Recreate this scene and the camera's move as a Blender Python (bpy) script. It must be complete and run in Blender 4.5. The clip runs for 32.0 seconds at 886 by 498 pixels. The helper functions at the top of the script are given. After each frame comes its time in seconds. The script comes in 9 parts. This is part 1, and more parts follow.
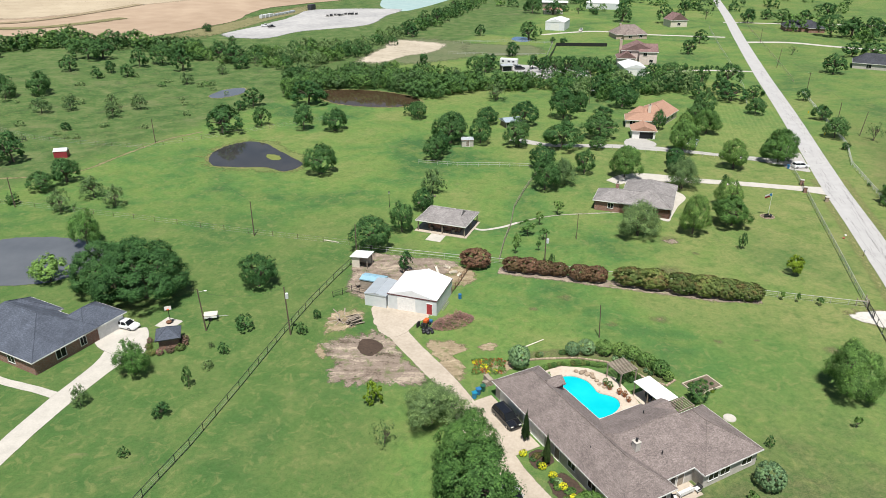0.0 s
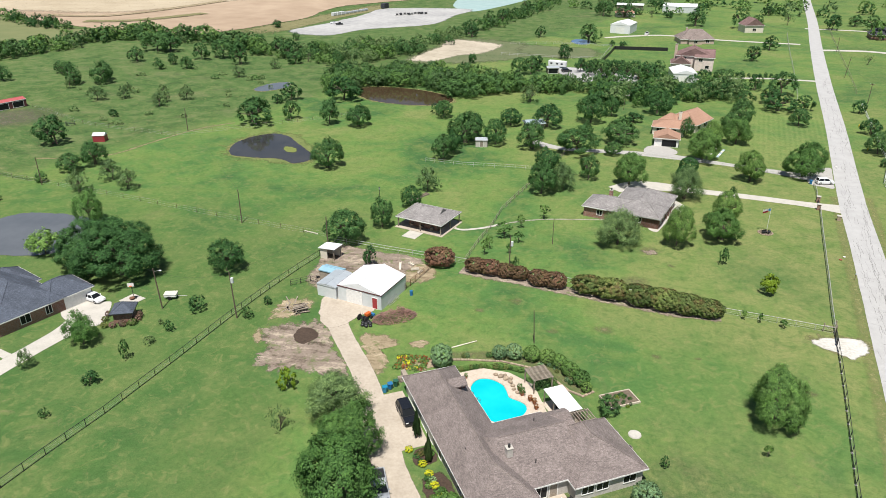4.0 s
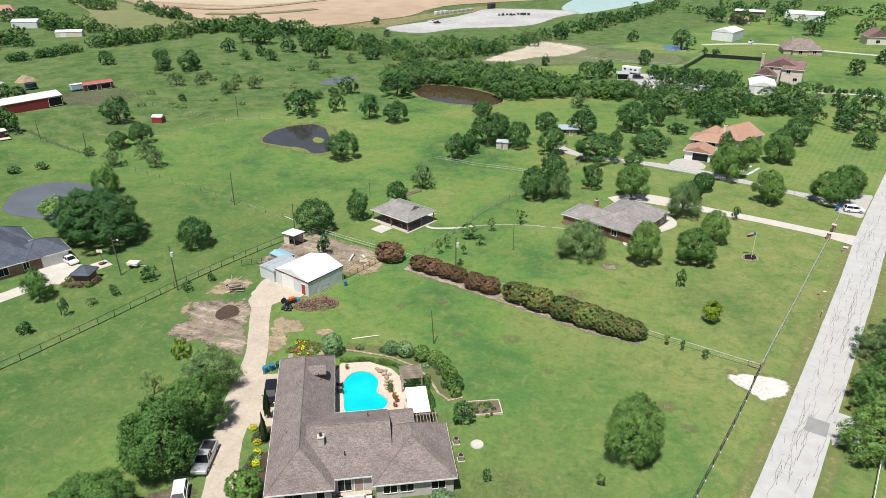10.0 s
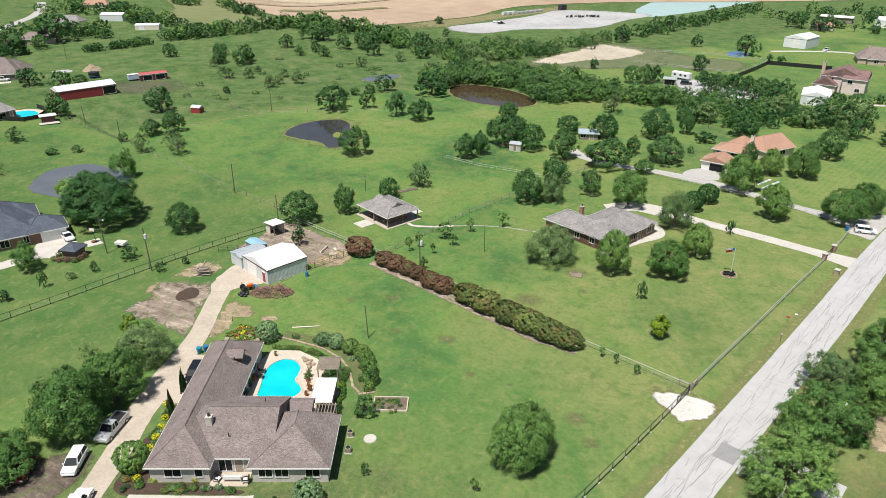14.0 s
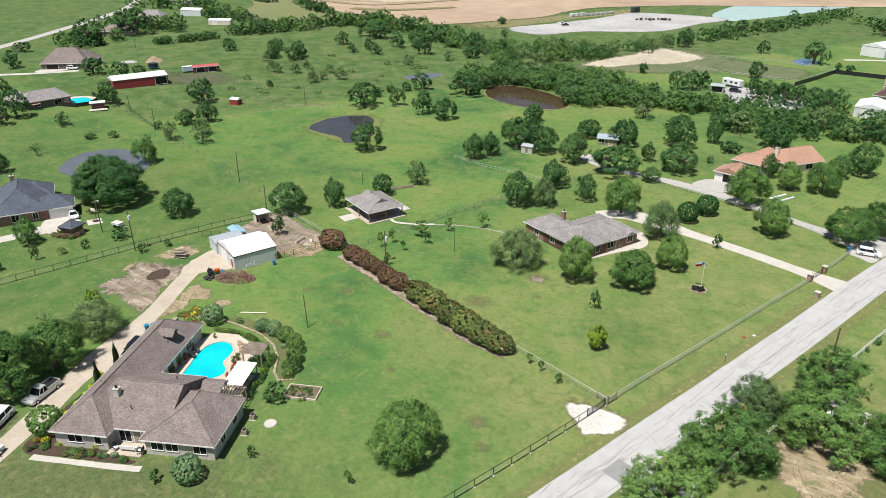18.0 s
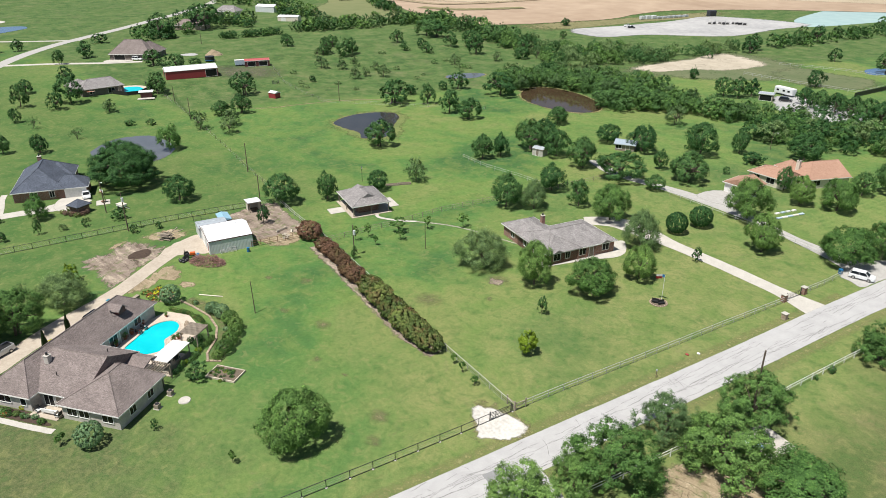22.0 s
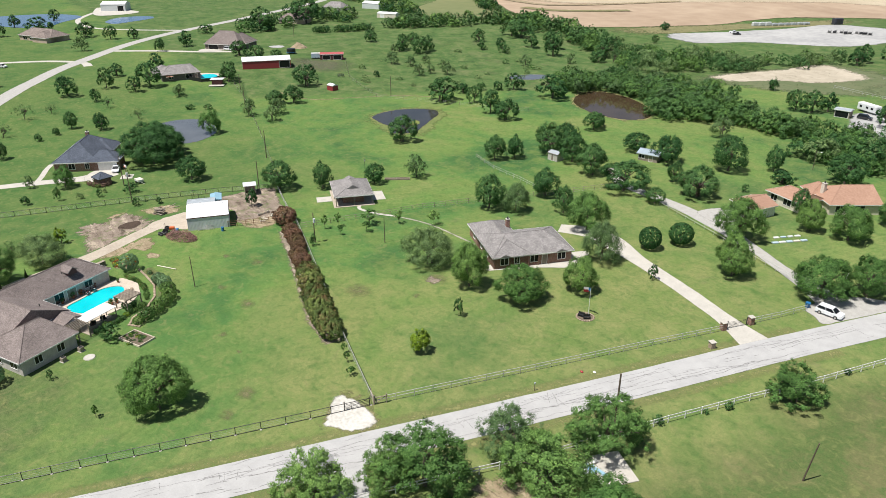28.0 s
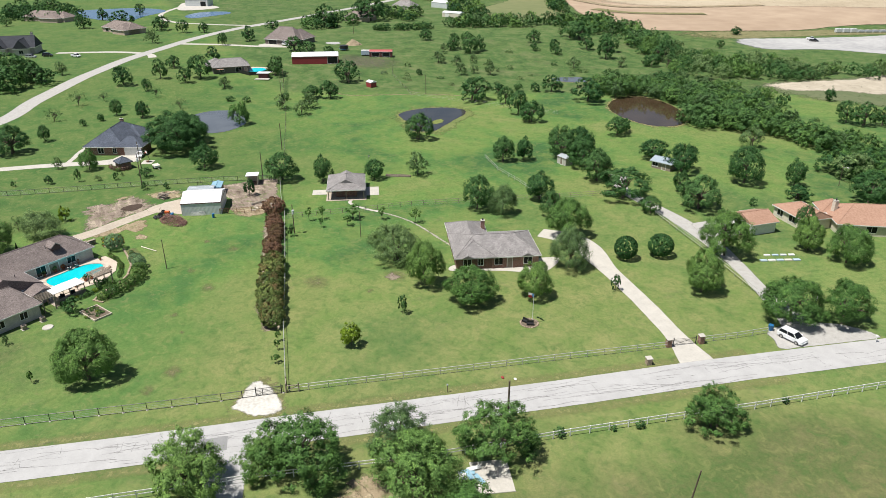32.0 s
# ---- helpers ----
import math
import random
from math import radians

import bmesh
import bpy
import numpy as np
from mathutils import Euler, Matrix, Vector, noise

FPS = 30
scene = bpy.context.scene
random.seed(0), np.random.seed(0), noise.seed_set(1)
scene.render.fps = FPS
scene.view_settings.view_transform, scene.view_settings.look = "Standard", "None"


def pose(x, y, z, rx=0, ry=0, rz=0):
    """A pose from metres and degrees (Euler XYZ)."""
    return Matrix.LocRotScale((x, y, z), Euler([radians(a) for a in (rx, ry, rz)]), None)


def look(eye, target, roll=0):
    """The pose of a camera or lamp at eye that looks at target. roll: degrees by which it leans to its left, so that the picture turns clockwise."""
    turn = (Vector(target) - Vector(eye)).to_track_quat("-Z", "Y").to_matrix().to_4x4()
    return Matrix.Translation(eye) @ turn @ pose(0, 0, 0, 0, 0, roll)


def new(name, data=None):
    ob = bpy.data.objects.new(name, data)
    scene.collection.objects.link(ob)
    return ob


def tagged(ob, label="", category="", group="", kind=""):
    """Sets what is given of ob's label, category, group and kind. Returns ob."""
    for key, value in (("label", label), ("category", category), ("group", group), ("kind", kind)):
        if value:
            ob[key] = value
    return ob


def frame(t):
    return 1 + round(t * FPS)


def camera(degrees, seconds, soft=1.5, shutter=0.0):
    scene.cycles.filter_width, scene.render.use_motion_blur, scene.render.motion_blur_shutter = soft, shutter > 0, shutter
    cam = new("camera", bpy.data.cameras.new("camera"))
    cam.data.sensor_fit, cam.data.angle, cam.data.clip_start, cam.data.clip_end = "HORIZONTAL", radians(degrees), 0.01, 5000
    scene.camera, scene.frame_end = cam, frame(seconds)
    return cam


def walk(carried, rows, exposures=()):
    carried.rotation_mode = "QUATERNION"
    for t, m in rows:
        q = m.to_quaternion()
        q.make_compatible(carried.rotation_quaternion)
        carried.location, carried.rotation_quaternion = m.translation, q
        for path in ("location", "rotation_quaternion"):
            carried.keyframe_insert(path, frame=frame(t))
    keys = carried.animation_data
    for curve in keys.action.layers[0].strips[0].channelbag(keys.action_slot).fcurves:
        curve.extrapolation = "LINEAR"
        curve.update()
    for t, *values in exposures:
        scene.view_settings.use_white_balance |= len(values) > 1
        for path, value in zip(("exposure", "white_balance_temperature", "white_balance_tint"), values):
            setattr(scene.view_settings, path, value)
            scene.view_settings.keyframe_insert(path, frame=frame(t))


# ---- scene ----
# The camera circles at a steady height and tilt.
cam = camera(64.2, 32.0, 0.6)
ROWS = [
    (0.0, 0.000, 0.000, 63.362, -25.226, 0.000),
    (1.0, 6.289, -0.232, 63.355, -25.216, 2.019),
    (2.0, 12.544, -0.215, 63.347, -25.207, 4.033),
    (3.0, 18.762, 0.047, 63.338, -25.199, 6.040),
    (4.0, 24.938, 0.548, 63.327, -25.190, 8.042),
    (5.0, 31.070, 1.282, 63.314, -25.182, 10.039),
    (6.0, 37.153, 2.243, 63.300, -25.175, 12.031),
    (7.0, 43.183, 3.426, 63.285, -25.167, 14.018),
    (8.0, 49.156, 4.826, 63.269, -25.160, 16.001),
    (9.0, 55.068, 6.437, 63.251, -25.153, 17.980),
    (10.0, 60.914, 8.256, 63.231, -25.147, 19.955),
    (11.0, 66.690, 10.276, 63.210, -25.140, 21.926),
    (12.0, 72.389, 12.494, 63.188, -25.134, 23.895),
    (13.0, 78.008, 14.904, 63.164, -25.129, 25.861),
    (14.0, 83.541, 17.502, 63.139, -25.123, 27.824),
    (15.0, 88.983, 20.285, 63.112, -25.118, 29.785),
    (16.0, 94.327, 23.247, 63.084, -25.114, 31.744),
    (17.0, 99.568, 26.384, 63.055, -25.109, 33.701),
    (18.0, 104.700, 29.694, 63.024, -25.105, 35.657),
    (19.0, 109.716, 33.171, 62.992, -25.101, 37.613),
    (20.0, 114.612, 36.813, 62.958, -25.097, 39.567),
    (21.0, 119.378, 40.616, 62.923, -25.094, 41.521),
    (22.0, 124.010, 44.576, 62.887, -25.091, 43.474),
    (23.0, 128.500, 48.690, 62.849, -25.089, 45.428),
    (24.0, 132.842, 52.955, 62.810, -25.086, 47.382),
    (25.0, 137.026, 57.368, 62.769, -25.084, 49.337),
    (26.0, 141.048, 61.926, 62.727, -25.082, 51.293),
    (27.0, 144.898, 66.627, 62.683, -25.081, 53.251),
    (28.0, 148.569, 71.467, 62.638, -25.080, 55.210),
    (29.0, 152.053, 76.445, 62.592, -25.079, 57.171),
    (30.0, 155.341, 81.557, 62.544, -25.078, 59.134),
    (31.0, 158.426, 86.803, 62.495, -25.078, 61.099),
    (32.0, 161.299, 92.179, 62.444, -25.078, 63.068),
]
walk(cam, [(t, pose(x, y, z, 90 + pitch, 0, yaw)) for t, x, y, z, pitch, yaw in ROWS], [(0.0, 0.53), (18.0, 0.525), (32.0, 0.51)])

# ---- light ----
SUN_UP, SUN_AZ = radians(67), radians(268)
world = bpy.data.worlds.new("world")
scene.world = world
world.use_nodes = True
wn = world.node_tree.nodes
sky = wn.new("ShaderNodeTexSky")
sky.sky_type, sky.sun_disc, sky.sun_elevation, sky.sun_rotation = "NISHITA", False, SUN_UP, radians(182)
world.node_tree.links.new(sky.outputs[0], wn["Background"].inputs[0])
wn["Background"].inputs[1].default_value = 0.056
sun = new("sun", bpy.data.lights.new("sun", "SUN"))
sun.data.energy, sun.data.angle, sun.data.color = 4.65, radians(0.6), (1.0, 0.965, 0.905)
sun_from = Vector((math.cos(SUN_AZ) * math.cos(SUN_UP), math.sin(SUN_AZ) * math.cos(SUN_UP), math.sin(SUN_UP)))
sun.matrix_world = look(sun_from * 200, (0, 0, 0))


# ---- materials ----
def ramp(nt, fac, stops):
    r = nt.nodes.new("ShaderNodeValToRGB")
    el = r.color_ramp.elements
    while len(el) < len(stops):
        el.new(0.5)
    for e, (p, c) in zip(el, stops):
        e.position, e.color = p, (*c, 1)
    nt.links.new(fac, r.inputs[0])
    return r.outputs[0]


def noise_node(nt, scale, detail=4, vec=None, rough=0.6, dist=0.0):
    n = nt.nodes.new("ShaderNodeTexNoise")
    n.inputs["Scale"].default_value, n.inputs["Detail"].default_value = scale, detail
    n.inputs["Roughness"].default_value, n.inputs["Distortion"].default_value = rough, dist
    if vec:
        nt.links.new(vec, n.inputs["Vector"])
    return n.outputs["Fac"]


def mixc(nt, fac, a, b, how="MIX"):
    m = nt.nodes.new("ShaderNodeMix")
    m.data_type, m.blend_type = "RGBA", how
    for sock, v in ((m.inputs["Factor"], fac), (m.inputs[6], a), (m.inputs[7], b)):
        if hasattr(v, "links"):
            nt.links.new(v, sock)
        elif isinstance(v, tuple):
            sock.default_value = (*v, 1)
        else:
            sock.default_value = v
    return m.outputs[2]


def arith(nt, op, a, b=0.0):
    m = nt.nodes.new("ShaderNodeMath")
    m.operation = op
    for sock, v in ((m.inputs[0], a), (m.inputs[1], b)):
        if hasattr(v, "links"):
            nt.links.new(v, sock)
        else:
            sock.default_value = v
    return m.outputs[0]


def blank(name):
    m = bpy.data.materials.new(name)
    m.use_nodes = True
    nt = m.node_tree
    pos = nt.nodes.new("ShaderNodeNewGeometry").outputs["Position"]
    return m, nt, nt.nodes["Principled BSDF"], pos


def surface(name, dark, light, scale=3.0, rough=0.8, bump=0.2, coarse=0.35, metal=0.0, own=0.0, edge=False, spec=0.3):
    """A grained surface: fine grain, broad stains, and a shade of its own for each object."""
    m, nt, b, pos = blank(name)
    fine, wide = noise_node(nt, scale, 6, pos), noise_node(nt, scale * 0.13, 3, pos)
    both = arith(nt, "ADD", arith(nt, "MULTIPLY", fine, 1 - coarse), arith(nt, "MULTIPLY", wide, coarse))
    col = ramp(nt, both, [(0.32, dark), (0.68, light)])
    if own:
        info = nt.nodes.new("ShaderNodeObjectInfo").outputs["Random"]
        hsv = nt.nodes.new("ShaderNodeHueSaturation")
        nt.links.new(arith(nt, "ADD", arith(nt, "MULTIPLY", info, own), 1 - own / 2), hsv.inputs["Value"])
        nt.links.new(col, hsv.inputs["Color"])
        col = hsv.outputs[0]
    nt.links.new(col, b.inputs["Base Color"])
    b.inputs["Roughness"].default_value, b.inputs["Metallic"].default_value = rough, metal
    b.inputs["Specular IOR Level"].default_value = spec
    if bump:
        bp = nt.nodes.new("ShaderNodeBump")
        bp.inputs["Strength"].default_value, bp.inputs["Distance"].default_value = bump, 0.05
        nt.links.new(fine, bp.inputs["Height"])
        nt.links.new(bp.outputs[0], b.inputs["Normal"])
    if edge:
        if edge == "soft":
            faint = nt.nodes.new("ShaderNodeAttribute")
            faint.attribute_name = "edge"
            nt.links.new(arith(nt, "MULTIPLY", faint.outputs["Fac"], ramp(nt, noise_node(nt, 0.8, 6, pos, 0.75), [(0.34, (0.1, 0.1, 0.1)), (0.62, (0.85, 0.85, 0.85))])), b.inputs["Alpha"])
        else:
            ragged(nt, b, pos, edge == "wild")
    return m


def ragged(nt, b, pos, wild=False):
    """Lets the rim of a patch break up into the ground it lies on."""
    at = nt.nodes.new("ShaderNodeAttribute")
    at.attribute_name = "edge"
    n = arith(nt, "ADD", arith(nt, "MULTIPLY", noise_node(nt, 1.1, 6, pos, 0.75), 0.6), arith(nt, "MULTIPLY", noise_node(nt, 0.27, 4, pos, 0.6), 0.4))
    a = arith(nt, "ADD", arith(nt, "MULTIPLY", at.outputs["Fac"], 1.6), arith(nt, "MULTIPLY", arith(nt, "SUBTRACT", n, 0.58 if wild else 0.62), 6.0 if wild else 2.4))
    a = ramp(nt, a, [(0.05, (0, 0, 0)), (0.75 if wild else 0.55, (1, 1, 1))])
    nt.links.new(a, b.inputs["Alpha"])


def soil(name, dark, mid, light):
    """Churned earth: dark wet clods, trodden brown and pale dry crust, with weeds creeping in."""
    m, nt, b, pos = blank(name)
    big, fine = noise_node(nt, 0.3, 6, pos, 0.7, 0.7), noise_node(nt, 2.6, 6, pos, 0.75)
    drag = nt.nodes.new("ShaderNodeMapping")
    drag.inputs["Rotation"].default_value = (0, 0, 0.62)
    drag.inputs["Scale"].default_value = (0.16, 0.85, 0.5)
    nt.links.new(pos, drag.inputs["Vector"])
    streak = noise_node(nt, 1.0, 6, drag.outputs[0], 0.7, 0.5)
    both = arith(nt, "ADD", arith(nt, "ADD", arith(nt, "MULTIPLY", big, 0.34), arith(nt, "MULTIPLY", streak, 0.40)), arith(nt, "MULTIPLY", fine, 0.26))
    col = ramp(nt, both, [(0.42, dark), (0.48, mid), (0.52, mid), (0.575, light)])
    weeds = ramp(nt, noise_node(nt, 0.55, 6, pos, 0.75, 0.4), [(0.53, (0, 0, 0)), (0.62, (1, 1, 1))])
    col = mixc(nt, arith(nt, "MULTIPLY", weeds, 0.7), col, (0.10, 0.135, 0.045))
    nt.links.new(col, b.inputs["Base Color"])
    b.inputs["Roughness"].default_value, b.inputs["Specular IOR Level"].default_value = 1.0, 0.1
    bp = nt.nodes.new("ShaderNodeBump")
    bp.inputs["Strength"].default_value, bp.inputs["Distance"].default_value = 0.7, 0.1
    nt.links.new(fine, bp.inputs["Height"])
    nt.links.new(bp.outputs[0], b.inputs["Normal"])
    ragged(nt, b, pos, True)
    return m


def plain(name, color, rough=0.6, metal=0.0, spec=0.5):
    m, nt, b, pos = blank(name)
    n = noise_node(nt, 2.5, 4, pos)
    c = Vector(color)
    nt.links.new(ramp(nt, n, [(0.3, tuple(c * 0.82)), (0.7, tuple(c))]), b.inputs["Base Color"])
    b.inputs["Roughness"].default_value, b.inputs["Metallic"].default_value = rough, metal
    b.inputs["Specular IOR Level"].default_value = spec
    return m


def leaves(name, dark, light, rough=0.6, tips=None):
    m, nt, b, pos = blank(name)
    geo = nt.nodes.new("ShaderNodeNewGeometry")
    info = nt.nodes.new("ShaderNodeObjectInfo").outputs["Random"]
    mean = Vector(dark).lerp(Vector(light), 0.5)
    col = ramp(nt, geo.outputs["Random Per Island"], [(0.0, tuple(mean.lerp(Vector(dark), 0.7))), (1.0, tuple(mean.lerp(Vector(light), 0.75)))])
    hsv = nt.nodes.new("ShaderNodeHueSaturation")
    nt.links.new(arith(nt, "SUBTRACT", 0.512, arith(nt, "MULTIPLY", info, 0.03)), hsv.inputs["Hue"])
    nt.links.new(arith(nt, "ADD", arith(nt, "MULTIPLY", info, 0.5), 0.76), hsv.inputs["Value"])
    col = mixc(nt, 1.0, col, ramp(nt, noise_node(nt, 0.75, 5, pos, 0.7), [(0.36, (0.66, 0.70, 0.72)), (0.5, (1.0, 1.0, 1.0)), (0.64, (1.30, 1.28, 1.15))]), "MULTIPLY")
    if tips:
        flush = ramp(nt, noise_node(nt, 0.5, 5, pos, 0.7), [(0.48, (0, 0, 0)), (0.66, (1, 1, 1))])
        col = mixc(nt, arith(nt, "MULTIPLY", flush, 0.7), col, mixc(nt, geo.outputs["Random Per Island"], tuple(v * 0.45 for v in tips), tips))
    nt.links.new(col, hsv.inputs["Color"])
    nt.links.new(hsv.outputs[0], b.inputs["Base Color"])
    b.inputs["Roughness"].default_value = rough
    b.inputs["Specular IOR Level"].default_value = 0.12
    tr = nt.nodes.new("ShaderNodeBsdfTranslucent")
    nt.links.new(hsv.outputs[0], tr.inputs["Color"])
    mx = nt.nodes.new("ShaderNodeMixShader")
    mx.inputs[0].default_value = 0.16
    nt.links.new(b.outputs[0], mx.inputs[1])
    nt.links.new(tr.outputs[0], mx.inputs[2])
    nt.links.new(mx.outputs[0], nt.nodes["Material Output"].inputs["Surface"])
    return m


def grass_ground():
    """Mown lawns near the houses, rough olive pasture to the north-west."""
    m, nt, b, pos = blank("grass")
    sep = nt.nodes.new("ShaderNodeSeparateXYZ")
    nt.links.new(pos, sep.inputs[0])
    side = arith(nt, "SUBTRACT", arith(nt, "MULTIPLY", sep.outputs[1], 0.52), sep.outputs[0])
    lush = noise_node(nt, 0.028, 5, pos, 0.6, 0.6)
    mid = noise_node(nt, 0.16, 5, pos, 0.65, 0.4)
    fine = noise_node(nt, 1.5, 6, pos, 0.8)
    blades = noise_node(nt, 6.0, 4, pos, 0.8)
    lawn = ramp(nt, lush, [(0.36, (0.046, 0.104, 0.034)), (0.46, (0.078, 0.154, 0.042)), (0.54, (0.118, 0.186, 0.048)), (0.63, (0.172, 0.196, 0.066))])
    lawn = mixc(nt, arith(nt, "MULTIPLY", ramp(nt, mid, [(0.44, (0, 0, 0)), (0.62, (1, 1, 1))]), 0.7), lawn, (0.136, 0.178, 0.050))
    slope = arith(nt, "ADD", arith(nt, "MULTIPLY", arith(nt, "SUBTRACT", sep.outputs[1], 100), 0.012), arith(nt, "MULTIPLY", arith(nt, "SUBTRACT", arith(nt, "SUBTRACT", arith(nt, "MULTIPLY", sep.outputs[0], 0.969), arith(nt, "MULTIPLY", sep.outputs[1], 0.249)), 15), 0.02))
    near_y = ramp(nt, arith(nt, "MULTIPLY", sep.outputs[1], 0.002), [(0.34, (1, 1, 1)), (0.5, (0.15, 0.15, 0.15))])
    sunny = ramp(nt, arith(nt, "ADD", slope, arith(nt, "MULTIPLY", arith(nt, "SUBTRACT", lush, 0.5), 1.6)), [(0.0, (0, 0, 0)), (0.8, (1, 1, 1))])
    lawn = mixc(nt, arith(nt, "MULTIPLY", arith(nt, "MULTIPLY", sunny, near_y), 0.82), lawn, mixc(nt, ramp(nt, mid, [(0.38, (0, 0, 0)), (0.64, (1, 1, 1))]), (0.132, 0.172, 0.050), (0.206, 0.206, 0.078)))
    dark = noise_node(nt, 0.34, 6, pos, 0.7, 0.8)
    lawn = mixc(nt, arith(nt, "MULTIPLY", ramp(nt, dark, [(0.34, (1, 1, 1)), (0.5, (0, 0, 0))]), 0.42), lawn, (0.048, 0.100, 0.026))
    worn = noise_node(nt, 0.09, 6, pos, 0.72, 0.5)
    lawn = mixc(nt, arith(nt, "MULTIPLY", ramp(nt, worn, [(0.6, (0, 0, 0)), (0.74, (1, 1, 1))]), 0.55), lawn, (0.168, 0.152, 0.075))
    away = nt.nodes.new("ShaderNodeVectorMath")
    away.operation = "DISTANCE"
    nt.links.new(pos, away.inputs[0])
    away.inputs[1].default_value = (48, 88, 0)
    deep = ramp(nt, arith(nt, "ADD", arith(nt, "MULTIPLY", away.outputs["Value"], 0.03), arith(nt, "MULTIPLY", arith(nt, "SUBTRACT", mid, 0.5), 1.2)), [(0.2, (1, 1, 1)), (0.85, (0, 0, 0))])
    lawn = mixc(nt, arith(nt, "MULTIPLY", deep, 0.45), lawn, (0.066, 0.132, 0.038))
    # mown stripes east of the orange-roofed house
    across = arith(nt, "SUBTRACT", arith(nt, "MULTIPLY", sep.outputs[0], 0.969), arith(nt, "MULTIPLY", sep.outputs[1], 0.249))
    stripe = arith(nt, "SINE", arith(nt, "MULTIPLY", across, 4.1))
    plot = arith(nt, "MULTIPLY", ramp(nt, arith(nt, "MULTIPLY", sep.outputs[1], 0.002), [(0.404, (0, 0, 0)), (0.414, (1, 1, 1)), (0.52, (1, 1, 1)), (0.535, (0, 0, 0))]), ramp(nt, arith(nt, "MULTIPLY", across, 0.01), [(0.24, (0, 0, 0)), (0.27, (1, 1, 1)), (0.58, (1, 1, 1)), (0.6, (0, 0, 0))]))
    lawn = mixc(nt, arith(nt, "MULTIPLY", plot, arith(nt, "ADD", arith(nt, "MULTIPLY", stripe, 0.15), 0.15)), lawn, (0.19, 0.235, 0.075))
    far_side = ramp(nt, arith(nt, "ADD", arith(nt, "MULTIPLY", arith(nt, "SUBTRACT", across, 64), 0.08), arith(nt, "MULTIPLY", arith(nt, "SUBTRACT", lush, 0.5), 3.0)), [(0.1, (0, 0, 0)), (0.9, (1, 1, 1))])
    lawn = mixc(nt, arith(nt, "MULTIPLY", arith(nt, "MULTIPLY", far_side, near_y), 0.9), lawn, mixc(nt, ramp(nt, worn, [(0.42, (0, 0, 0)), (0.6, (1, 1, 1))]), (0.078, 0.106, 0.035), (0.130, 0.122, 0.054)))
    wild = ramp(nt, mid, [(0.3, (0.034, 0.066, 0.022)), (0.5, (0.070, 0.117, 0.036)), (0.68, (0.130, 0.152, 0.062))])
    brown = noise_node(nt, 0.05, 6, pos, 0.7, 0.6)
    wild = mixc(nt, arith(nt, "MULTIPLY", ramp(nt, brown, [(0.54, (0, 0, 0)), (0.70, (1, 1, 1))]), 0.5), wild, (0.170, 0.150, 0.082))
    wilder = ramp(nt, arith(nt, "ADD", arith(nt, "MULTIPLY", arith(nt, "SUBTRACT", side, 196), 0.05), arith(nt, "MULTIPLY", arith(nt, "SUBTRACT", mid, 0.5), 1.5)), [(0.0, (0, 0, 0)), (0.5, (1, 1, 1))])
    north = ramp(nt, arith(nt, "MULTIPLY", arith(nt, "SUBTRACT", sep.outputs[1], 158), 0.1), [(0.0, (0, 0, 0)), (0.9, (1, 1, 1))])
    col = mixc(nt, arith(nt, "MULTIPLY", arith(nt, "MULTIPLY", wilder, north), 0.9), lawn, wild)
    # thin olive lawn before the ranch house, fading out unevenly
    spot = nt.nodes.new("ShaderNodeVectorMath")
    spot.operation = "DISTANCE"
    nt.links.new(pos, spot.inputs[0])
    spot.inputs[1].default_value = (38, 42, 0)
    thin = ramp(nt, arith(nt, "ADD", arith(nt, "MULTIPLY", spot.outputs["Value"], 0.0215), arith(nt, "MULTIPLY", arith(nt, "SUBTRACT", mid, 0.5), 1.0)), [(0.42, (1, 1, 1)), (0.92, (0, 0, 0))])
    col = mixc(nt, arith(nt, "MULTIPLY", thin, 0.8), col, mixc(nt, ramp(nt, fine, [(0.4, (0, 0, 0)), (0.6, (1, 1, 1))]), (0.078, 0.088, 0.036), (0.124, 0.116, 0.055)))
    # deeper turf west of the drive
    west_side = ramp(nt, arith(nt, "ADD", arith(nt, "MULTIPLY", arith(nt, "SUBTRACT", -4, sep.outputs[0]), 0.06), arith(nt, "MULTIPLY", arith(nt, "SUBTRACT", lush, 0.5), 2.0)), [(0.0, (0, 0, 0)), (0.6, (1, 1, 1))])
    south = ramp(nt, arith(nt, "MULTIPLY", arith(nt, "SUBTRACT", 172, sep.outputs[1]), 0.02), [(0.0, (0, 0, 0)), (0.9, (1, 1, 1))])
    col = mixc(nt, arith(nt, "MULTIPLY", arith(nt, "MULTIPLY", west_side, south), 0.72), col, mixc(nt, ramp(nt, mid, [(0.38, (0, 0, 0)), (0.62, (1, 1, 1))]), (0.054, 0.104, 0.029), (0.098, 0.136, 0.044)))
    # mottling of clover, thatch and bare wisps a stride or two across
    tufts = noise_node(nt, 0.55, 5, pos, 0.68, 1.1)
    col = mixc(nt, arith(nt, "MULTIPLY", ramp(nt, tufts, [(0.34, (1, 1, 1)), (0.48, (0, 0, 0))]), 0.46), col, (0.056, 0.116, 0.030))
    col = mixc(nt, arith(nt, "MULTIPLY", ramp(nt, tufts, [(0.53, (0, 0, 0)), (0.66, (1, 1, 1))]), 0.42), col, (0.205, 0.200, 0.076))
    wisp = noise_node(nt, 0.21, 6, pos, 0.75, 1.6)
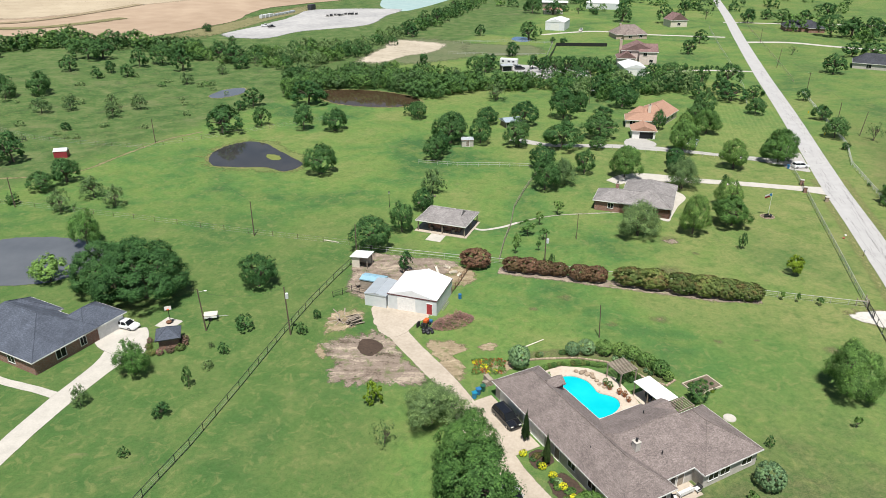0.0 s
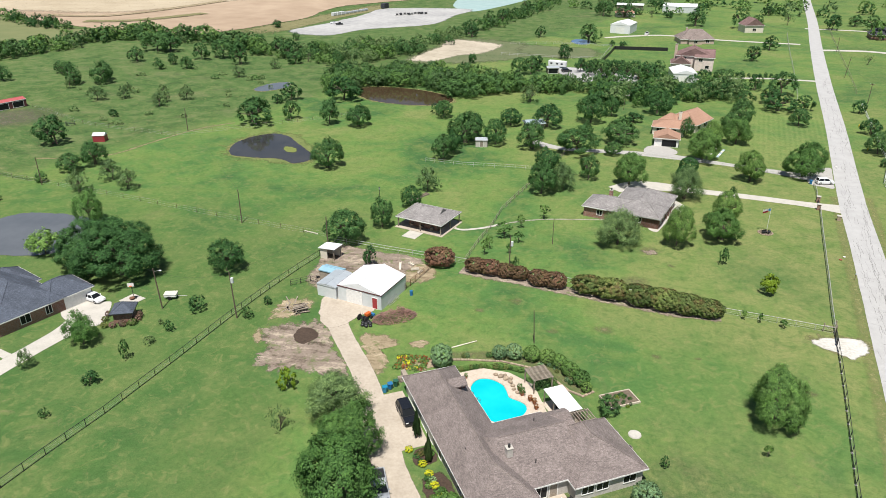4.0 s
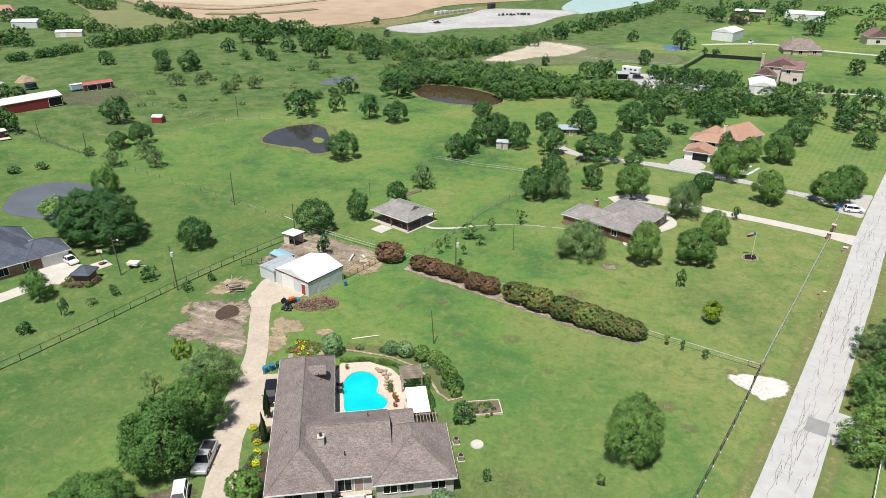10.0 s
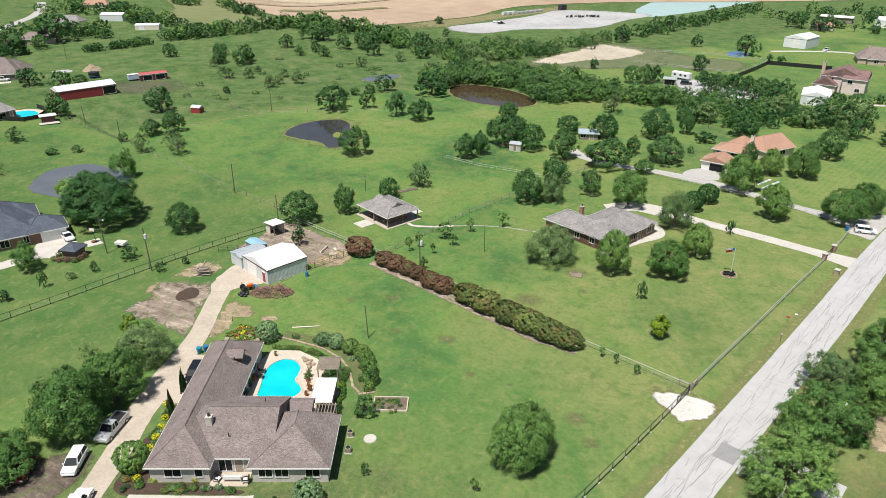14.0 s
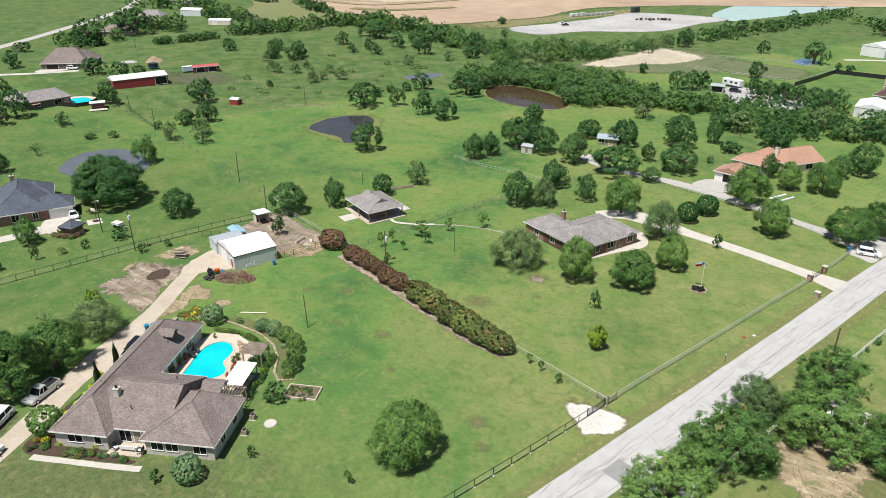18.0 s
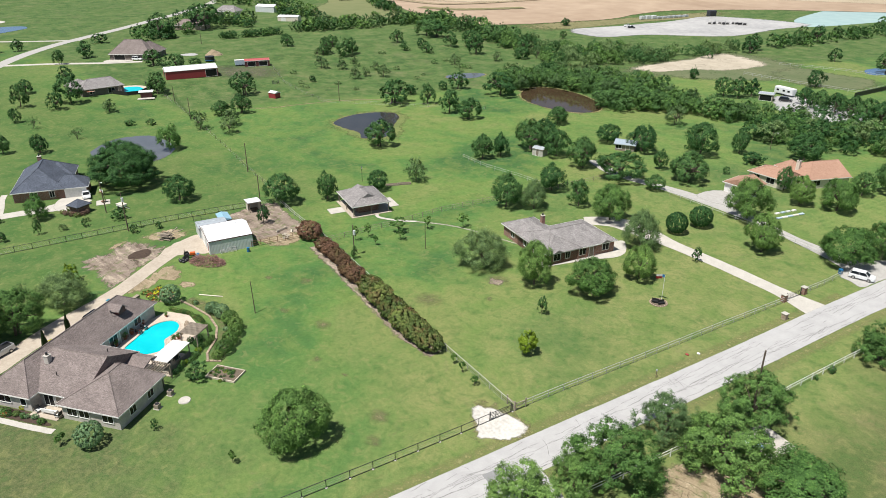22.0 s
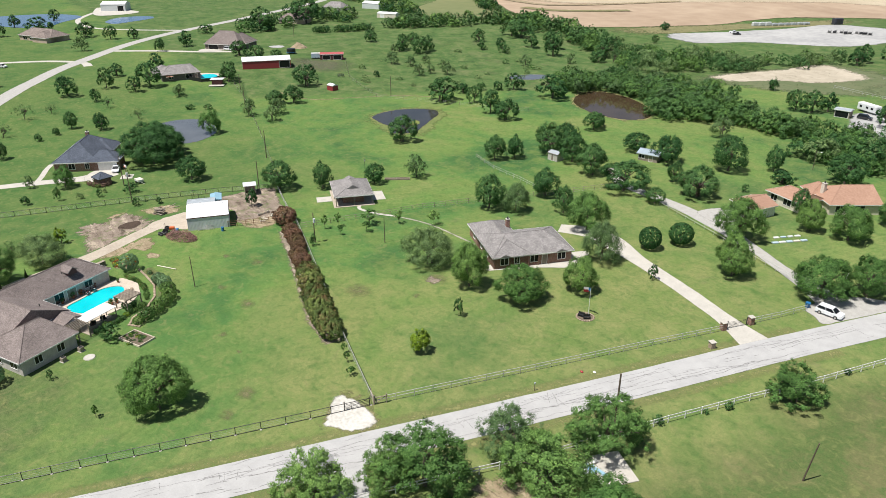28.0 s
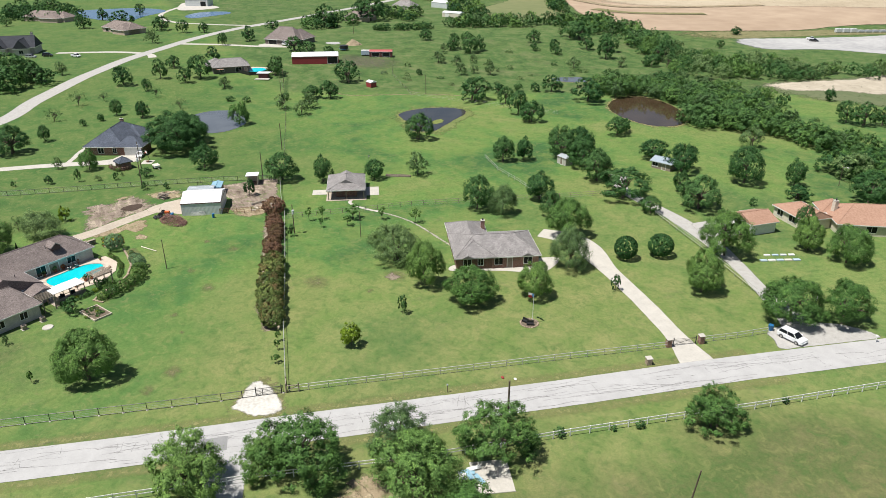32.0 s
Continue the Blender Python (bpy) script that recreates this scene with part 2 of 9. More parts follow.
    col = mixc(nt, arith(nt, "MULTIPLY", ramp(nt, wisp, [(0.60, (0, 0, 0)), (0.72, (1, 1, 1))]), 0.4), col, (0.185, 0.155, 0.082))
    tone = ramp(nt, arith(nt, "ADD", arith(nt, "MULTIPLY", fine, 0.55), arith(nt, "MULTIPLY", blades, 0.45)), [(0.36, (0.74, 0.78, 0.74)), (0.5, (1.0, 1.0, 1.0)), (0.64, (1.24, 1.20, 1.20))])
    col = mixc(nt, 1.0, mixc(nt, 1.0, col, (0.95, 1.0, 1.03), "MULTIPLY"), tone, "MULTIPLY")
    nt.links.new(col, b.inputs["Base Color"])
    b.inputs["Roughness"].default_value = 0.95
    b.inputs["Specular IOR Level"].default_value = 0.1
    bp = nt.nodes.new("ShaderNodeBump")
    bp.inputs["Strength"].default_value, bp.inputs["Distance"].default_value = 0.6, 0.08
    nt.links.new(fine, bp.inputs["Height"])
    nt.links.new(bp.outputs[0], b.inputs["Normal"])
    return m


def road_surface():
    """Pale worn chip seal."""
    m, nt, b, pos = blank("pale_asphalt")
    fine, wide = noise_node(nt, 7, 5, pos), noise_node(nt, 0.35, 4, pos)
    col = ramp(nt, arith(nt, "ADD", arith(nt, "MULTIPLY", fine, 0.45), arith(nt, "MULTIPLY", wide, 0.55)), [(0.3, (0.310, 0.304, 0.298)), (0.7, (0.430, 0.423, 0.414))])
    nt.links.new(col, b.inputs["Base Color"])
    b.inputs["Roughness"].default_value = 0.9
    ragged(nt, b, pos)
    return m


def water_surface(name, deep, shallow, rough=0.04):
    m, nt, b, pos = blank(name)
    nt.links.new(ramp(nt, noise_node(nt, 0.12, 4, pos), [(0.35, deep), (0.65, shallow)]), b.inputs["Base Color"])
    b.inputs["Roughness"].default_value, b.inputs["IOR"].default_value = rough, 1.33
    bp = nt.nodes.new("ShaderNodeBump")
    bp.inputs["Strength"].default_value, bp.inputs["Distance"].default_value = 0.06, 0.05
    nt.links.new(noise_node(nt, 3.0, 3, pos), bp.inputs["Height"])
    nt.links.new(bp.outputs[0], b.inputs["Normal"])
    return m


def brickwork(name, a, c, mortar):
    m, nt, b, pos = blank(name)
    br = nt.nodes.new("ShaderNodeTexBrick")
    br.inputs["Color1"].default_value, br.inputs["Color2"].default_value, br.inputs["Mortar"].default_value = (*a, 1), (*c, 1), (*mortar, 1)
    br.inputs["Scale"].default_value, br.inputs["Mortar Size"].default_value = 1.0, 0.012
    br.inputs["Brick Width"].default_value, br.inputs["Row Height"].default_value = 0.24, 0.085
    tc = nt.nodes.new("ShaderNodeTexCoord")
    sp, cb = nt.nodes.new("ShaderNodeSeparateXYZ"), nt.nodes.new("ShaderNodeCombineXYZ")
    nt.links.new(tc.outputs["Object"], sp.inputs[0])
    nt.links.new(arith(nt, "ADD", sp.outputs[0], sp.outputs[1]), cb.inputs[0])
    nt.links.new(sp.outputs[2], cb.inputs[1])
    nt.links.new(cb.outputs[0], br.inputs["Vector"])
    col = mixc(nt, 0.35, br.outputs["Color"], ramp(nt, noise_node(nt, 1.3, 5, pos), [(0.3, (0.5, 0.5, 0.5)), (0.7, (1.2, 1.2, 1.2))]), "MULTIPLY")
    nt.links.new(col, b.inputs["Base Color"])
    b.inputs["Roughness"].default_value = 0.9
    return m


def shingles(name, dark, light, mul=1.0):
    """Asphalt shingles in rows, each tab with its own tone, with weather stains."""
    m, nt, b, pos = blank(name)
    tc = nt.nodes.new("ShaderNodeTexCoord")
    sp, cb = nt.nodes.new("ShaderNodeSeparateXYZ"), nt.nodes.new("ShaderNodeCombineXYZ")
    nt.links.new(tc.outputs["Object"], sp.inputs[0])
    nt.links.new(arith(nt, "ADD", sp.outputs[0], arith(nt, "MULTIPLY", sp.outputs[1], 1.0)), cb.inputs[0])
    nt.links.new(arith(nt, "MULTIPLY", sp.outputs[2], 2.6), cb.inputs[1])
    br = nt.nodes.new("ShaderNodeTexBrick")
    c = [tuple(v * k for v in light) for k in (1.0, 1.5)]
    br.inputs["Color1"].default_value, br.inputs["Color2"].default_value, br.inputs["Mortar"].default_value = (*c[0], 1), (*c[1], 1), (*[v * 0.8 for v in light], 1)
    br.inputs["Scale"].default_value, br.inputs["Mortar Size"].default_value, br.inputs["Mortar Smooth"].default_value = 1.0, 0.012, 0.4
    br.inputs["Brick Width"].default_value, br.inputs["Row Height"].default_value = 0.34, 0.16
    nt.links.new(cb.outputs[0], br.inputs["Vector"])
    stain = ramp(nt, noise_node(nt, 0.45, 5, pos, 0.65), [(0.35, (0.82, 0.82, 0.82)), (0.65, (1.1, 1.1, 1.1))])
    grit = ramp(nt, noise_node(nt, 9.0, 4, pos, 0.8), [(0.36, (0.62, 0.62, 0.62)), (0.64, (1.32, 1.32, 1.32))])
    col = mixc(nt, 1.0, mixc(nt, 1.0, br.outputs["Color"], stain, "MULTIPLY"), grit, "MULTIPLY")
    nt.links.new(col, b.inputs["Base Color"])
    b.inputs["Roughness"].default_value, b.inputs["Specular IOR Level"].default_value = 0.95, 0.2
    bp = nt.nodes.new("ShaderNodeBump")
    bp.inputs["Strength"].default_value, bp.inputs["Distance"].default_value = 0.5, 0.02
    nt.links.new(br.outputs["Fac"], bp.inputs["Height"])
    bp.invert = True
    nt.links.new(bp.outputs[0], b.inputs["Normal"])
    return m


def ribbed(name, color, pitch=0.3, rough=0.45, metal=0.0):
    """Painted sheet metal with standing ribs."""
    m, nt, b, pos = blank(name)
    tc = nt.nodes.new("ShaderNodeTexCoord")
    w = nt.nodes.new("ShaderNodeTexWave")
    w.bands_direction = "Y"
    w.inputs["Scale"].default_value = 0.32 / pitch
    nt.links.new(tc.outputs["Object"], w.inputs["Vector"])
    c = Vector(color)
    nt.links.new(ramp(nt, noise_node(nt, 1.1, 5, pos), [(0.3, tuple(c * 0.86)), (0.7, tuple(c))]), b.inputs["Base Color"])
    bp = nt.nodes.new("ShaderNodeBump")
    bp.inputs["Strength"].default_value, bp.inputs["Distance"].default_value = 0.5, 0.03
    nt.links.new(w.outputs["Fac"], bp.inputs["Height"])
    nt.links.new(bp.outputs[0], b.inputs["Normal"])
    b.inputs["Roughness"].default_value, b.inputs["Metallic"].default_value = rough, metal
    return m


GRASS = grass_ground()
ROAD = road_surface()
M = {
    "concrete": surface("concrete", (0.36, 0.34, 0.30), (0.50, 0.47, 0.42), 4, 0.9, 0.1, 0.5, edge=True),
    "drive_dirt": surface("worn_drive", (0.315, 0.268, 0.212), (0.46, 0.400, 0.328), 2, 0.95, 0.2, 0.5, edge=True),
    "gravel": surface("gravel", (0.28, 0.27, 0.25), (0.43, 0.415, 0.39), 8, 0.95, 0.3, 0.4, edge=True),
    "caliche": surface("white_caliche", (0.36, 0.34, 0.30), (0.62, 0.60, 0.555), 2.0, 0.95, 0.3, 0.4, edge=True),
    "dirt": soil("bare_dirt", (0.105, 0.080, 0.062), (0.225, 0.180, 0.145), (0.38, 0.315, 0.245)),
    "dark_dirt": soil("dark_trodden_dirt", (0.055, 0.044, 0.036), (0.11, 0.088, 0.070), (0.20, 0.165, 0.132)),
    "tan_dirt": soil("tan_dirt", (0.16, 0.125, 0.078), (0.27, 0.215, 0.14), (0.42, 0.345, 0.24)),
    "dry": surface("dry_grass", (0.11, 0.115, 0.045), (0.23, 0.205, 0.105), 2.2, 1.0, 0.3, 0.5, edge="wild"),
    "pad": surface("crushed_rock_yard", (0.25, 0.25, 0.25), (0.44, 0.43, 0.415), 0.3, 1.0, 0.1, 0.5, edge=True),
    "shore": surface("rank_shore_grass", (0.085, 0.125, 0.035), (0.185, 0.205, 0.07), 1.2, 1.0, 0.3, 0.5, edge="wild"),
    "path_stone": surface("sunken_path_stone", (0.13, 0.14, 0.08), (0.42, 0.39, 0.33), 2.4, 0.95, 0.2, 0.2, edge="wild"),
    "weedy_dirt": surface("trampled_weedy_dirt", (0.080, 0.084, 0.052), (0.170, 0.148, 0.108), 0.9, 1.0, 0.3, 0.5, edge="soft"),
    "pen_grass": surface("thin_pen_grass", (0.080, 0.112, 0.046), (0.140, 0.148, 0.078), 0.5, 1.0, 0.3, 0.5, edge="wild"),
    "meadow": surface("hay_meadow", (0.112, 0.142, 0.056), (0.178, 0.182, 0.082), 0.12, 1.0, 0.3, 0.5, edge=True),
    "verge": surface("yellow_verge_grass", (0.165, 0.182, 0.068), (0.245, 0.235, 0.100), 1.6, 1.0, 0.3, 0.5, edge="soft"),
    "worn_spot": surface("worn_thatch", (0.120, 0.130, 0.054), (0.190, 0.172, 0.090), 2.2, 1.0, 0.3, 0.5, edge="soft"),
    "rut": surface("damp_rut_grass", (0.048, 0.100, 0.030), (0.080, 0.132, 0.038), 2, 1.0, 0.3, 0.4, edge="soft"),
    "mulch": surface("dark_mulch", (0.035, 0.024, 0.018), (0.085, 0.058, 0.042), 4, 1.0, 0.4, edge="wild"),
    "bed_soil": surface("garden_soil", (0.085, 0.066, 0.048), (0.185, 0.148, 0.108), 4, 1.0, 0.4),
    "field": surface("ploughed_field", (0.265, 0.190, 0.130), (0.41, 0.315, 0.225), 0.09, 1.0, 0.1, 0.6, edge=True),
    "field_pale": surface("pale_quarry_soil", (0.31, 0.25, 0.17), (0.47, 0.40, 0.29), 0.06, 1.0, 0.1, 0.6, edge="wild"),
    "sand": surface("arena_sand", (0.29, 0.255, 0.19), (0.47, 0.41, 0.325), 0.3, 1.0, 0.1, 0.5, edge="wild"),
    "bank": surface("muddy_bank", (0.14, 0.140, 0.050), (0.27, 0.245, 0.115), 2, 1.0, 0.2, 0.5, edge="wild"),
    "asphalt_patch": surface("tar_patch", (0.19, 0.19, 0.19), (0.26, 0.26, 0.255), 6, 0.9, 0.1),
    "deck": surface("pool_deck", (0.40, 0.335, 0.265), (0.54, 0.465, 0.385), 3, 0.9, 0.1),
    "slab": surface("concrete_slab", (0.36, 0.34, 0.30), (0.50, 0.47, 0.42), 4, 0.9, 0.1, 0.5),
    "stone": surface("limestone", (0.20, 0.15, 0.105), (0.40, 0.32, 0.235), 3, 0.9, 0.4, own=0.4),
    "pale_stone": surface("pale_limestone", (0.34, 0.29, 0.22), (0.52, 0.46, 0.37), 3, 0.9, 0.4, own=0.3),
    "shingle_brown": shingles("brown_shingles", (0.080, 0.065, 0.061), (0.168, 0.140, 0.131)),
    "shingle_grey": shingles("grey_shingles", (0.104, 0.098, 0.096), (0.202, 0.189, 0.184)),
    "shingle_blue": shingles("slate_blue_shingles", (0.028, 0.034, 0.046), (0.073, 0.084, 0.108)),
    "shingle_dark": shingles("charcoal_shingles", (0.016, 0.018, 0.022), (0.045, 0.048, 0.056)),
    "shingle_taupe": shingles("taupe_shingles", (0.096, 0.076, 0.068), (0.179, 0.146, 0.132)),
    "shingle_maroon": shingles("maroon_shingles", (0.085, 0.052, 0.050), (0.160, 0.102, 0.096)),
    "tile_orange": surface("terracotta_roof", (0.26, 0.150, 0.102), (0.39, 0.240, 0.172), 2.5, 0.85, 0.4, 0.3),
    "metal_white": ribbed("white_sheet_metal", (0.70, 0.71, 0.72)),
    "metal_wall": ribbed("pale_sheet_wall", (0.58, 0.61, 0.61)),
    "metal_grey": ribbed("galvanised_sheet", (0.48, 0.52, 0.55), 0.2, 0.35, 0.3),
    "metal_roof": ribbed("grey_blue_roof_sheet", (0.30, 0.36, 0.41), 0.2, 0.5, 0.0),
    "metal_blue": ribbed("blue_sheet_metal", (0.25, 0.42, 0.52)),
    "metal_red": ribbed("barn_red_sheet", (0.28, 0.035, 0.045)),
    "red_roof": ribbed("faded_red_sheet", (0.42, 0.10, 0.10)),
    "brick_red": brickwork("red_brick", (0.20, 0.075, 0.05), (0.28, 0.12, 0.08), (0.30, 0.26, 0.22)),
    "brick_tan": brickwork("pinkish_tan_brick", (0.42, 0.30, 0.23), (0.52, 0.38, 0.30), (0.45, 0.40, 0.35)),
    "brick_pale": brickwork("whitewashed_brick", (0.43, 0.40, 0.36), (0.54, 0.50, 0.455), (0.43, 0.40, 0.37)),
    "white": plain("white_paint", (0.78, 0.77, 0.74), 0.5),
    "pink_wall": brickwork("pale_pink_brick", (0.58, 0.46, 0.42), (0.68, 0.56, 0.51), (0.60, 0.54, 0.51)),
    "cream": plain("cream_paint", (0.66, 0.60, 0.50), 0.6),
    "blue_wall": plain("pale_blue_siding", (0.42, 0.52, 0.60), 0.6),
    "dark_wall": brickwork("dark_brown_brick", (0.105, 0.085, 0.075), (0.16, 0.13, 0.115), (0.17, 0.15, 0.14)),
    "red": plain("red_paint", (0.33, 0.03, 0.035), 0.5),
    "maroon": plain("dark_red_siding", (0.10, 0.028, 0.030), 0.6),
    "black": plain("black_metal", (0.022, 0.022, 0.024), 0.45),
    "steel": plain("weathered_pipe", (0.46, 0.455, 0.43), 0.5, 0.2),
    "rust": plain("rusted_pipe", (0.16, 0.075, 0.04), 0.8),
    "wood": surface("grey_timber", (0.16, 0.13, 0.10), (0.34, 0.29, 0.235), 5, 0.9, 0.3, own=0.25),
    "pole_wood": surface("creosote_pole", (0.07, 0.052, 0.038), (0.15, 0.115, 0.085), 6, 0.9, 0.3),
    "bark": surface("bark", (0.055, 0.043, 0.033), (0.16, 0.13, 0.10), 8, 0.95, 0.6),
    "glass": plain("dark_window_glass", (0.012, 0.014, 0.016), 0.22, 0.0, 0.22),
    "tyre": plain("tyre_rubber", (0.02, 0.02, 0.02), 0.85),
    "chrome": plain("bright_metal", (0.55, 0.55, 0.56), 0.25, 0.9),
    "car_white": plain("white_car_paint", (0.78, 0.79, 0.80), 0.18, 0.0, 0.7),
    "car_silver": plain("silver_car_paint", (0.55, 0.57, 0.59), 0.3, 0.4, 0.6),
    "car_black": plain("black_car_paint", (0.012, 0.013, 0.016), 0.12, 0.0, 0.8),
    "car_red": plain("dark_red_car_paint", (0.10, 0.012, 0.018), 0.2, 0.0, 0.7),
    "lamp_glass": plain("lamp_lens", (0.7, 0.7, 0.68), 0.2),
    "lamp_red": plain("tail_lens", (0.35, 0.015, 0.015), 0.25),
    "blue_plastic": plain("blue_plastic", (0.02, 0.14, 0.32), 0.5),
    "teal_plastic": plain("teal_plastic", (0.01, 0.20, 0.34), 0.45),
    "green_plastic": plain("green_plastic", (0.02, 0.10, 0.06), 0.5),
    "yellow_paint": plain("yellow_paint", (0.62, 0.42, 0.02), 0.5),
    "orange": plain("orange_paint", (0.55, 0.11, 0.02), 0.45),
    "terracotta": plain("terracotta", (0.34, 0.13, 0.07), 0.8),
    "canvas": plain("white_canvas", (0.80, 0.79, 0.76), 0.7),
    "heap": surface("sand_heap", (0.20, 0.155, 0.10), (0.32, 0.255, 0.17), 3, 1.0, 0.5),
    "crack": plain("dark_crack", (0.115, 0.11, 0.105), 0.95),
    "drive_slab": surface("worn_drive_slab", (0.315, 0.268, 0.212), (0.46, 0.400, 0.328), 2, 0.95, 0.2, 0.5),
    "water_pond": water_surface("pond_water", (0.032, 0.032, 0.032), (0.048, 0.046, 0.044)),
    "water_brown": water_surface("muddy_water", (0.045, 0.030, 0.017), (0.062, 0.042, 0.025), 0.05),
    # Grey water, with the reflected sky's blue mixed into its colour.
    "water_grey": water_surface("sky_tinted_water", (0.090, 0.098, 0.108), (0.112, 0.120, 0.130), 0.05),
    "water_blue": water_surface("far_lake_water", (0.06, 0.12, 0.22), (0.08, 0.15, 0.26), 0.16),
    "water_teal": water_surface("quarry_lake_water", (0.36, 0.50, 0.47), (0.42, 0.55, 0.51), 0.15),
    "pool": water_surface("pool_water", (0.0, 0.40, 0.455), (0.008, 0.50, 0.55), 0.04),
    "algae": surface("floating_algae", (0.10, 0.13, 0.03), (0.19, 0.21, 0.06), 4, 0.9, 0.2, edge=True),
    "leaf": leaves("oak_leaves", (0.025, 0.073, 0.022), (0.080, 0.180, 0.056)),
    "leaf_light": leaves("willow_green_leaves", (0.046, 0.095, 0.036), (0.172, 0.270, 0.102)),
    "leaf_fresh": leaves("pale_fresh_leaves", (0.070, 0.155, 0.036), (0.180, 0.330, 0.085)),
    "leaf_lime": leaves("yellow_green_leaves", (0.12, 0.20, 0.015), (0.25, 0.34, 0.04)),
    "leaf_near": leaves("fresh_green_leaves", (0.042, 0.103, 0.026), (0.140, 0.264, 0.068)),
    "leaf_wild": leaves("wild_tree_leaves", (0.056, 0.126, 0.032), (0.185, 0.320, 0.086)),
    "leaf_hedge": leaves("red_tipped_hedge_leaves", (0.060, 0.100, 0.028), (0.160, 0.218, 0.066), tips=(0.27, 0.145, 0.075)),
    "leaf_hedge_red": leaves("bronze_hedge_leaves", (0.080, 0.052, 0.032), (0.255, 0.145, 0.092), tips=(0.20, 0.17, 0.07)),
    "leaf_cypress": leaves("cypress_foliage", (0.012, 0.030, 0.010), (0.035, 0.062, 0.020)),
    "leaf_grey": leaves("grey_green_leaves", (0.120, 0.215, 0.100), (0.255, 0.400, 0.200)),
    "leaf_yellow": leaves("yellow_shrub_leaves", (0.40, 0.42, 0.015), (0.72, 0.74, 0.05)),
    "petal_red": leaves("red_orange_flowers", (0.20, 0.055, 0.03), (0.40, 0.17, 0.05)),
    "twig": leaves("dry_brush", (0.11, 0.068, 0.054), (0.36, 0.235, 0.185)),
}


# ---- building blocks ----
def gz(x):
    """The ground's height: level, with a low rise to the west."""
    s = min(1.0, max(0.0, (-x - 110) / 65))
    return 3.0 * s * s * (3 - 2 * s)


def place(name, x, y, turn=0.0, label="", category="", group="", z=None):
    e = new(name)
    e.matrix_world = pose(x, y, gz(x) if z is None else z, 0, 0, turn)
    return tagged(e, label, category, group)


def part(name, bm, material, parent, label="", smooth=False):
    """Links a bmesh as one mesh object under a thing or a part."""
    me = bpy.data.meshes.new(name)
    bm.to_mesh(me)
    bm.free()
    return shared(name, me, material, parent, label, smooth)


def shared(name, me, material, parent, label="", smooth=False):
    if not me.materials:
        me.materials.append(material)
    if smooth:
        me.polygons.foreach_set("use_smooth", [True] * len(me.polygons))
    ob = new(name, me)
    ob.parent = parent
    return tagged(ob, label)


def soup(name, verts, faces, material, attr=None):
    me = bpy.data.meshes.new(name)
    me.from_pydata([tuple(v) for v in verts], [], faces)
    if material:
        me.materials.append(material)
    if attr is not None:
        a = me.attributes.new("edge", "FLOAT", "POINT")
        a.data.foreach_set("value", np.asarray(attr, dtype=np.float32))
    return me


def box(bm, x0, y0, z0, x1, y1, z1, bevel=0.0):
    r = bmesh.ops.create_cube(bm, size=1, matrix=Matrix.Translation(((x0 + x1) / 2, (y0 + y1) / 2, (z0 + z1) / 2)) @ Matrix.Diagonal((abs(x1 - x0), abs(y1 - y0), abs(z1 - z0), 1)))
    if bevel:
        edges = {e for v in r["verts"] for e in v.link_edges}
        bmesh.ops.bevel(bm, geom=list(edges), offset=bevel, segments=2, affect="EDGES", profile=0.5)
    return bm


def rod(bm, a, b, r0, r1=None, seg=8):
    a, b = Vector(a), Vector(b)
    d = b - a
    m = Matrix.Translation((a + b) / 2) @ d.to_track_quat("Z", "Y").to_matrix().to_4x4()
    bmesh.ops.create_cone(bm, cap_ends=True, segments=seg, radius1=r0, radius2=r0 if r1 is None else r1, depth=d.length, matrix=m)
    return bm


def ball(bm, x, y, z, rx, ry, rz, sub=2):
    bmesh.ops.create_icosphere(bm, subdivisions=sub, radius=1, matrix=Matrix.Translation((x, y, z)) @ Matrix.Diagonal((rx, ry, rz, 1)))
    return bm


def solid(bm, profile, y0, y1):
    """A prism: a closed outline in x, z drawn out along y."""
    n = len(profile)
    a = [bm.verts.new((x, y0, z)) for x, z in profile]
    b = [bm.verts.new((x, y1, z)) for x, z in profile]
    for i in range(n):
        bm.faces.new((a[i], a[(i + 1) % n], b[(i + 1) % n], b[i]))
    bm.faces.new(a[::-1])
    bm.faces.new(b)
    bmesh.ops.recalc_face_normals(bm, faces=bm.faces[:])
    return bm


def spline(pts, closed, n=8):
    """Points along a smooth line through pts."""
    out, k = [], len(pts)
    for i in range(k if closed else k - 1):
        p = [Vector(pts[(i + j) % k if closed else min(max(i + j, 0), k - 1)]) for j in (-1, 0, 1, 2)]
        for s in range(n):
            t = s / n
            out.append(0.5 * (2 * p[1] + (p[2] - p[0]) * t + (2 * p[0] - 5 * p[1] + 4 * p[2] - p[3]) * t * t + (3 * p[1] - p[0] - 3 * p[2] + p[3]) * t ** 3))
    if not closed:
        out.append(Vector(pts[-1]))
    return out


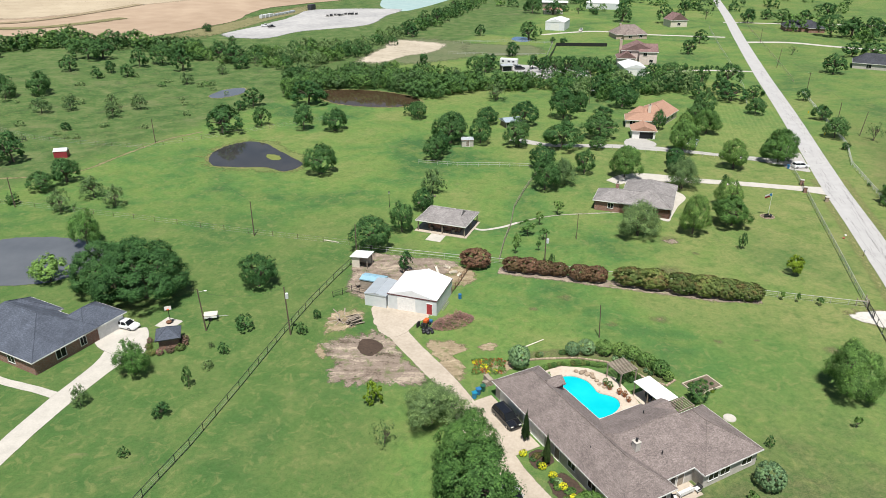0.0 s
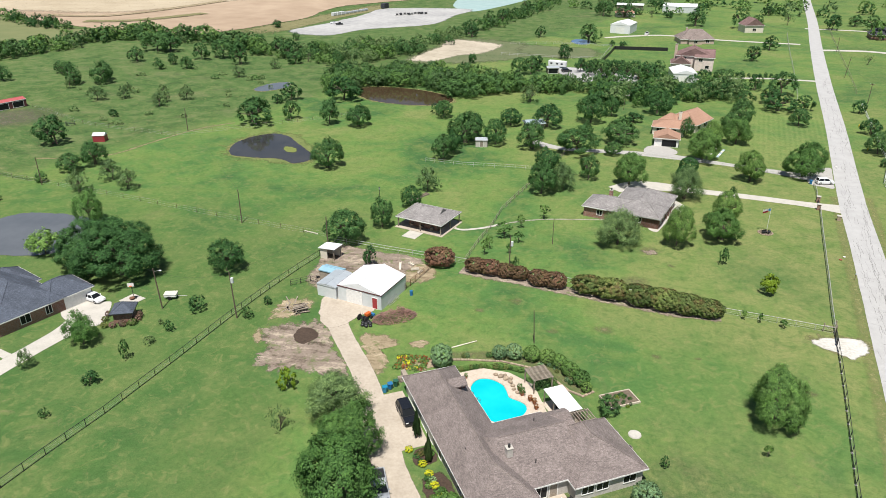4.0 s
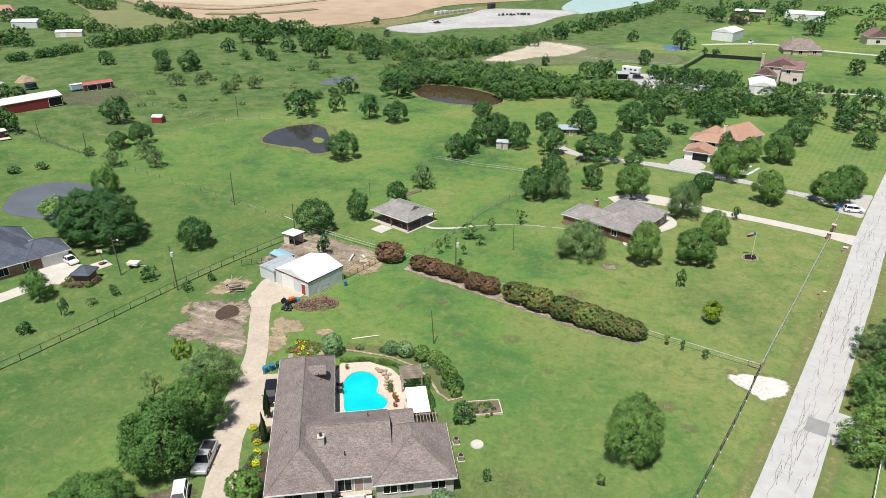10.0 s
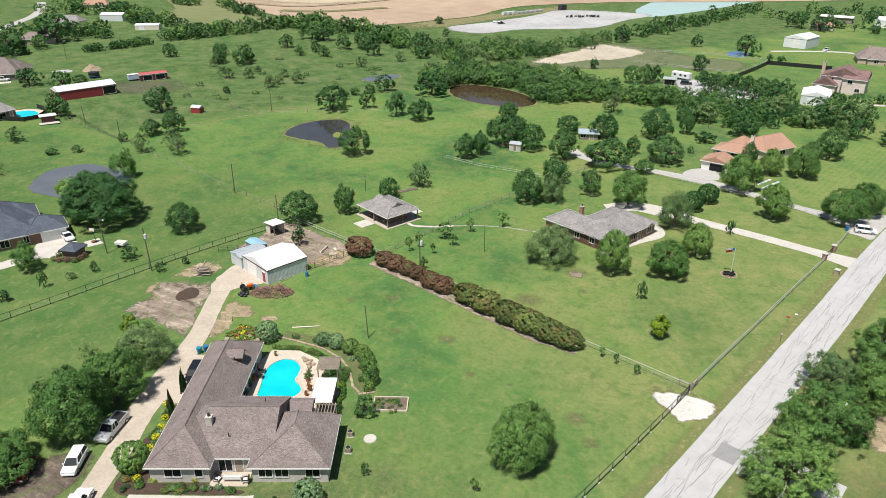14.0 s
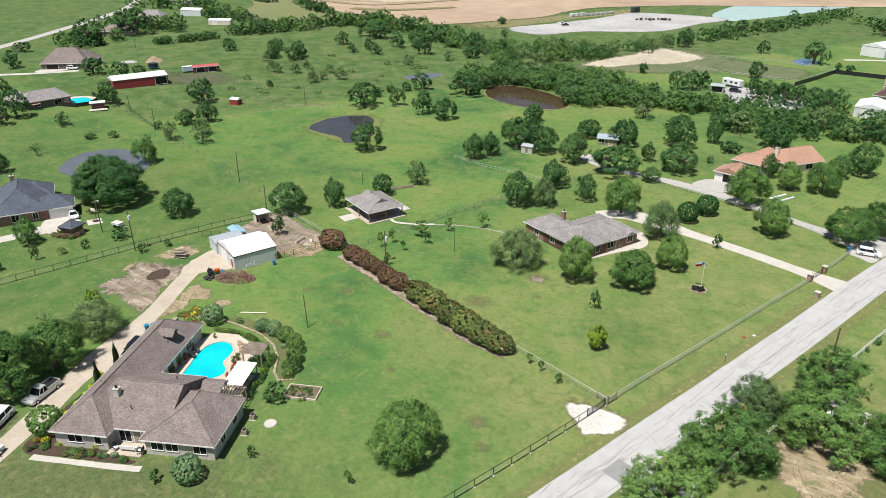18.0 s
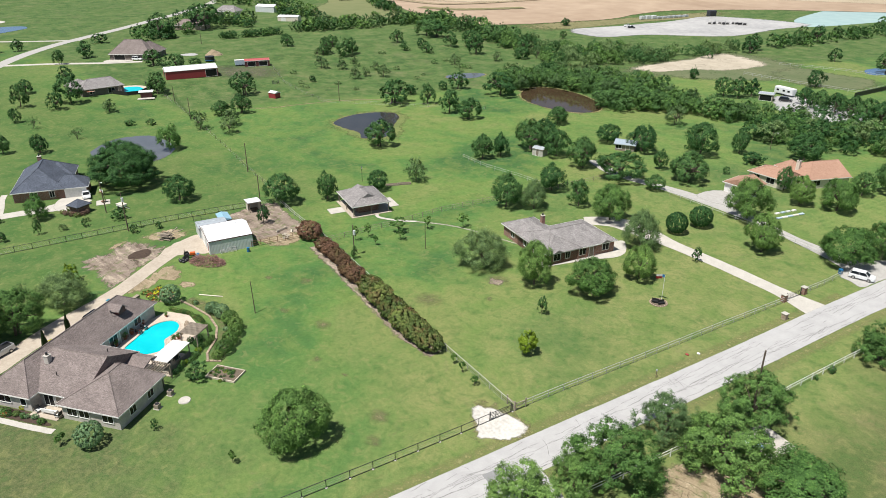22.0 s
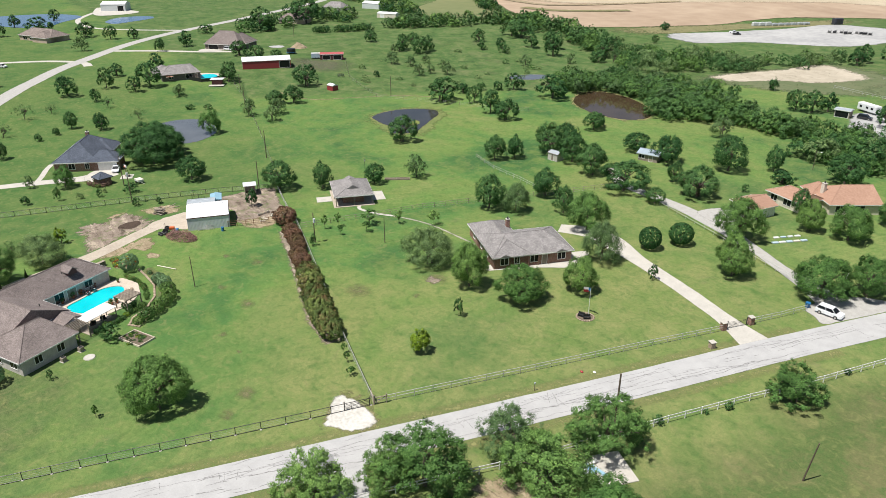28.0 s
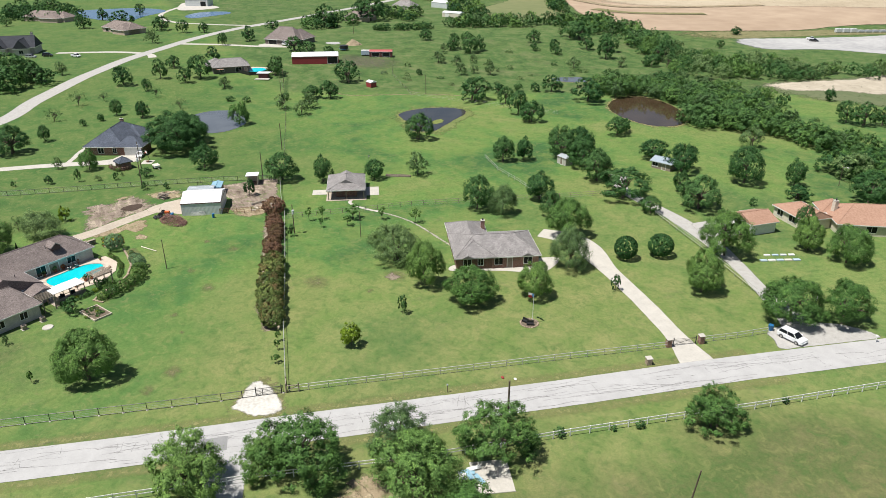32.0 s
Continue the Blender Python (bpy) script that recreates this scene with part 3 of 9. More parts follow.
def patch(name, pts, lift, material, label="", rim=0.3, rough=0.25, kind="structure", category="ground"):
    """A flat area of ground with a smooth, slightly uneven outline, lying on the ground sheet."""
    ring = spline(pts, True)
    c = sum(ring, Vector((0, 0))) / len(ring)
    ring = [p + (p - c).normalized() * rough * noise.noise((p.x * 0.9, p.y * 0.9, 3)) for p in ring]
    n = len(ring)
    verts, attr = [], []
    west = min(p.x for p in ring) < -105
    wide = max(p.x for p in ring) - min(p.x for p in ring)
    inner = (26 if wide > 150 else 10) if west else 2
    lift += (0.22 if wide > 150 else 0.05) if west else 0.0
    rings = [(1.0, 0.0)] + [((1 - rim) * (1 - i / inner), 1.0) for i in range(inner)]
    for k, e in rings:
        for p in ring:
            q = c + (p - c) * k
            verts.append((q.x, q.y, gz(q.x) + lift))
            attr.append(e)
    verts.append((c.x, c.y, gz(c.x) + lift))
    attr.append(1.0)
    faces = [(a * n + i, a * n + (i + 1) % n, (a + 1) * n + (i + 1) % n, (a + 1) * n + i) for a in range(inner) for i in range(n)]
    faces += [(inner * n + i, inner * n + (i + 1) % n, (inner + 1) * n) for i in range(n)]
    ob = new(name, soup(name, verts, faces, material, attr))
    return tagged(ob, label, category, "", kind)


def strip(name, pts, width, lift, material, label="", soft=0.35, category="road", n=10):
    """A road or path along a smooth line. width: one number, or one for each point."""
    line = spline(pts, False, n)
    wide = [width] * len(line) if isinstance(width, (int, float)) else [q.x for q in spline([(w, 0) for w in width], False, n)]
    verts, attr, faces = [], [], []
    for i, p in enumerate(line):
        d = (line[min(i + 1, len(line) - 1)] - line[max(i - 1, 0)]).normalized()
        s = Vector((-d.y, d.x))
        h = wide[i] / 2
        for off, e in ((-h, 0), (-h + soft, 1), (h - soft, 1), (h, 0)):
            q = p + s * (off + (0.12 * noise.noise((p.x * 0.4, p.y * 0.4, off)) if e == 0 else 0))
            verts.append((q.x, q.y, gz(q.x) + lift))
            attr.append(e)
        if i:
            for k in range(3):
                a = (i - 1) * 4 + k
                faces.append((a, a + 1, a + 5, a + 4))
    return tagged(new(name, soup(name, verts, faces, material, attr)), label, category, "", "structure")


# ---- ground, roads and water ----
xs = [-3000, -1200, -600, -300] + list(range(-176, -108, 4)) + [-60, 0, 60, 120, 300, 800, 3000]
ys = [-3000, -500, -100, 0, 60, 120, 200, 300, 450, 700, 1200, 4000]
verts = [(x, y, gz(x)) for y in ys for x in xs]
nx = len(xs)
faces = [(j * nx + i, j * nx + i + 1, (j + 1) * nx + i + 1, (j + 1) * nx + i) for j in range(len(ys) - 1) for i in range(nx - 1)]
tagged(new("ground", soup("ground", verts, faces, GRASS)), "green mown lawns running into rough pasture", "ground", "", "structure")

strip("road_east", [(-57.5, -408), (-3, -208), (52, 0), (63.5, 40), (74.8, 74), (84.7, 110), (94.3, 146), (102.6, 178), (121.9, 246), (141, 316), (170, 418), (200, 520), (232, 635), (290, 840)], 6.2, 0.05, ROAD, "straight pale cracked country road", 0.12)
strip("road_west", [(-85, 40), (-116, 64.8), (-137, 74.5), (-155, 85), (-180, 99), (-203, 112), (-226, 129), (-257, 153), (-283, 180), (-300, 204), (-320, 233), (-340, 260), (-357, 284), (-378, 310), (-398, 333), (-434, 364), (-470, 388)], 6.4, 0.05, M["gravel"], "curving pale grey lane", 0.3)
strip("crossroad", [(167.5, 403.5), (178, 404), (193.6, 402), (212.4, 388), (240, 374), (300, 350)], 5, 0.045, M["concrete"], "pale side lane leaving the road")
strip("side_lane", [(185, 486), (205, 482), (235, 476), (300, 470)], 4, 0.045, M["concrete"], "narrow pale lane")
strip("driveway_main", [(-9.2, 106.4), (-8.6, 103.4), (-7.0, 100.2), (-5.0, 96.6), (-2.2, 92.0), (0.4, 87.4), (3.1, 81.4), (5.5, 75.4), (8.2, 69.0), (11.8, 62.4), (15.0, 55.8), (17.5, 49), (20, 40)], [5.0, 4.6, 3.8, 3.7, 3.7, 3.8, 4.3, 5.0, 4.4, 4.0, 3.8, 4.0, 4.4], 0.04, M["drive_dirt"], "worn pale driveway from the house to the barn", category="driveway")
strip("driveway_brick_house", [(44.5, 175.5), (50.5, 179.5), (57, 179.2), (65, 177.3), (73.3, 175.6), (82, 173.6), (90.6, 171.2), (98.2, 168.8)], [4.5, 6.0, 6.2, 4.0, 3.6, 3.6, 3.8, 6.4], 0.045, M["concrete"], "long pale concrete driveway", 0.2, "driveway")
strip("driveway_gravel", [(22, 216), (27, 212), (33.3, 209), (44.4, 208.4), (53.5, 207.6), (64, 205.5), (75.0, 201.6), (84.3, 197.6), (92.9, 194.3), (101, 190.4)], [5, 4, 3.4, 3.6, 4.2, 4.5, 3.4, 3.2, 5, 7.5], 0.04, M["gravel"], "grey gravel driveway behind a pipe fence", category="driveway")
patch("parking_apron", [(95.4, 186.4), (96.4, 193.5), (100, 199.5), (105.6, 201.8), (104.4, 196), (101.9, 187.6), (100.6, 183.4), (98.4, 184.6)], 0.042, M["gravel"], "grey gravel apron beside the road", 0.12, category="pavement")
patch("garage_apron", [(55.8, 208.5), (57.5, 215.5), (62.5, 216.8), (66, 211), (63, 206.8)], 0.045, M["gravel"], "gravel apron before the garage", 0.12, category="pavement")
strip("driveway_west_house", [(-61, 55), (-58.5, 68), (-57, 76), (-55.4, 82.8), (-53.2, 90.2), (-52.0, 94.6), (-51.8, 99.0)], [3.6, 3.6, 3.6, 3.8, 3.8, 5.0, 6.5], 0.045, M["concrete"], "pale concrete driveway to the west house", 0.15, "driveway")
patch("garage_pad_west_house", [(-57.2, 98.0), (-57.0, 102.6), (-52.0, 103.0), (-50.2, 103.0), (-48.6, 99.3), (-48.0, 95.0), (-52.3, 94.6)], 0.048, M["concrete"], "pale concrete pad before the garage", 0.1, 0.05, category="pavement")
strip("front_walk_west_house", [(-70, 89.5), (-66.0, 87.6), (-60, 85.6), (-55.6, 83.8)], 1.5, 0.04, M["concrete"], "narrow concrete front walk", 0.1, "path")
strip("stone_path", [(16.8, 148.4), (22, 151.3), (27.0, 153.0), (33, 153.9), (39.6, 154.6), (46, 155.6)], 0.8, 0.033, M["path_stone"], "faint path of sunken flat stones", 0.25, "path")
strip("garden_path", [(5.6, 147), (8.5, 144.5), (13.2, 146.0), (17.0, 148.6)], 0.95, 0.035, M["concrete"], "narrow stone garden path to the pavilion", 0.1, "path")
strip("house_lane", [(58.7, 431.3), (75, 440), (95.2, 445), (122.1, 432), (163.2, 422)], 4, 0.04, M["concrete"], "pale lane to a white shed", category="driveway")
strip("far_lane", [(85, 318), (100, 322), (118, 325), (140, 322)], 3, 0.04, M["concrete"], "pale drive", category="driveway")
strip("west_lane", [(-204, 124), (-215, 123), (-228, 110), (-238, 84)], 4, 0.04, M["concrete"], "pale drive to a dark house", category="driveway")
strip("west_lane_b", [(-240, 142), (-228, 160), (-214, 176), (-205, 190)], 4, 0.04, M["concrete"], "pale concrete drive", category="driveway")
strip("far_west_lane", [(-290, 196), (-310, 170), (-335, 150), (-380, 150), (-430, 175)], 3.5, 0.04, M["concrete"], "pale lane between ponds", category="driveway")

patch("pad_fringe", [(69.6, 108.2), (75.0, 110.4), (80.2, 108.6), (81.0, 104.6), (76.0, 101.2), (72.0, 104.0)], 0.022, M["dry"], "dry trodden grass round the stone pad", 0.5, 0.8)
patch("caliche_pad", [(71.0, 107.5), (75.5, 109.0), (79.3, 108.6), (80.2, 106.4), (79.0, 103.8), (76.0, 102.0), (74.0, 103.6), (71.6, 105.4)], 0.03, M["caliche"], "pad of bright white crushed stone at a gate", 0.34, 0.7)
for off, wide in ((-4.0, 2.6), (4.1, 2.4)):
    strip("road_verge", [(63.5 + off, 40), (74.8 + off, 74), (84.7 + off, 110), (94.3 + off, 146), (102.6 + off, 178)], wide, 0.021, M["verge"], "dry yellowed grass along the road's edge", 1.0, "verge")
for x, y, r in ((28.9, 104.1, 1.0), (22.4, 113.5, 1.3), (16.1, 109.4, 0.9), (37.6, 105.8, 1.6), (51.8, 99.0, 0.6), (44.6, 124.6, 2.6), (52.4, 132.2, 0.7), (45.3, 98.6, 0.8), (49.0, 139.0, 2.4), (63.0, 96.0, 1.6), (66.4, 92.0, 1.2)):
    patch("bare_spot", [(x + r * 1.25 * math.cos(k * 0.785), y + r * math.sin(k * 0.785)) for k in range(8)], 0.016, M["worn_spot"], "thin worn spot in the lawn", 0.75, 0.6)
strip("gate_stub", [(84.4, 99.2), (87.4, 99.0), (91.5, 98.0), (96, 96.8)], [8.6, 6.6, 5.0, 4.6], 0.046, ROAD, "pale worn entrance leaving the road", 0.4, "driveway")
patch("dirt_yard", [(-18.4, 88.6), (-17.8, 92.6), (-20.4, 96.2), (-19.4, 100.2), (-15.2, 101.6), (-11.5, 102.4), (-8.4, 100.4), (-5.8, 95.4), (-2.6, 90.6), (0.2, 85.6), (-4.8, 85.4), (-10.0, 86.4), (-14.4, 85.4)], 0.02, M["dirt"], "churned bare dirt beside the driveway", 0.28, 1.8)
patch("mulch_heap_ground", [(-13.9, 96.3), (-13.8, 98.7), (-12.5, 99.7), (-10.1, 98.5), (-9.6, 96.7), (-11.4, 94.3), (-13.1, 95.2)], 0.03, M["mulch"], "dark wet patch of soil", 0.12, 0.4)
patch("dirt_strip", [(-20.6, 101.0), (-20.4, 106.0), (-19.4, 109.5), (-16.6, 109.6), (-13.2, 108.8), (-13.4, 106.4), (-14.6, 103.6), (-16.4, 101.8), (-19.0, 100.9)], 0.022, M["tan_dirt"], "pale scraped dirt", 0.35, 1.1)
patch("scrape", [(-18.9, 92.6), (-21.0, 95.4), (-21.0, 99.6), (-19.4, 97.0), (-18.0, 93.2)], 0.024, M["tan_dirt"], "pale scraped wheel mark", 0.7, 0.6)
patch("dirt_east", [(-3.4, 99.6), (-0.9, 99.6), (2.9, 99.6), (4.2, 96.6), (1.6, 94.6), (3.2, 92.4), (4.2, 89.6), (2.2, 86.8), (-1.2, 92.0)], 0.02, M["tan_dirt"], "worn bare verge beside the driveway", 0.35, 1.1)
patch("pale_spot", [(5.2, 96.6), (6.6, 98.3), (8.9, 98.3), (8.7, 96.1), (6.9, 95.7)], 0.021, M["tan_dirt"], "pale scraped spot in the grass", 0.5, 0.4)
patch("barn_apron", [(-12.8, 110.8), (-12.3, 106.0), (-11.4, 103.0), (-10.2, 100.8), (-8.4, 99.8), (-6.2, 101.2), (-4.7, 104.2), (-2.2, 107.0), (-5.6, 109.4), (-9.8, 110.8)], 0.043, M["drive_dirt"], "pale worn apron before the barn", 0.1, 0.3, category="driveway")
patch("corral_ground", [(-18.4, 115.2), (-18.6, 123.0), (-18.0, 133.6), (-8, 131.6), (2.6, 129.0), (4.8, 121.0), (1.0, 117.4), (-8, 119), (-12, 112)], 0.02, M["dirt"], "bare dirt floor of a corral", 0.15, 0.5)
patch("corral_straw", [(-1.5, 118.6), (2.0, 127.0), (5.4, 126.0), (7.0, 120.2), (3.2, 117.0)], 0.03, M["tan_dirt"], "tan straw litter in the corral", 0.4, 0.8)
# Soil in darker tones than the yard dirt.
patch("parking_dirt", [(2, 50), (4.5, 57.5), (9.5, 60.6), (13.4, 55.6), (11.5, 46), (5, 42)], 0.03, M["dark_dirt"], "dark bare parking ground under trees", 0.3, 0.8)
patch("lot_dirt", [(96, 113.2), (99.6, 118.6), (105, 121), (110, 118), (107, 108), (101, 106)], 0.02, M["tan_dirt"], "sandy bare dirt under trees", 0.35, 1.0)
patch("far_dirt", [(-172, 206), (-168, 214), (-160, 222), (-148, 229), (-136, 220), (-138, 208), (-146, 199), (-158, 196)], 0.02, M["weedy_dirt"], "trampled bare dirt by a shed", 0.6, 2)
patch("rubble_ring", [(-210, 211), (-209, 217), (-204, 218), (-201, 214), (-205, 210)], 0.03, M["pad"], "round patch of pale rubble", 0.3, 0.6)
patch("taupe_house_pad", [(-219, 178), (-221, 187), (-218, 195), (-212, 193), (-210, 184), (-213, 177)], 0.05, M["concrete"], "pale concrete pad before a garage", 0.1, 0.4, category="pavement")
strip("paddock_ditch", [(-140, 171), (-132, 168), (-120, 164.4), (-108, 161.4)], 2.2, 0.018, M["rut"], "shallow dark grassy ditch along a fence", 0.9, "ditch")
strip("pasture_edge", [(-119, 178), (-101, 183.6), (-94, 199), (-87, 214.6), (-78, 224)], 2.0, 0.017, M["dry"], "unmown fence line between lawn and pasture", 0.9, "verge")
patch("gravel_lot", [(28, 331), (33, 340), (44, 337), (56, 334), (66, 330), (66, 314), (64, 307), (52, 306), (40, 307)], 0.03, M["pad"], "pale gravel lot behind the creek woods", 0.2, 1)
patch("paddock_pens", [(8, 377), (12, 402), (30, 398), (52, 393.5), (54, 366), (28.9, 359)], 0.022, M["pen_grass"], "dry half-bare grass of fenced pens", 0.3, 2)
patch("sand_arena", [(-42.7, 347), (-33, 385), (-29.5, 414.2), (-10, 410), (3, 398.5), (-4, 372), (-18.3, 360), (-30.0, 341)], 0.03, M["sand"], "pale sandy arena", 0.2, 2)
patch("arena_rim", [(-48, 338), (-36, 395), (-30, 422), (0, 420), (28, 395), (22, 362), (4, 345), (-26, 332)], 0.02, M["pen_grass"], "dry grass round the arena", 0.3, 2)
patch("quarry_pad", [(-131, 424), (-118, 470), (-106, 515), (-96, 558), (-32, 562), (-38, 520), (-49, 470), (-86, 443), (-103, 415)], 0.04, M["pad"], "white crushed stone yard", 0.12, 2)
patch("ploughed_field", [(-296, 430), (-246, 404), (-205, 398), (-168, 392), (-138, 470), (-104, 600), (150, 800), (200, 1200), (-500, 1200), (-860, 880), (-600, 610), (-400, 490)], 0.02, M["field"], "orange-brown graded field", 0.025, 2)
patch("far_meadow", [(-310, 362), (-269, 340), (-246, 352), (-214, 394), (-250, 402), (-296, 428), (-400, 486), (-440, 480), (-380, 432), (-345, 405)], 0.016, M["meadow"], "pale tan-green hay meadow behind the windbreak", 0.2, 3)
patch("quarry_verge", [(-162, 392), (-142, 470), (-110, 590), (-96, 592), (-92, 566), (-114, 500), (-128, 440), (-138, 400)], 0.03, M["dry"], "dry weedy ground beside the quarry yard", 0.4, 3)
strip("quarry_road", [(-323.0, 457.9), (-274.3, 455.8), (-255.3, 475.5), (-238.7, 519.6), (-228.3, 559.8)], 12, 0.6, M["tan_dirt"], "graded tan haul road in the quarry", 4, "track")
strip("quarry_scrub", [(-265.6, 431.2), (-239.0, 437.4), (-221.8, 456.6), (-208.2, 480.6)], 16, 0.6, M["dry"], "weedy dry strip in the quarry ground", 6, "verge")
patch("quarry_field", [(-440, 510), (-312, 464), (-262, 478), (-232, 536), (-190, 600), (-110, 690), (100, 800), (150, 1150), (-450, 1150), (-700, 800)], 0.12, M["field_pale"], "pale stripped quarry ground", 0.08, 6)


def pond(name, pts, water, label, lift=0.05, bank=1.14):
    c = sum((Vector(p) for p in pts), Vector((0, 0))) / len(pts)
    patch(name + "_bank", [tuple(c + (Vector(p) - c) * bank) for p in pts], lift - 0.02, M["bank"], "damp weedy bank", 0.25, 0.8, category="bank")
    return patch(name, pts, lift, M[water], label, 0.2, 0.5, category="water")


patch("pond_shore", [(-67, 186), (-72, 199), (-70, 210), (-61, 217), (-52, 215), (-45, 206), (-37, 197), (-34, 189), (-42, 180.5), (-52, 183)], 0.015, M["shore"], "lush yellow-green pond shore", 0.3, 1.0, category="bank")
pond("pond_east", [(-65.0, 190.0), (-68.2, 199.0), (-66.4, 207.2), (-60.6, 212.6), (-54.6, 210.6), (-49.5, 204), (-44.0, 197), (-39.6, 190.5), (-43.5, 184.5), (-49.5, 188), (-57, 188)], "water_pond", "small pond of dark still water")
patch("algae", [(-52.0, 200.2), (-48.5, 199.2), (-46.2, 195.0), (-48.8, 194.0), (-51.4, 196.8)], 0.06, M["algae"], "floating mat of green algae", 0.4, 0.5, "stuff", "algae")
pond("pond_south", [(-98.8, 130.0), (-96.0, 138.6), (-89.3, 140.5), (-81.6, 140), (-74.8, 137.4), (-69.6, 131), (-70.2, 124.6), (-75.5, 119.6), (-83.1, 118.0), (-91.2, 119.5)], "water_grey", "pond of grey water with the sky's blue in its colour", bank=1.06)
pond("pond_brown", [(-49.0, 275), (-46, 284.0), (-32.3, 284.6), (-17.8, 278), (-9.0, 268.6), (-10.6, 260.2), (-17.1, 257.1), (-28.3, 257.5), (-40.3, 262.5)], "water_brown", "pond of brown muddy water", bank=1.2)
pond("pond_small", [(-91.2, 274.0), (-88.3, 285.0), (-81.0, 288.4), (-79.5, 278.4), (-86.1, 270.6)], "water_grey", "shallow puddled pond", bank=1.2)
pond("pond_far_west", [(-358, 162), (-374, 172), (-377, 183), (-371, 193), (-360, 192), (-351, 178), (-345, 165)], "water_blue", "far blue pond", bank=1.05)
patch("workshop_apron", [(-439, 171), (-399, 163), (-391, 176), (-399, 193), (-418, 190), (-445, 178)], 0.05, M["concrete"], "pale concrete apron round a workshop", 0.1, 0.5, category="pavement")
pond("lake_far_west", [(-420, 92), (-425, 135), (-398, 155), (-370, 138), (-352, 126), (-368, 108)], "water_blue", "far blue lake", bank=1.03)
pond("pond_hangar", [(39, 414), (42.5, 424), (49, 420), (49, 409.5), (43.6, 405)], "water_blue", "small blue pond", bank=1.1)
pond("quarry_lake", [(-34, 548), (-20, 560), (10, 640), (40, 760), (-10, 800), (-45, 700), (-50, 590)], "water_teal", "milky teal quarry water", bank=1.02)


# ---- trees and shrubs ----
def foliage(seed, clumps, per, leaf, squash=0.45, spread=0.92, low=0.7, lean=0.55, hollow=0.66, clump=(0.11, 0.22), rugged=0.18):
    """Leaf blades of a crown 1 wide in radius and 1 high: many clumps on a rough dome, each of many leaves."""
    rng = np.random.default_rng(seed)
    i = np.arange(clumps) + rng.uniform(-0.35, 0.35, clumps)
    z = 1 - (1 + low) * (i + 0.5) / clumps
    a = i * 2.39996 + rng.uniform(-0.2, 0.2, clumps)
    s = np.sqrt(np.clip(1 - z * z, 0, 1))
    d = np.stack([s * np.cos(a), s * np.sin(a), z], 1)
    off = rng.uniform(0, 50, 3)
    lump = np.array([noise.noise(Vector(v * 1.5 + off)) + 0.45 * noise.noise(Vector(v * 4.0 + off)) for v in d])
    rad = (spread - (spread - hollow) * rng.random(clumps) ** 1.6 + rugged * lump)[:, None]
    cen = d * rad
    size = rng.uniform(*clump, clumps)
    n = clumps * per
    which = np.repeat(np.arange(clumps), per)
    e = rng.normal(size=(n, 3)) + d[which] * 0.6
    e /= np.linalg.norm(e, axis=1)[:, None]
    p = cen[which] + e * size[which][:, None] * rng.uniform(0.55, 1.1, n)[:, None]
    p[:, 2] = 0.5 + p[:, 2] * squash
    p[:, 2] = np.maximum(p[:, 2], 0.04 + 0.06 * rng.random(n))
    nrm = e * 0.6 + d[which] * 0.7 + rng.normal(size=(n, 3)) * lean + np.array([0, 0, 0.3])
    nrm /= np.linalg.norm(nrm, axis=1)[:, None]
    a = np.cross(nrm, rng.normal(size=(n, 3)))
    a /= np.linalg.norm(a, axis=1)[:, None]
    b = np.cross(nrm, a)
    s = (leaf * rng.uniform(0.6, 1.3, n))[:, None]
    b = b * rng.uniform(0.6, 1.0, n)[:, None]
    tri = np.stack([p - a * s * 0.85 - b * s * 0.5, p + a * s * 0.85 - b * s * 0.5, p + b * s + nrm * s * 0.15], 1)
    return tri.reshape(-1, 3), cen


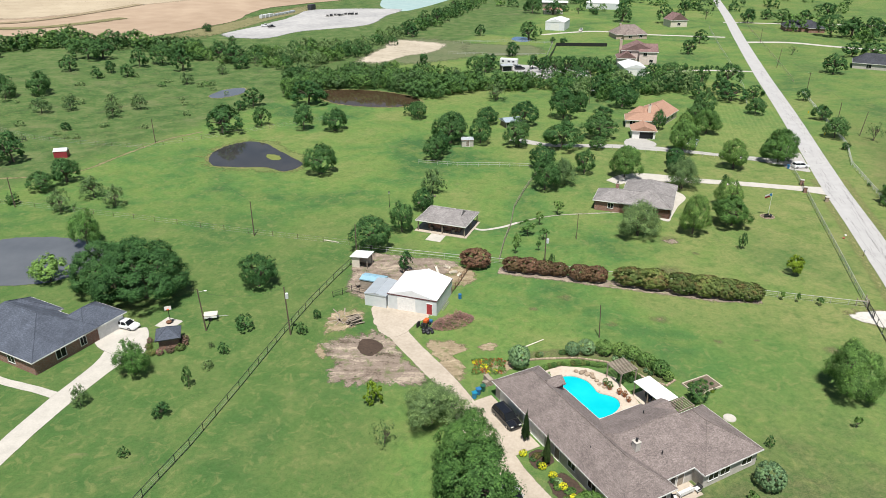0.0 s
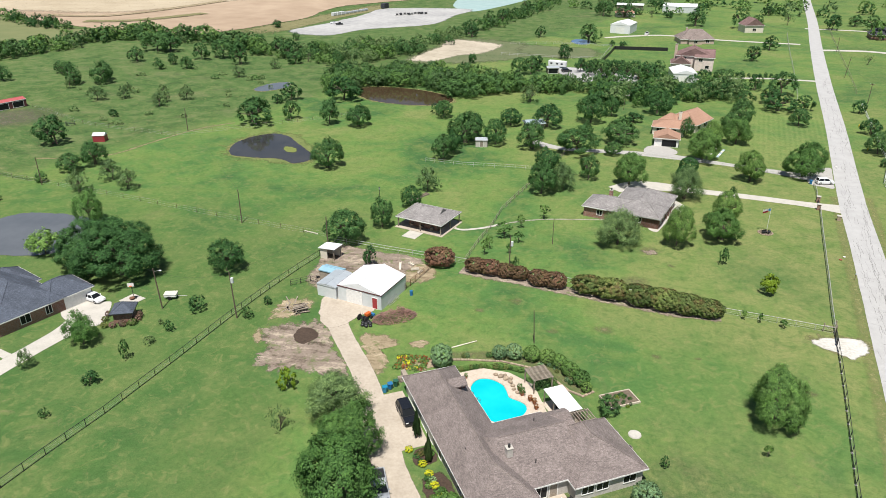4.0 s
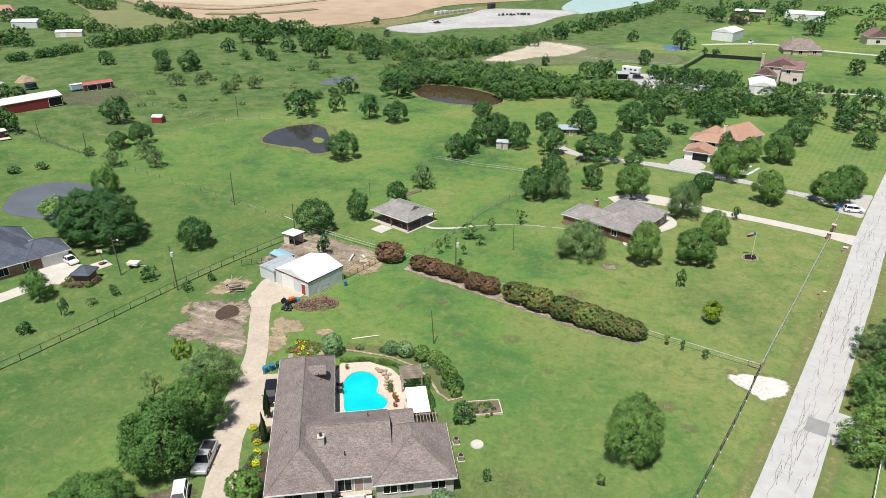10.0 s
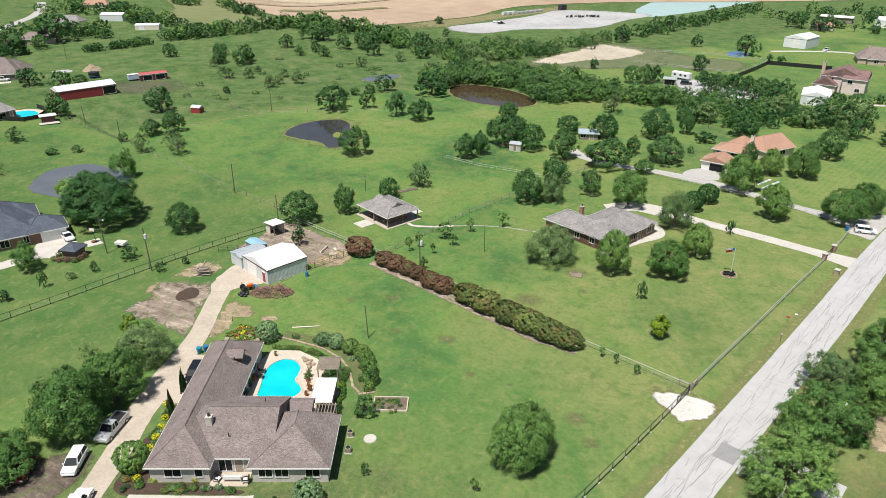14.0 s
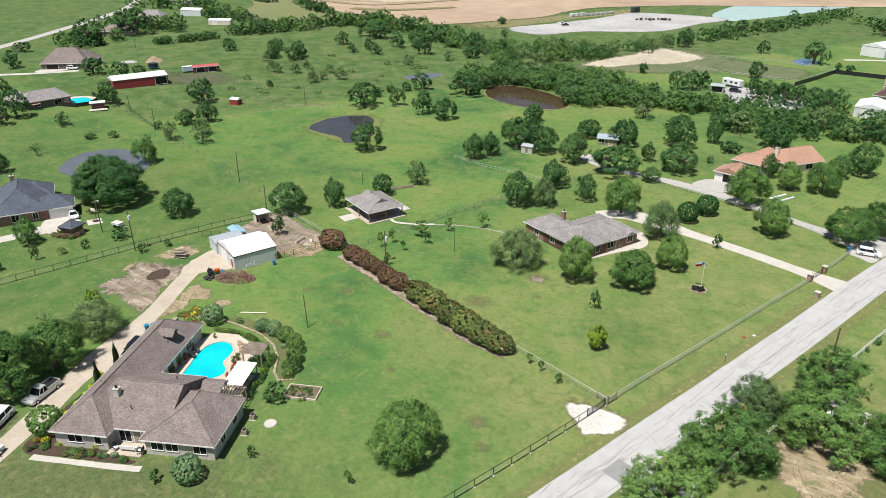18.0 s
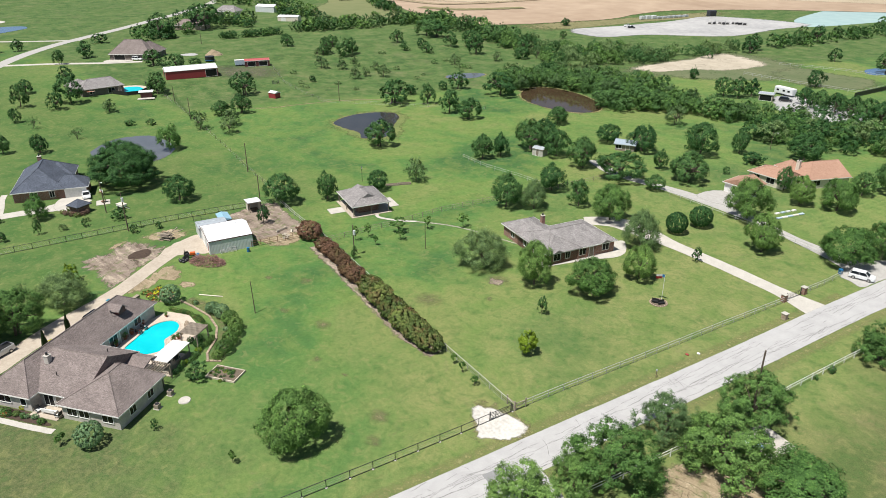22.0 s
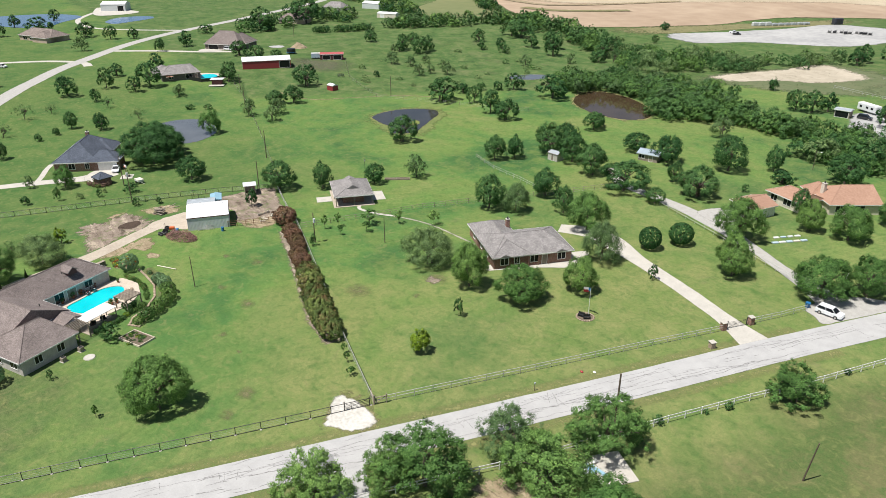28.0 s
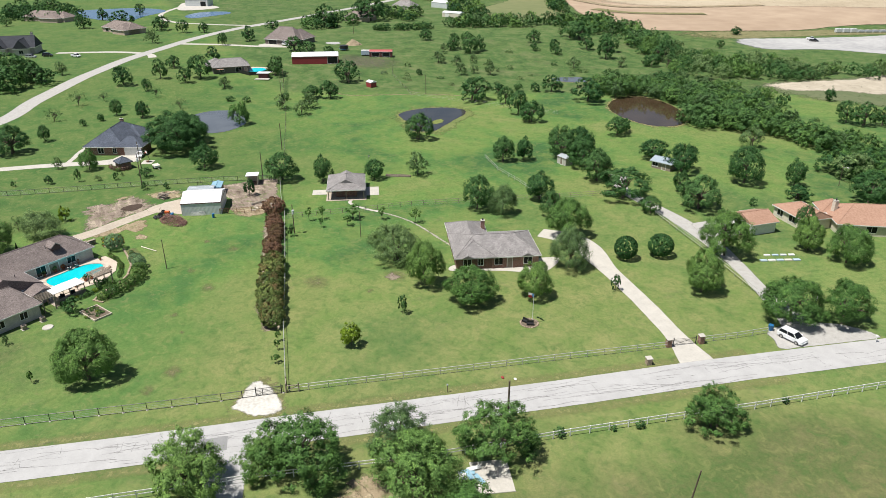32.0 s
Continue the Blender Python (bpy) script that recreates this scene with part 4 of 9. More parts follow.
def crown(seed, lobes, clumps, per, leaf, squash=0.47, low=0.5, swell=(0.30, 0.44), clump=(0.09, 0.15), stray=0.04, open_=0.0, taper=0.3, uneven=(0.70, 1.12)):
    """Leaf blades of a crown 1 wide in radius and 1 high: rounded boughs crowd a dome, each set with tufts of leaves."""
    rng = np.random.default_rng(seed)
    i = np.arange(lobes) + rng.uniform(-0.3, 0.3, lobes)
    z = 1 - (1 + low) * (i + 0.5) / lobes
    a = i * 2.39996 + rng.uniform(-0.3, 0.3, lobes)
    s = np.sqrt(np.clip(1 - z * z, 0, 1))
    way = np.stack([s * np.cos(a), s * np.sin(a), z], 1)
    big = rng.uniform(*swell, lobes)
    mid = way * (rng.uniform(*uneven, lobes) - big)[:, None]
    n = clumps * 6
    own = rng.choice(lobes, n, p=big ** 2 / (big ** 2).sum())
    d = rng.normal(size=(n, 3)) + way[own] * 0.9
    d /= np.linalg.norm(d, axis=1)[:, None]
    p = mid[own] + d * big[own][:, None]
    gap = np.linalg.norm(p[:, None, :] - mid[None], axis=2) / big[None]
    gap[np.arange(n), own] = 9
    keep = np.flatnonzero(gap.min(1) > 0.86 - open_)[:clumps]
    p, d, own = p[keep], d[keep], own[keep]
    if open_:
        p = p * rng.uniform(1 - open_, 1.0, len(p))[:, None]
    clumps = len(p)
    size = rng.uniform(*clump, clumps)
    which = np.repeat(np.arange(clumps), per)
    n = clumps * per
    e = rng.normal(size=(n, 3))
    e /= np.linalg.norm(e, axis=1)[:, None]
    q = p[which] + e * (size[which] * rng.uniform(0.2, 1.0, n) ** 0.5)[:, None] + d[which] * np.minimum(rng.exponential(stray, n), 2.2 * stray)[:, None] * rng.uniform(0.2, 1.4, clumps)[which][:, None]
    nrm = d[which] * 1.0 + e * 0.5 + rng.normal(size=(n, 3)) * 0.26 + np.array([0, 0, 0.3])
    nrm /= np.linalg.norm(nrm, axis=1)[:, None]
    top, foot = np.quantile(q[:, 2], 0.995), np.quantile(q[:, 2], 0.01)
    mid_z = (q[:, 2] - foot) / (top - foot)
    q[:, :2] *= (1 - taper * np.clip((mid_z - 0.3) / 0.7, 0, 1.1) ** 1.1)[:, None]
    q[:, :2] /= np.quantile(np.hypot(q[:, 0], q[:, 1]), 0.97) / 0.96
    q[:, 2] = np.maximum(1 - 2 * squash + 0.02 + mid_z * (2 * squash - 0.02), 0.03 + 0.07 * rng.random(n))
    a = np.cross(nrm, rng.normal(size=(n, 3)))
    a /= np.linalg.norm(a, axis=1)[:, None]
    b = np.cross(nrm, a)
    w = (leaf * rng.uniform(0.6, 1.3, n))[:, None]
    b = b * rng.uniform(0.6, 1.0, n)[:, None]
    a, b = a * np.array([1, 1, 0.62]), b * np.array([1, 1, 0.62])
    tri = np.stack([q - a * w * 0.85 - b * w * 0.5, q + a * w * 0.85 - b * w * 0.5, q + b * w + nrm * w * 0.15], 1)
    return tri.reshape(-1, 3), p


def leaf_mesh(name, blades, material):
    n = len(blades) // 3
    me = bpy.data.meshes.new(name)
    me.vertices.add(3 * n)
    me.vertices.foreach_set("co", np.ascontiguousarray(blades, dtype=np.float32).ravel())
    me.loops.add(3 * n)
    me.loops.foreach_set("vertex_index", np.arange(3 * n, dtype=np.int32))
    me.polygons.add(n)
    me.polygons.foreach_set("loop_start", np.arange(0, 3 * n, 3, dtype=np.int32))
    me.update(calc_edges=True)
    me.materials.append(material)
    return me


def trunk_mesh(name, cen, squash=0.45, stems=1, thick=0.05, seed=0, reach=9):
    rng = random.Random(seed)
    bm = bmesh.new()
    for s in range(stems):
        o = Vector((rng.uniform(-0.15, 0.15), rng.uniform(-0.15, 0.15), 0)) if stems > 1 else Vector((0, 0, 0))
        fork = o + Vector((rng.uniform(-0.06, 0.06), rng.uniform(-0.06, 0.06), 0.3))
        rod(bm, o - Vector((0, 0, 0.03)), fork, thick, thick * 0.75, 7)
        for c in cen[s::stems][:reach]:
            tip = Vector((c[0], c[1], 0.5 + c[2] * squash)) * 0.82
            mid = fork.lerp(tip, 0.5) + Vector((0, 0, 0.05))
            rod(bm, fork, mid, thick * 0.6, thick * 0.35, 5)
            rod(bm, mid, tip, thick * 0.35, thick * 0.1, 5)
    me = bpy.data.meshes.new(name)
    bm.to_mesh(me)
    bm.free()
    me.materials.append(M["bark"])
    return me


TREE = {}
SPECS = {  # kind: how many shapes, clumps, leaves a clump, leaf size, material, squash, thick, word
    "near": (4, 520, 38, 0.028, "leaf_near", 0.42, 0.05, "tree", "round leafy green shade tree on the grass"),
    "wild": (4, 700, 36, 0.0235, "leaf_wild", 0.46, 0.04, "tree", "wild many-stemmed green tree by the road"),
    "wildl": (1, 520, 34, 0.022, "leaf_light", 0.46, 0.04, "tree", "wild grey-green tree by the road"),
    "nearl": (2, 420, 36, 0.027, "leaf_light", 0.45, 0.045, "tree", "airy grey-green tree on the lawn"),
    "oak": (5, 290, 25, 0.040, "leaf", 0.42, 0.055, "tree", "dark green round-crowned tree"),
    "oakfar": (4, 130, 18, 0.062, "leaf", 0.43, 0.055, "tree", "far dark green round-crowned tree"),
    "big": (2, 1000, 42, 0.020, "leaf", 0.45, 0.05, "tree", "huge spreading dark green oak"),
    "light": (3, 120, 24, 0.046, "leaf_light", 0.44, 0.04, "tree", "thin pale green tree in the pasture"),
    "bush": (2, 90, 22, 0.075, "leaf", 0.48, 0.04, "shrub", "low dark green bush"),
    "fresh": (2, 110, 28, 0.06, "leaf_near", 0.48, 0.04, "shrub", "leafy bright green garden shrub"),
    "gbush": (2, 240, 36, 0.042, "leaf_grey", 0.48, 0.04, "shrub", "rounded grey-green garden shrub"),
    "round": (1, 260, 36, 0.042, "leaf_fresh", 0.48, 0.04, "shrub", "dense round bright green garden bush"),
    "dbush": (3, 180, 30, 0.052, "leaf_wild", 0.48, 0.04, "shrub", "dense dark green garden bush in the bed"),
    "limeb": (1, 60, 24, 0.09, "leaf_lime", 0.47, 0.04, "shrub", "yellow-green shrub ringed with stones"),
    "small": (2, 70, 26, 0.075, "leaf", 0.42, 0.035, "shrub", "small dark garden shrub"),
    "sap": (2, 14, 26, 0.15, "leaf_near", 0.38, 0.035, "sapling", "small staked sapling in the lawn"),
    "young": (2, 60, 24, 0.085, "leaf_near", 0.38, 0.03, "tree", "young thin-stemmed yard tree"),
    "fresht": (1, 260, 42, 0.033, "leaf_fresh", 0.45, 0.045, "tree", "light yellow-green spreading yard tree"),
    "lime": (1, 90, 30, 0.08, "leaf_lime", 0.40, 0.035, "tree", "young yellow-green tree on the lawn"),
    "yell": (1, 110, 30, 0.06, "leaf_fresh", 0.45, 0.04, "tree", "yellow-green willow by the pond"),
    "topi": (1, 420, 40, 0.038, "leaf", 0.47, 0.05, "shrub", "clipped round evergreen shrub on the lawn"),
}
LOBES = {"near": 34, "oak": 26, "oakfar": 15, "big": 44, "nearl": 22, "light": 12}
for kind, (count, clumps, per, leaf, matter, squash, thick, word, _) in SPECS.items():
    TREE[kind] = []
    for k in range(count):
        seed = 11 + k * 5 + len(kind)
        if kind == "topi":
            q, cen = foliage(77, clumps, per, leaf, squash, 0.94, 0.95, 0.25, 0.91, (0.065, 0.09), 0.02)
        elif kind in ("gbush", "round", "dbush"):
            q, cen = foliage(seed, clumps, per, leaf, squash, 0.94, 0.95, 0.32, 0.86, (0.07, 0.11), 0.07)
        elif kind == "sap":
            q, cen = foliage(seed, clumps, per, leaf, squash, 0.78, 0.75, 0.6, 0.5, (0.2, 0.33), 0.2)
        elif kind in ("wild", "wildl"):
            q, cen = crown(seed, 64, clumps, per, leaf, squash, 0.55, (0.13, 0.27), (0.06, 0.11), 0.045, 0.08, 0.12, (0.55, 1.24))
        elif kind in ("nearl", "light"):
            q, cen = crown(seed, LOBES[kind], clumps, per, leaf, squash, 0.45, (0.24, 0.40), (0.10, 0.15), 0.05, 0.22)
        elif kind in LOBES:
            q, cen = crown(seed, LOBES[kind], clumps, per, leaf, squash, 0.5, (0.20, 0.32) if kind == "big" else (0.25, 0.46), (0.06, 0.10) if kind == "big" else (0.09, 0.15), 0.035, 0.05, 0.12 if kind == "big" else 0.24)
        else:
            q, cen = crown(seed, 10, clumps, per, leaf, squash, 0.6, (0.30, 0.46), (0.10, 0.18), 0.06, 0.15, 0.2)
        if kind in ("young", "sap"):
            q[:, 2] = 0.3 + q[:, 2] * 0.7
        order = np.argsort(-cen[:, 2])[:: max(1, len(cen) // 26)]
        TREE[kind].append((leaf_mesh("crown", q, M[matter]), trunk_mesh("trunk", cen[order], squash, 1 + (k % 2), thick, k)))


def bare_mesh(seed):
    rng = random.Random(seed)
    bm = bmesh.new()

    def grow(p, d, length, r, depth):
        q = p + d * length
        rod(bm, p, q, r, r * 0.65, 4)
        if depth:
            for _ in range(3):
                e = (d + Vector((rng.uniform(-0.8, 0.8), rng.uniform(-0.8, 0.8), rng.uniform(-0.1, 0.5)))).normalized()
                grow(q, e, length * rng.uniform(0.6, 0.85), r * 0.6, depth - 1)

    for _ in range(3):
        grow(Vector((0, 0, 0)), Vector((rng.uniform(-0.5, 0.5), rng.uniform(-0.5, 0.5), 1)).normalized(), 0.3, 0.035, 4)
    me = bpy.data.meshes.new("limb")
    bm.to_mesh(me)
    bm.free()
    me.materials.append(M["bark"])
    return me


BARE = [bare_mesh(1), bare_mesh(5)]
TINY, _c = foliage(9, 24, 16, 0.05, 0.46, 0.9, 0.5, 0.7, 0.3, (0.12, 0.3))
TINY_LEAVES = leaf_mesh("sparse_crown", TINY, M["leaf_light"])
rng_t = random.Random(4)
count_t = 0


def tree(kind, x, y, r, h):
    """A tree or shrub: r is its crown's radius, h its height."""
    global count_t
    count_t += 1
    turn = rng_t.uniform(0, 360)
    if kind == "bare":
        t = place("bare_tree", x, y, turn, "nearly leafless thin tree in the pasture", "tree")
        crown, stem = TINY_LEAVES, BARE[count_t % 2]
        z = h
        b = shared("limb", stem, M["bark"], t)
        b.scale = (r * 0.95, r * 0.95, h * 0.75)
        c = shared("crown", crown, M["leaf_light"], t, "few pale leaves")
        c.scale = (r, r, h)
        return t
    _, _, _, _, matter, _, _, word, words = SPECS[kind]
    crown, stem = TREE[kind][count_t % len(TREE[kind])]
    t = place(word, x, y, turn, words, word)
    s = rng_t.uniform(0.92, 1.08)
    for nm, me, mm in (("trunk", stem, M["bark"]), ("crown", crown, M[matter])):
        o = shared(nm, me, mm, t)
        k = 0.6 if nm == "trunk" and kind in ("gbush", "round", "dbush", "topi") else 1.0
        o.scale = (r * s * k, r / s * k, h * k)
    return t


tree("wild", 90.0, 94.4, 5.3, 8.2)
tree("wild", 93.4, 107.2, 5.9, 8.2)
tree("wild", 90.6, 103.2, 3.6, 6.0)
tree("wildl", 93.8, 120.0, 4.8, 6.2)
tree("wild", 102.4, 118.4, 6.0, 8.2)
tree("wild", 101.3, 130.4, 5.5, 7.6)
tree("bush", 101.8, 139.8, 0.9, 1.4)
tree("bush", 105.3, 150.6, 0.7, 1.2)
tree("bush", 104.1, 147.0, 0.5, 0.8)
tree("bush", 110.5, 172.6, 0.6, 1.1)
tree("wild", 109.4, 159.6, 4.4, 5.9)
tree("near", 59.4, 84.7, 4.6, 8.2)
tree("nearl", 42.7, 141.4, 5.4, 8.0)
tree("near", 55.0, 142.5, 3.7, 9.1)
tree("near", 64.8, 146.8, 4.9, 7.0)
tree("near", 68.3, 158.2, 3.5, 6.9)
tree("nearl", 61.3, 170.9, 4.4, 8.6)
tree("near", 48.7, 179.8, 4.9, 8.7)
tree("oak", 27.4, 186.8, 4.0, 7.1)
tree("oak", 26.0, 170.0, 4.1, 8.4)
tree("nearl", 31.3, 173.9, 3.6, 7.0)
tree("small", 62.8, 134.3, 1.0, 3.7)
tree("lime", 68.5, 122.8, 1.7, 4.2)
tree("small", 73.0, 172.8, 1.0, 3.2)
tree("topi", 63.1, 183.4, 2.35, 5.0)
tree("topi", 65.3, 190.6, 2.6, 4.9)
tree("young", 15.0, 132.3, 0.8, 3.3)
tree("young", 15.7, 135.2, 1.0, 3.2)
tree("young", 18.5, 141.7, 1.9, 3.4)
tree("young", 21.7, 139.1, 1.2, 2.6)
tree("young", 21.9, 147.4, 1.0, 3.1)
tree("young", 26.9, 153.5, 1.5, 3.5)
tree("young", 19.9, 133.5, 0.6, 2.4)
tree("oak", -9.1, 143.6, 2.8, 7.3)
tree("oak", -4.9, 156.3, 2.8, 5.5)
tree("light", -2.6, 167.8, 3.4, 6.6)
tree("oak", -15.0, 134.3, 4.6, 7.4)
tree("oak", -2.3, 194.6, 3.5, 7.4)
tree("oak", -0.2, 200.1, 2.8, 7.0)
tree("oak", 14.8, 234.0, 4.2, 5.7)
tree("oak", 27.2, 233.0, 5.2, 7.9)
tree("oak", 41.6, 240.8, 5.2, 9.7)
tree("oak", 49.2, 217.2, 5.6, 8.0)
tree("oak", 35.9, 205.6, 6.6, 8.0)
tree("oak", 46.5, 204.9, 2.7, 4.1)
tree("near", 71.2, 202.5, 5.3, 9.7)
tree("near", 80.3, 187.0, 4.0, 8.3)
tree("near", 95.2, 192.3, 5.6, 7.8)
tree("near", 99.7, 199.7, 4.6, 7.6)
tree("oak", 70.6, 226.6, 2.3, 6.6)
tree("near", 76.9, 219.6, 3.1, 7.4)
tree("near", 84.6, 221.7, 4.5, 7.8)
tree("bush", 56.2, 243.3, 3.5, 3.4)
tree("oak", 49.2, 250.5, 2.8, 7.4)
tree("oak", 65.5, 256.4, 5.4, 8.1)
tree("small", 54.3, 229.8, 1.1, 2.1)
tree("oak", -8.6, 240.5, 3.6, 6.0)
tree("light", 20.6, 267.5, 4.4, 6.6)
tree("oakfar", -70.4, 222.8, 6.9, 8.8)
tree("oakfar", -45.8, 227.0, 4.0, 8.3)
tree("oak", -35.0, 225.4, 4.4, 7.2)
tree("oakfar", -70.0, 257.9, 4.5, 6.8)
tree("bush", -76.2, 237.5, 3.0, 3.9)
tree("bush", -76.6, 246.7, 2.1, 3.5)
tree("oak", 3.1, 216.6, 4.8, 8.5)
tree("oak", -33.0, 182.5, 4.8, 8.3)
tree("oakfar", -122.5, 191.8, 5.5, 8.8)
tree("oak", -102.3, 169.7, 4.0, 5.1)
tree("light", -86.7, 164.1, 3.7, 5.8)
tree("oak", -34.8, 117.9, 4.0, 6.6)
tree("fresht", -75.8, 136.5, 3.6, 7.7)
tree("oakfar", -325.9, 99.3, 5.4, 8.1)
tree("oakfar", -362.4, 111.9, 3.6, 7.6)
tree("oakfar", -324.4, 120.0, 7.7, 9.4)
tree("oakfar", -296.2, 139.4, 6.1, 8.1)
tree("oakfar", -280.7, 149.3, 4.0, 7.1)
tree("oakfar", -276.7, 160.3, 3.2, 6.0)
tree("oakfar", -234.3, 176.5, 4.6, 7.8)
tree("oakfar", -273.0, 198.9, 4.7, 4.9)
tree("oakfar", -225.3, 160.8, 2.8, 6.4)
tree("light", -248.5, 129.3, 4.0, 7.6)
tree("oakfar", -182.9, 148.2, 4.1, 6.6)
tree("oakfar", -147.0, 167.9, 3.6, 7.4)
tree("oakfar", -149.6, 136.7, 4.9, 9.6)
tree("oakfar", -173.4, 129.4, 3.6, 5.4)
tree("oakfar", -154.8, 121.5, 3.3, 8.2)
tree("oakfar", -145.0, 129.7, 3.1, 6.1)
tree("oakfar", -149.8, 106.9, 4.4, 7.5)
tree("light", -131.8, 142.7, 3.4, 4.7)
tree("bush", -111.7, 140.8, 1.9, 2.1)
tree("bush", -107.5, 146.0, 1.8, 2.1)
tree("oakfar", -138.3, 114.4, 2.1, 4.8)
tree("bare", -128.0, 116.3, 2.2, 4.6)
tree("bare", -129.9, 98.3, 2.1, 3.8)
tree("oak", -107.8, 100.8, 2.3, 5.7)
tree("oak", -100.8, 108.6, 2.8, 5.6)
tree("bare", -126.7, 89.5, 3.2, 6.0)
tree("bare", -108.4, 81.2, 3.1, 4.9)
tree("bare", -107.8, 122.1, 2.5, 4.3)
tree("bush", -101.9, 95.4, 1.2, 2.7)
tree("bush", -97.6, 89.7, 1.3, 2.4)
tree("oak", -83.1, 78.5, 2.1, 5.2)
tree("oak", -73.7, 69.8, 5.6, 8.4)
tree("oakfar", -170.6, 69.3, 5.9, 10.2)
tree("oakfar", -166.3, 76.1, 4.7, 8.2)
tree("light", -177.6, 85.1, 2.8, 5.7)
tree("fresht", -47.0, 89.4, 2.8, 5.8)
tree("light", -51.8, 81.9, 1.5, 3.6)
tree("light", -90.2, 155.1, 3.0, 5.9)
tree("oakfar", -265.5, 229.2, 8.8, 13.1)
tree("oakfar", -279.4, 265.0, 11.7, 14.5)
tree("oakfar", -192.5, 261.7, 4.1, 6.2)
tree("oakfar", -178.9, 279.6, 3.4, 5.2)
tree("oakfar", -154.7, 273.5, 3.7, 7.8)
tree("bush", -160.1, 259.6, 2.7, 4.7)
tree("bush", -152.5, 266.9, 4.6, 8.8)
tree("oakfar", -162.1, 310.6, 4.1, 6.9)
tree("oakfar", -145.6, 299.9, 2.6, 5.1)
tree("bush", -135.5, 305.8, 3.2, 5.3)
tree("oakfar", -165.8, 336.7, 8.1, 8.6)
tree("oakfar", -159.6, 339.0, 5.5, 9.2)
tree("oakfar", -138.5, 327.4, 4.5, 7.8)
tree("oakfar", -191.8, 189.3, 5.4, 6.9)
tree("bush", -179.5, 202.4, 3.0, 3.5)
tree("oakfar", -117.6, 323.3, 4.6, 10.8)
tree("bush", -92.7, 330.0, 4.2, 6.6)
tree("oakfar", -109.3, 354.9, 4.9, 7.5)
tree("bare", -87.9, 334.9, 3.5, 6.3)
tree("light", -114.7, 241.6, 3.1, 5.4)
tree("light", -116.1, 248.5, 2.3, 4.2)
tree("light", -109.6, 253.2, 3.3, 5.6)
tree("bush", -122.7, 224.6, 1.6, 2.9)
tree("light", -97.8, 316.6, 2.9, 4.9)
tree("bush", -9.1, 342.4, 2.3, 5.2)
tree("oakfar", -430.4, 83.1, 8.0, 9.4)
tree("oakfar", -394.5, 71.2, 7.4, 8.4)
tree("oakfar", -406.8, 59.5, 7.5, 8.8)
tree("oakfar", -401.4, 91.3, 5.7, 7.9)
tree("oakfar", -384.0, 136.4, 4.2, 7.1)
tree("oakfar", -357.9, 57.8, 3.4, 5.3)
tree("near", 111.2, 120.2, 5.6, 5.6)
tree("near", 98.4, 121.4, 3.0, 4.9)
tree("near", 2.4, 51.5, 5.5, 5.2)
tree("nearl", -1.6, 78.1, 4.9, 6.5)
tree("round", 16.8, 60.3, 2.2, 4.1)
tree("small", -33.6, 102.6, 1.9, 2.6)
tree("light", -37.6, 97.0, 0.6, 1.2)
tree("small", -37.8, 86.3, 0.9, 3.6)
tree("light", -36.4, 91.0, 1.0, 1.7)
tree("small", -11.2, 244.9, 3.0, 4.4)
tree("oak", 1.8, 211.4, 5.2, 9.0)
tree("oak", 11.5, 211.3, 4.3, 7.9)
tree("oak", 22.6, 208.0, 4.6, 8.7)
tree("oak", 39.3, 221.0, 2.1, 5.8)
tree("oak", 90.7, 243.0, 4.3, 9.2)
tree("oakfar", 98.2, 270.1, 4.1, 6.2)
tree("oakfar", 108.8, 276.8, 4.1, 6.7)
tree("oakfar", -50.1, 260.6, 7.3, 9.0)
tree("light", -49.7, 273.7, 3.4, 6.6)
tree("oakfar", -60.5, 230.9, 3.3, 6.4)
tree("bush", -73.2, 252.1, 2.2, 3.6)
tree("oakfar", 22.0, 427.9, 3.5, 6.3)
tree("oakfar", 48.8, 411.9, 6.6, 10.0)
tree("oakfar", 34.8, 360.6, 4.1, 7.0)
tree("bush", 60.6, 401.6, 1.7, 3.3)
tree("oakfar", 73.9, 317.2, 4.6, 8.0)
tree("oakfar", 91.0, 309.8, 3.6, 6.1)
tree("oakfar", 98.4, 307.7, 4.5, 6.8)
tree("bush", 105.3, 325.1, 2.1, 3.7)
tree("bush", 109.2, 324.2, 1.9, 3.6)
tree("oakfar", 109.5, 300.7, 3.4, 6.4)
tree("oakfar", 64.3, 533.1, 7.2, 10.0)
tree("oakfar", 82.8, 545.1, 4.9, 8.3)
tree("bush", 88.9, 543.9, 4.0, 5.3)
tree("bare", 97.3, 530.9, 4.9, 6.2)
tree("bush", 107.6, 528.0, 3.8, 5.4)
tree("oakfar", 119.3, 488.9, 7.1, 10.6)
tree("oakfar", 9.3, 559.6, 5.0, 8.4)
tree("oakfar", -174.7, 191.1, 4.3, 7.0)
tree("oakfar", -142.8, 166.2, 4.0, 6.8)
tree("light", -79.0, 158.8, 3.3, 5.3)
tree("bush", -104.4, 160.2, 1.6, 3.1)
tree("small", -7.4, 124.0, 1.6, 4.5)
tree("light", -158.5, 254.7, 1.9, 4.5)
tree("light", -139.8, 242.7, 3.8, 5.4)
tree("light", -132.5, 248.6, 3.0, 4.6)
tree("light", -137.4, 259.7, 1.9, 3.4)
tree("oakfar", -131.1, 335.7, 5.9, 8.8)
tree("light", -122.8, 259.9, 2.7, 3.9)
tree("light", -106.9, 296.2, 3.3, 4.9)
tree("oakfar", -173.8, 276.6, 3.5, 5.6)
tree("oakfar", -144.6, 311.4, 2.7, 5.1)
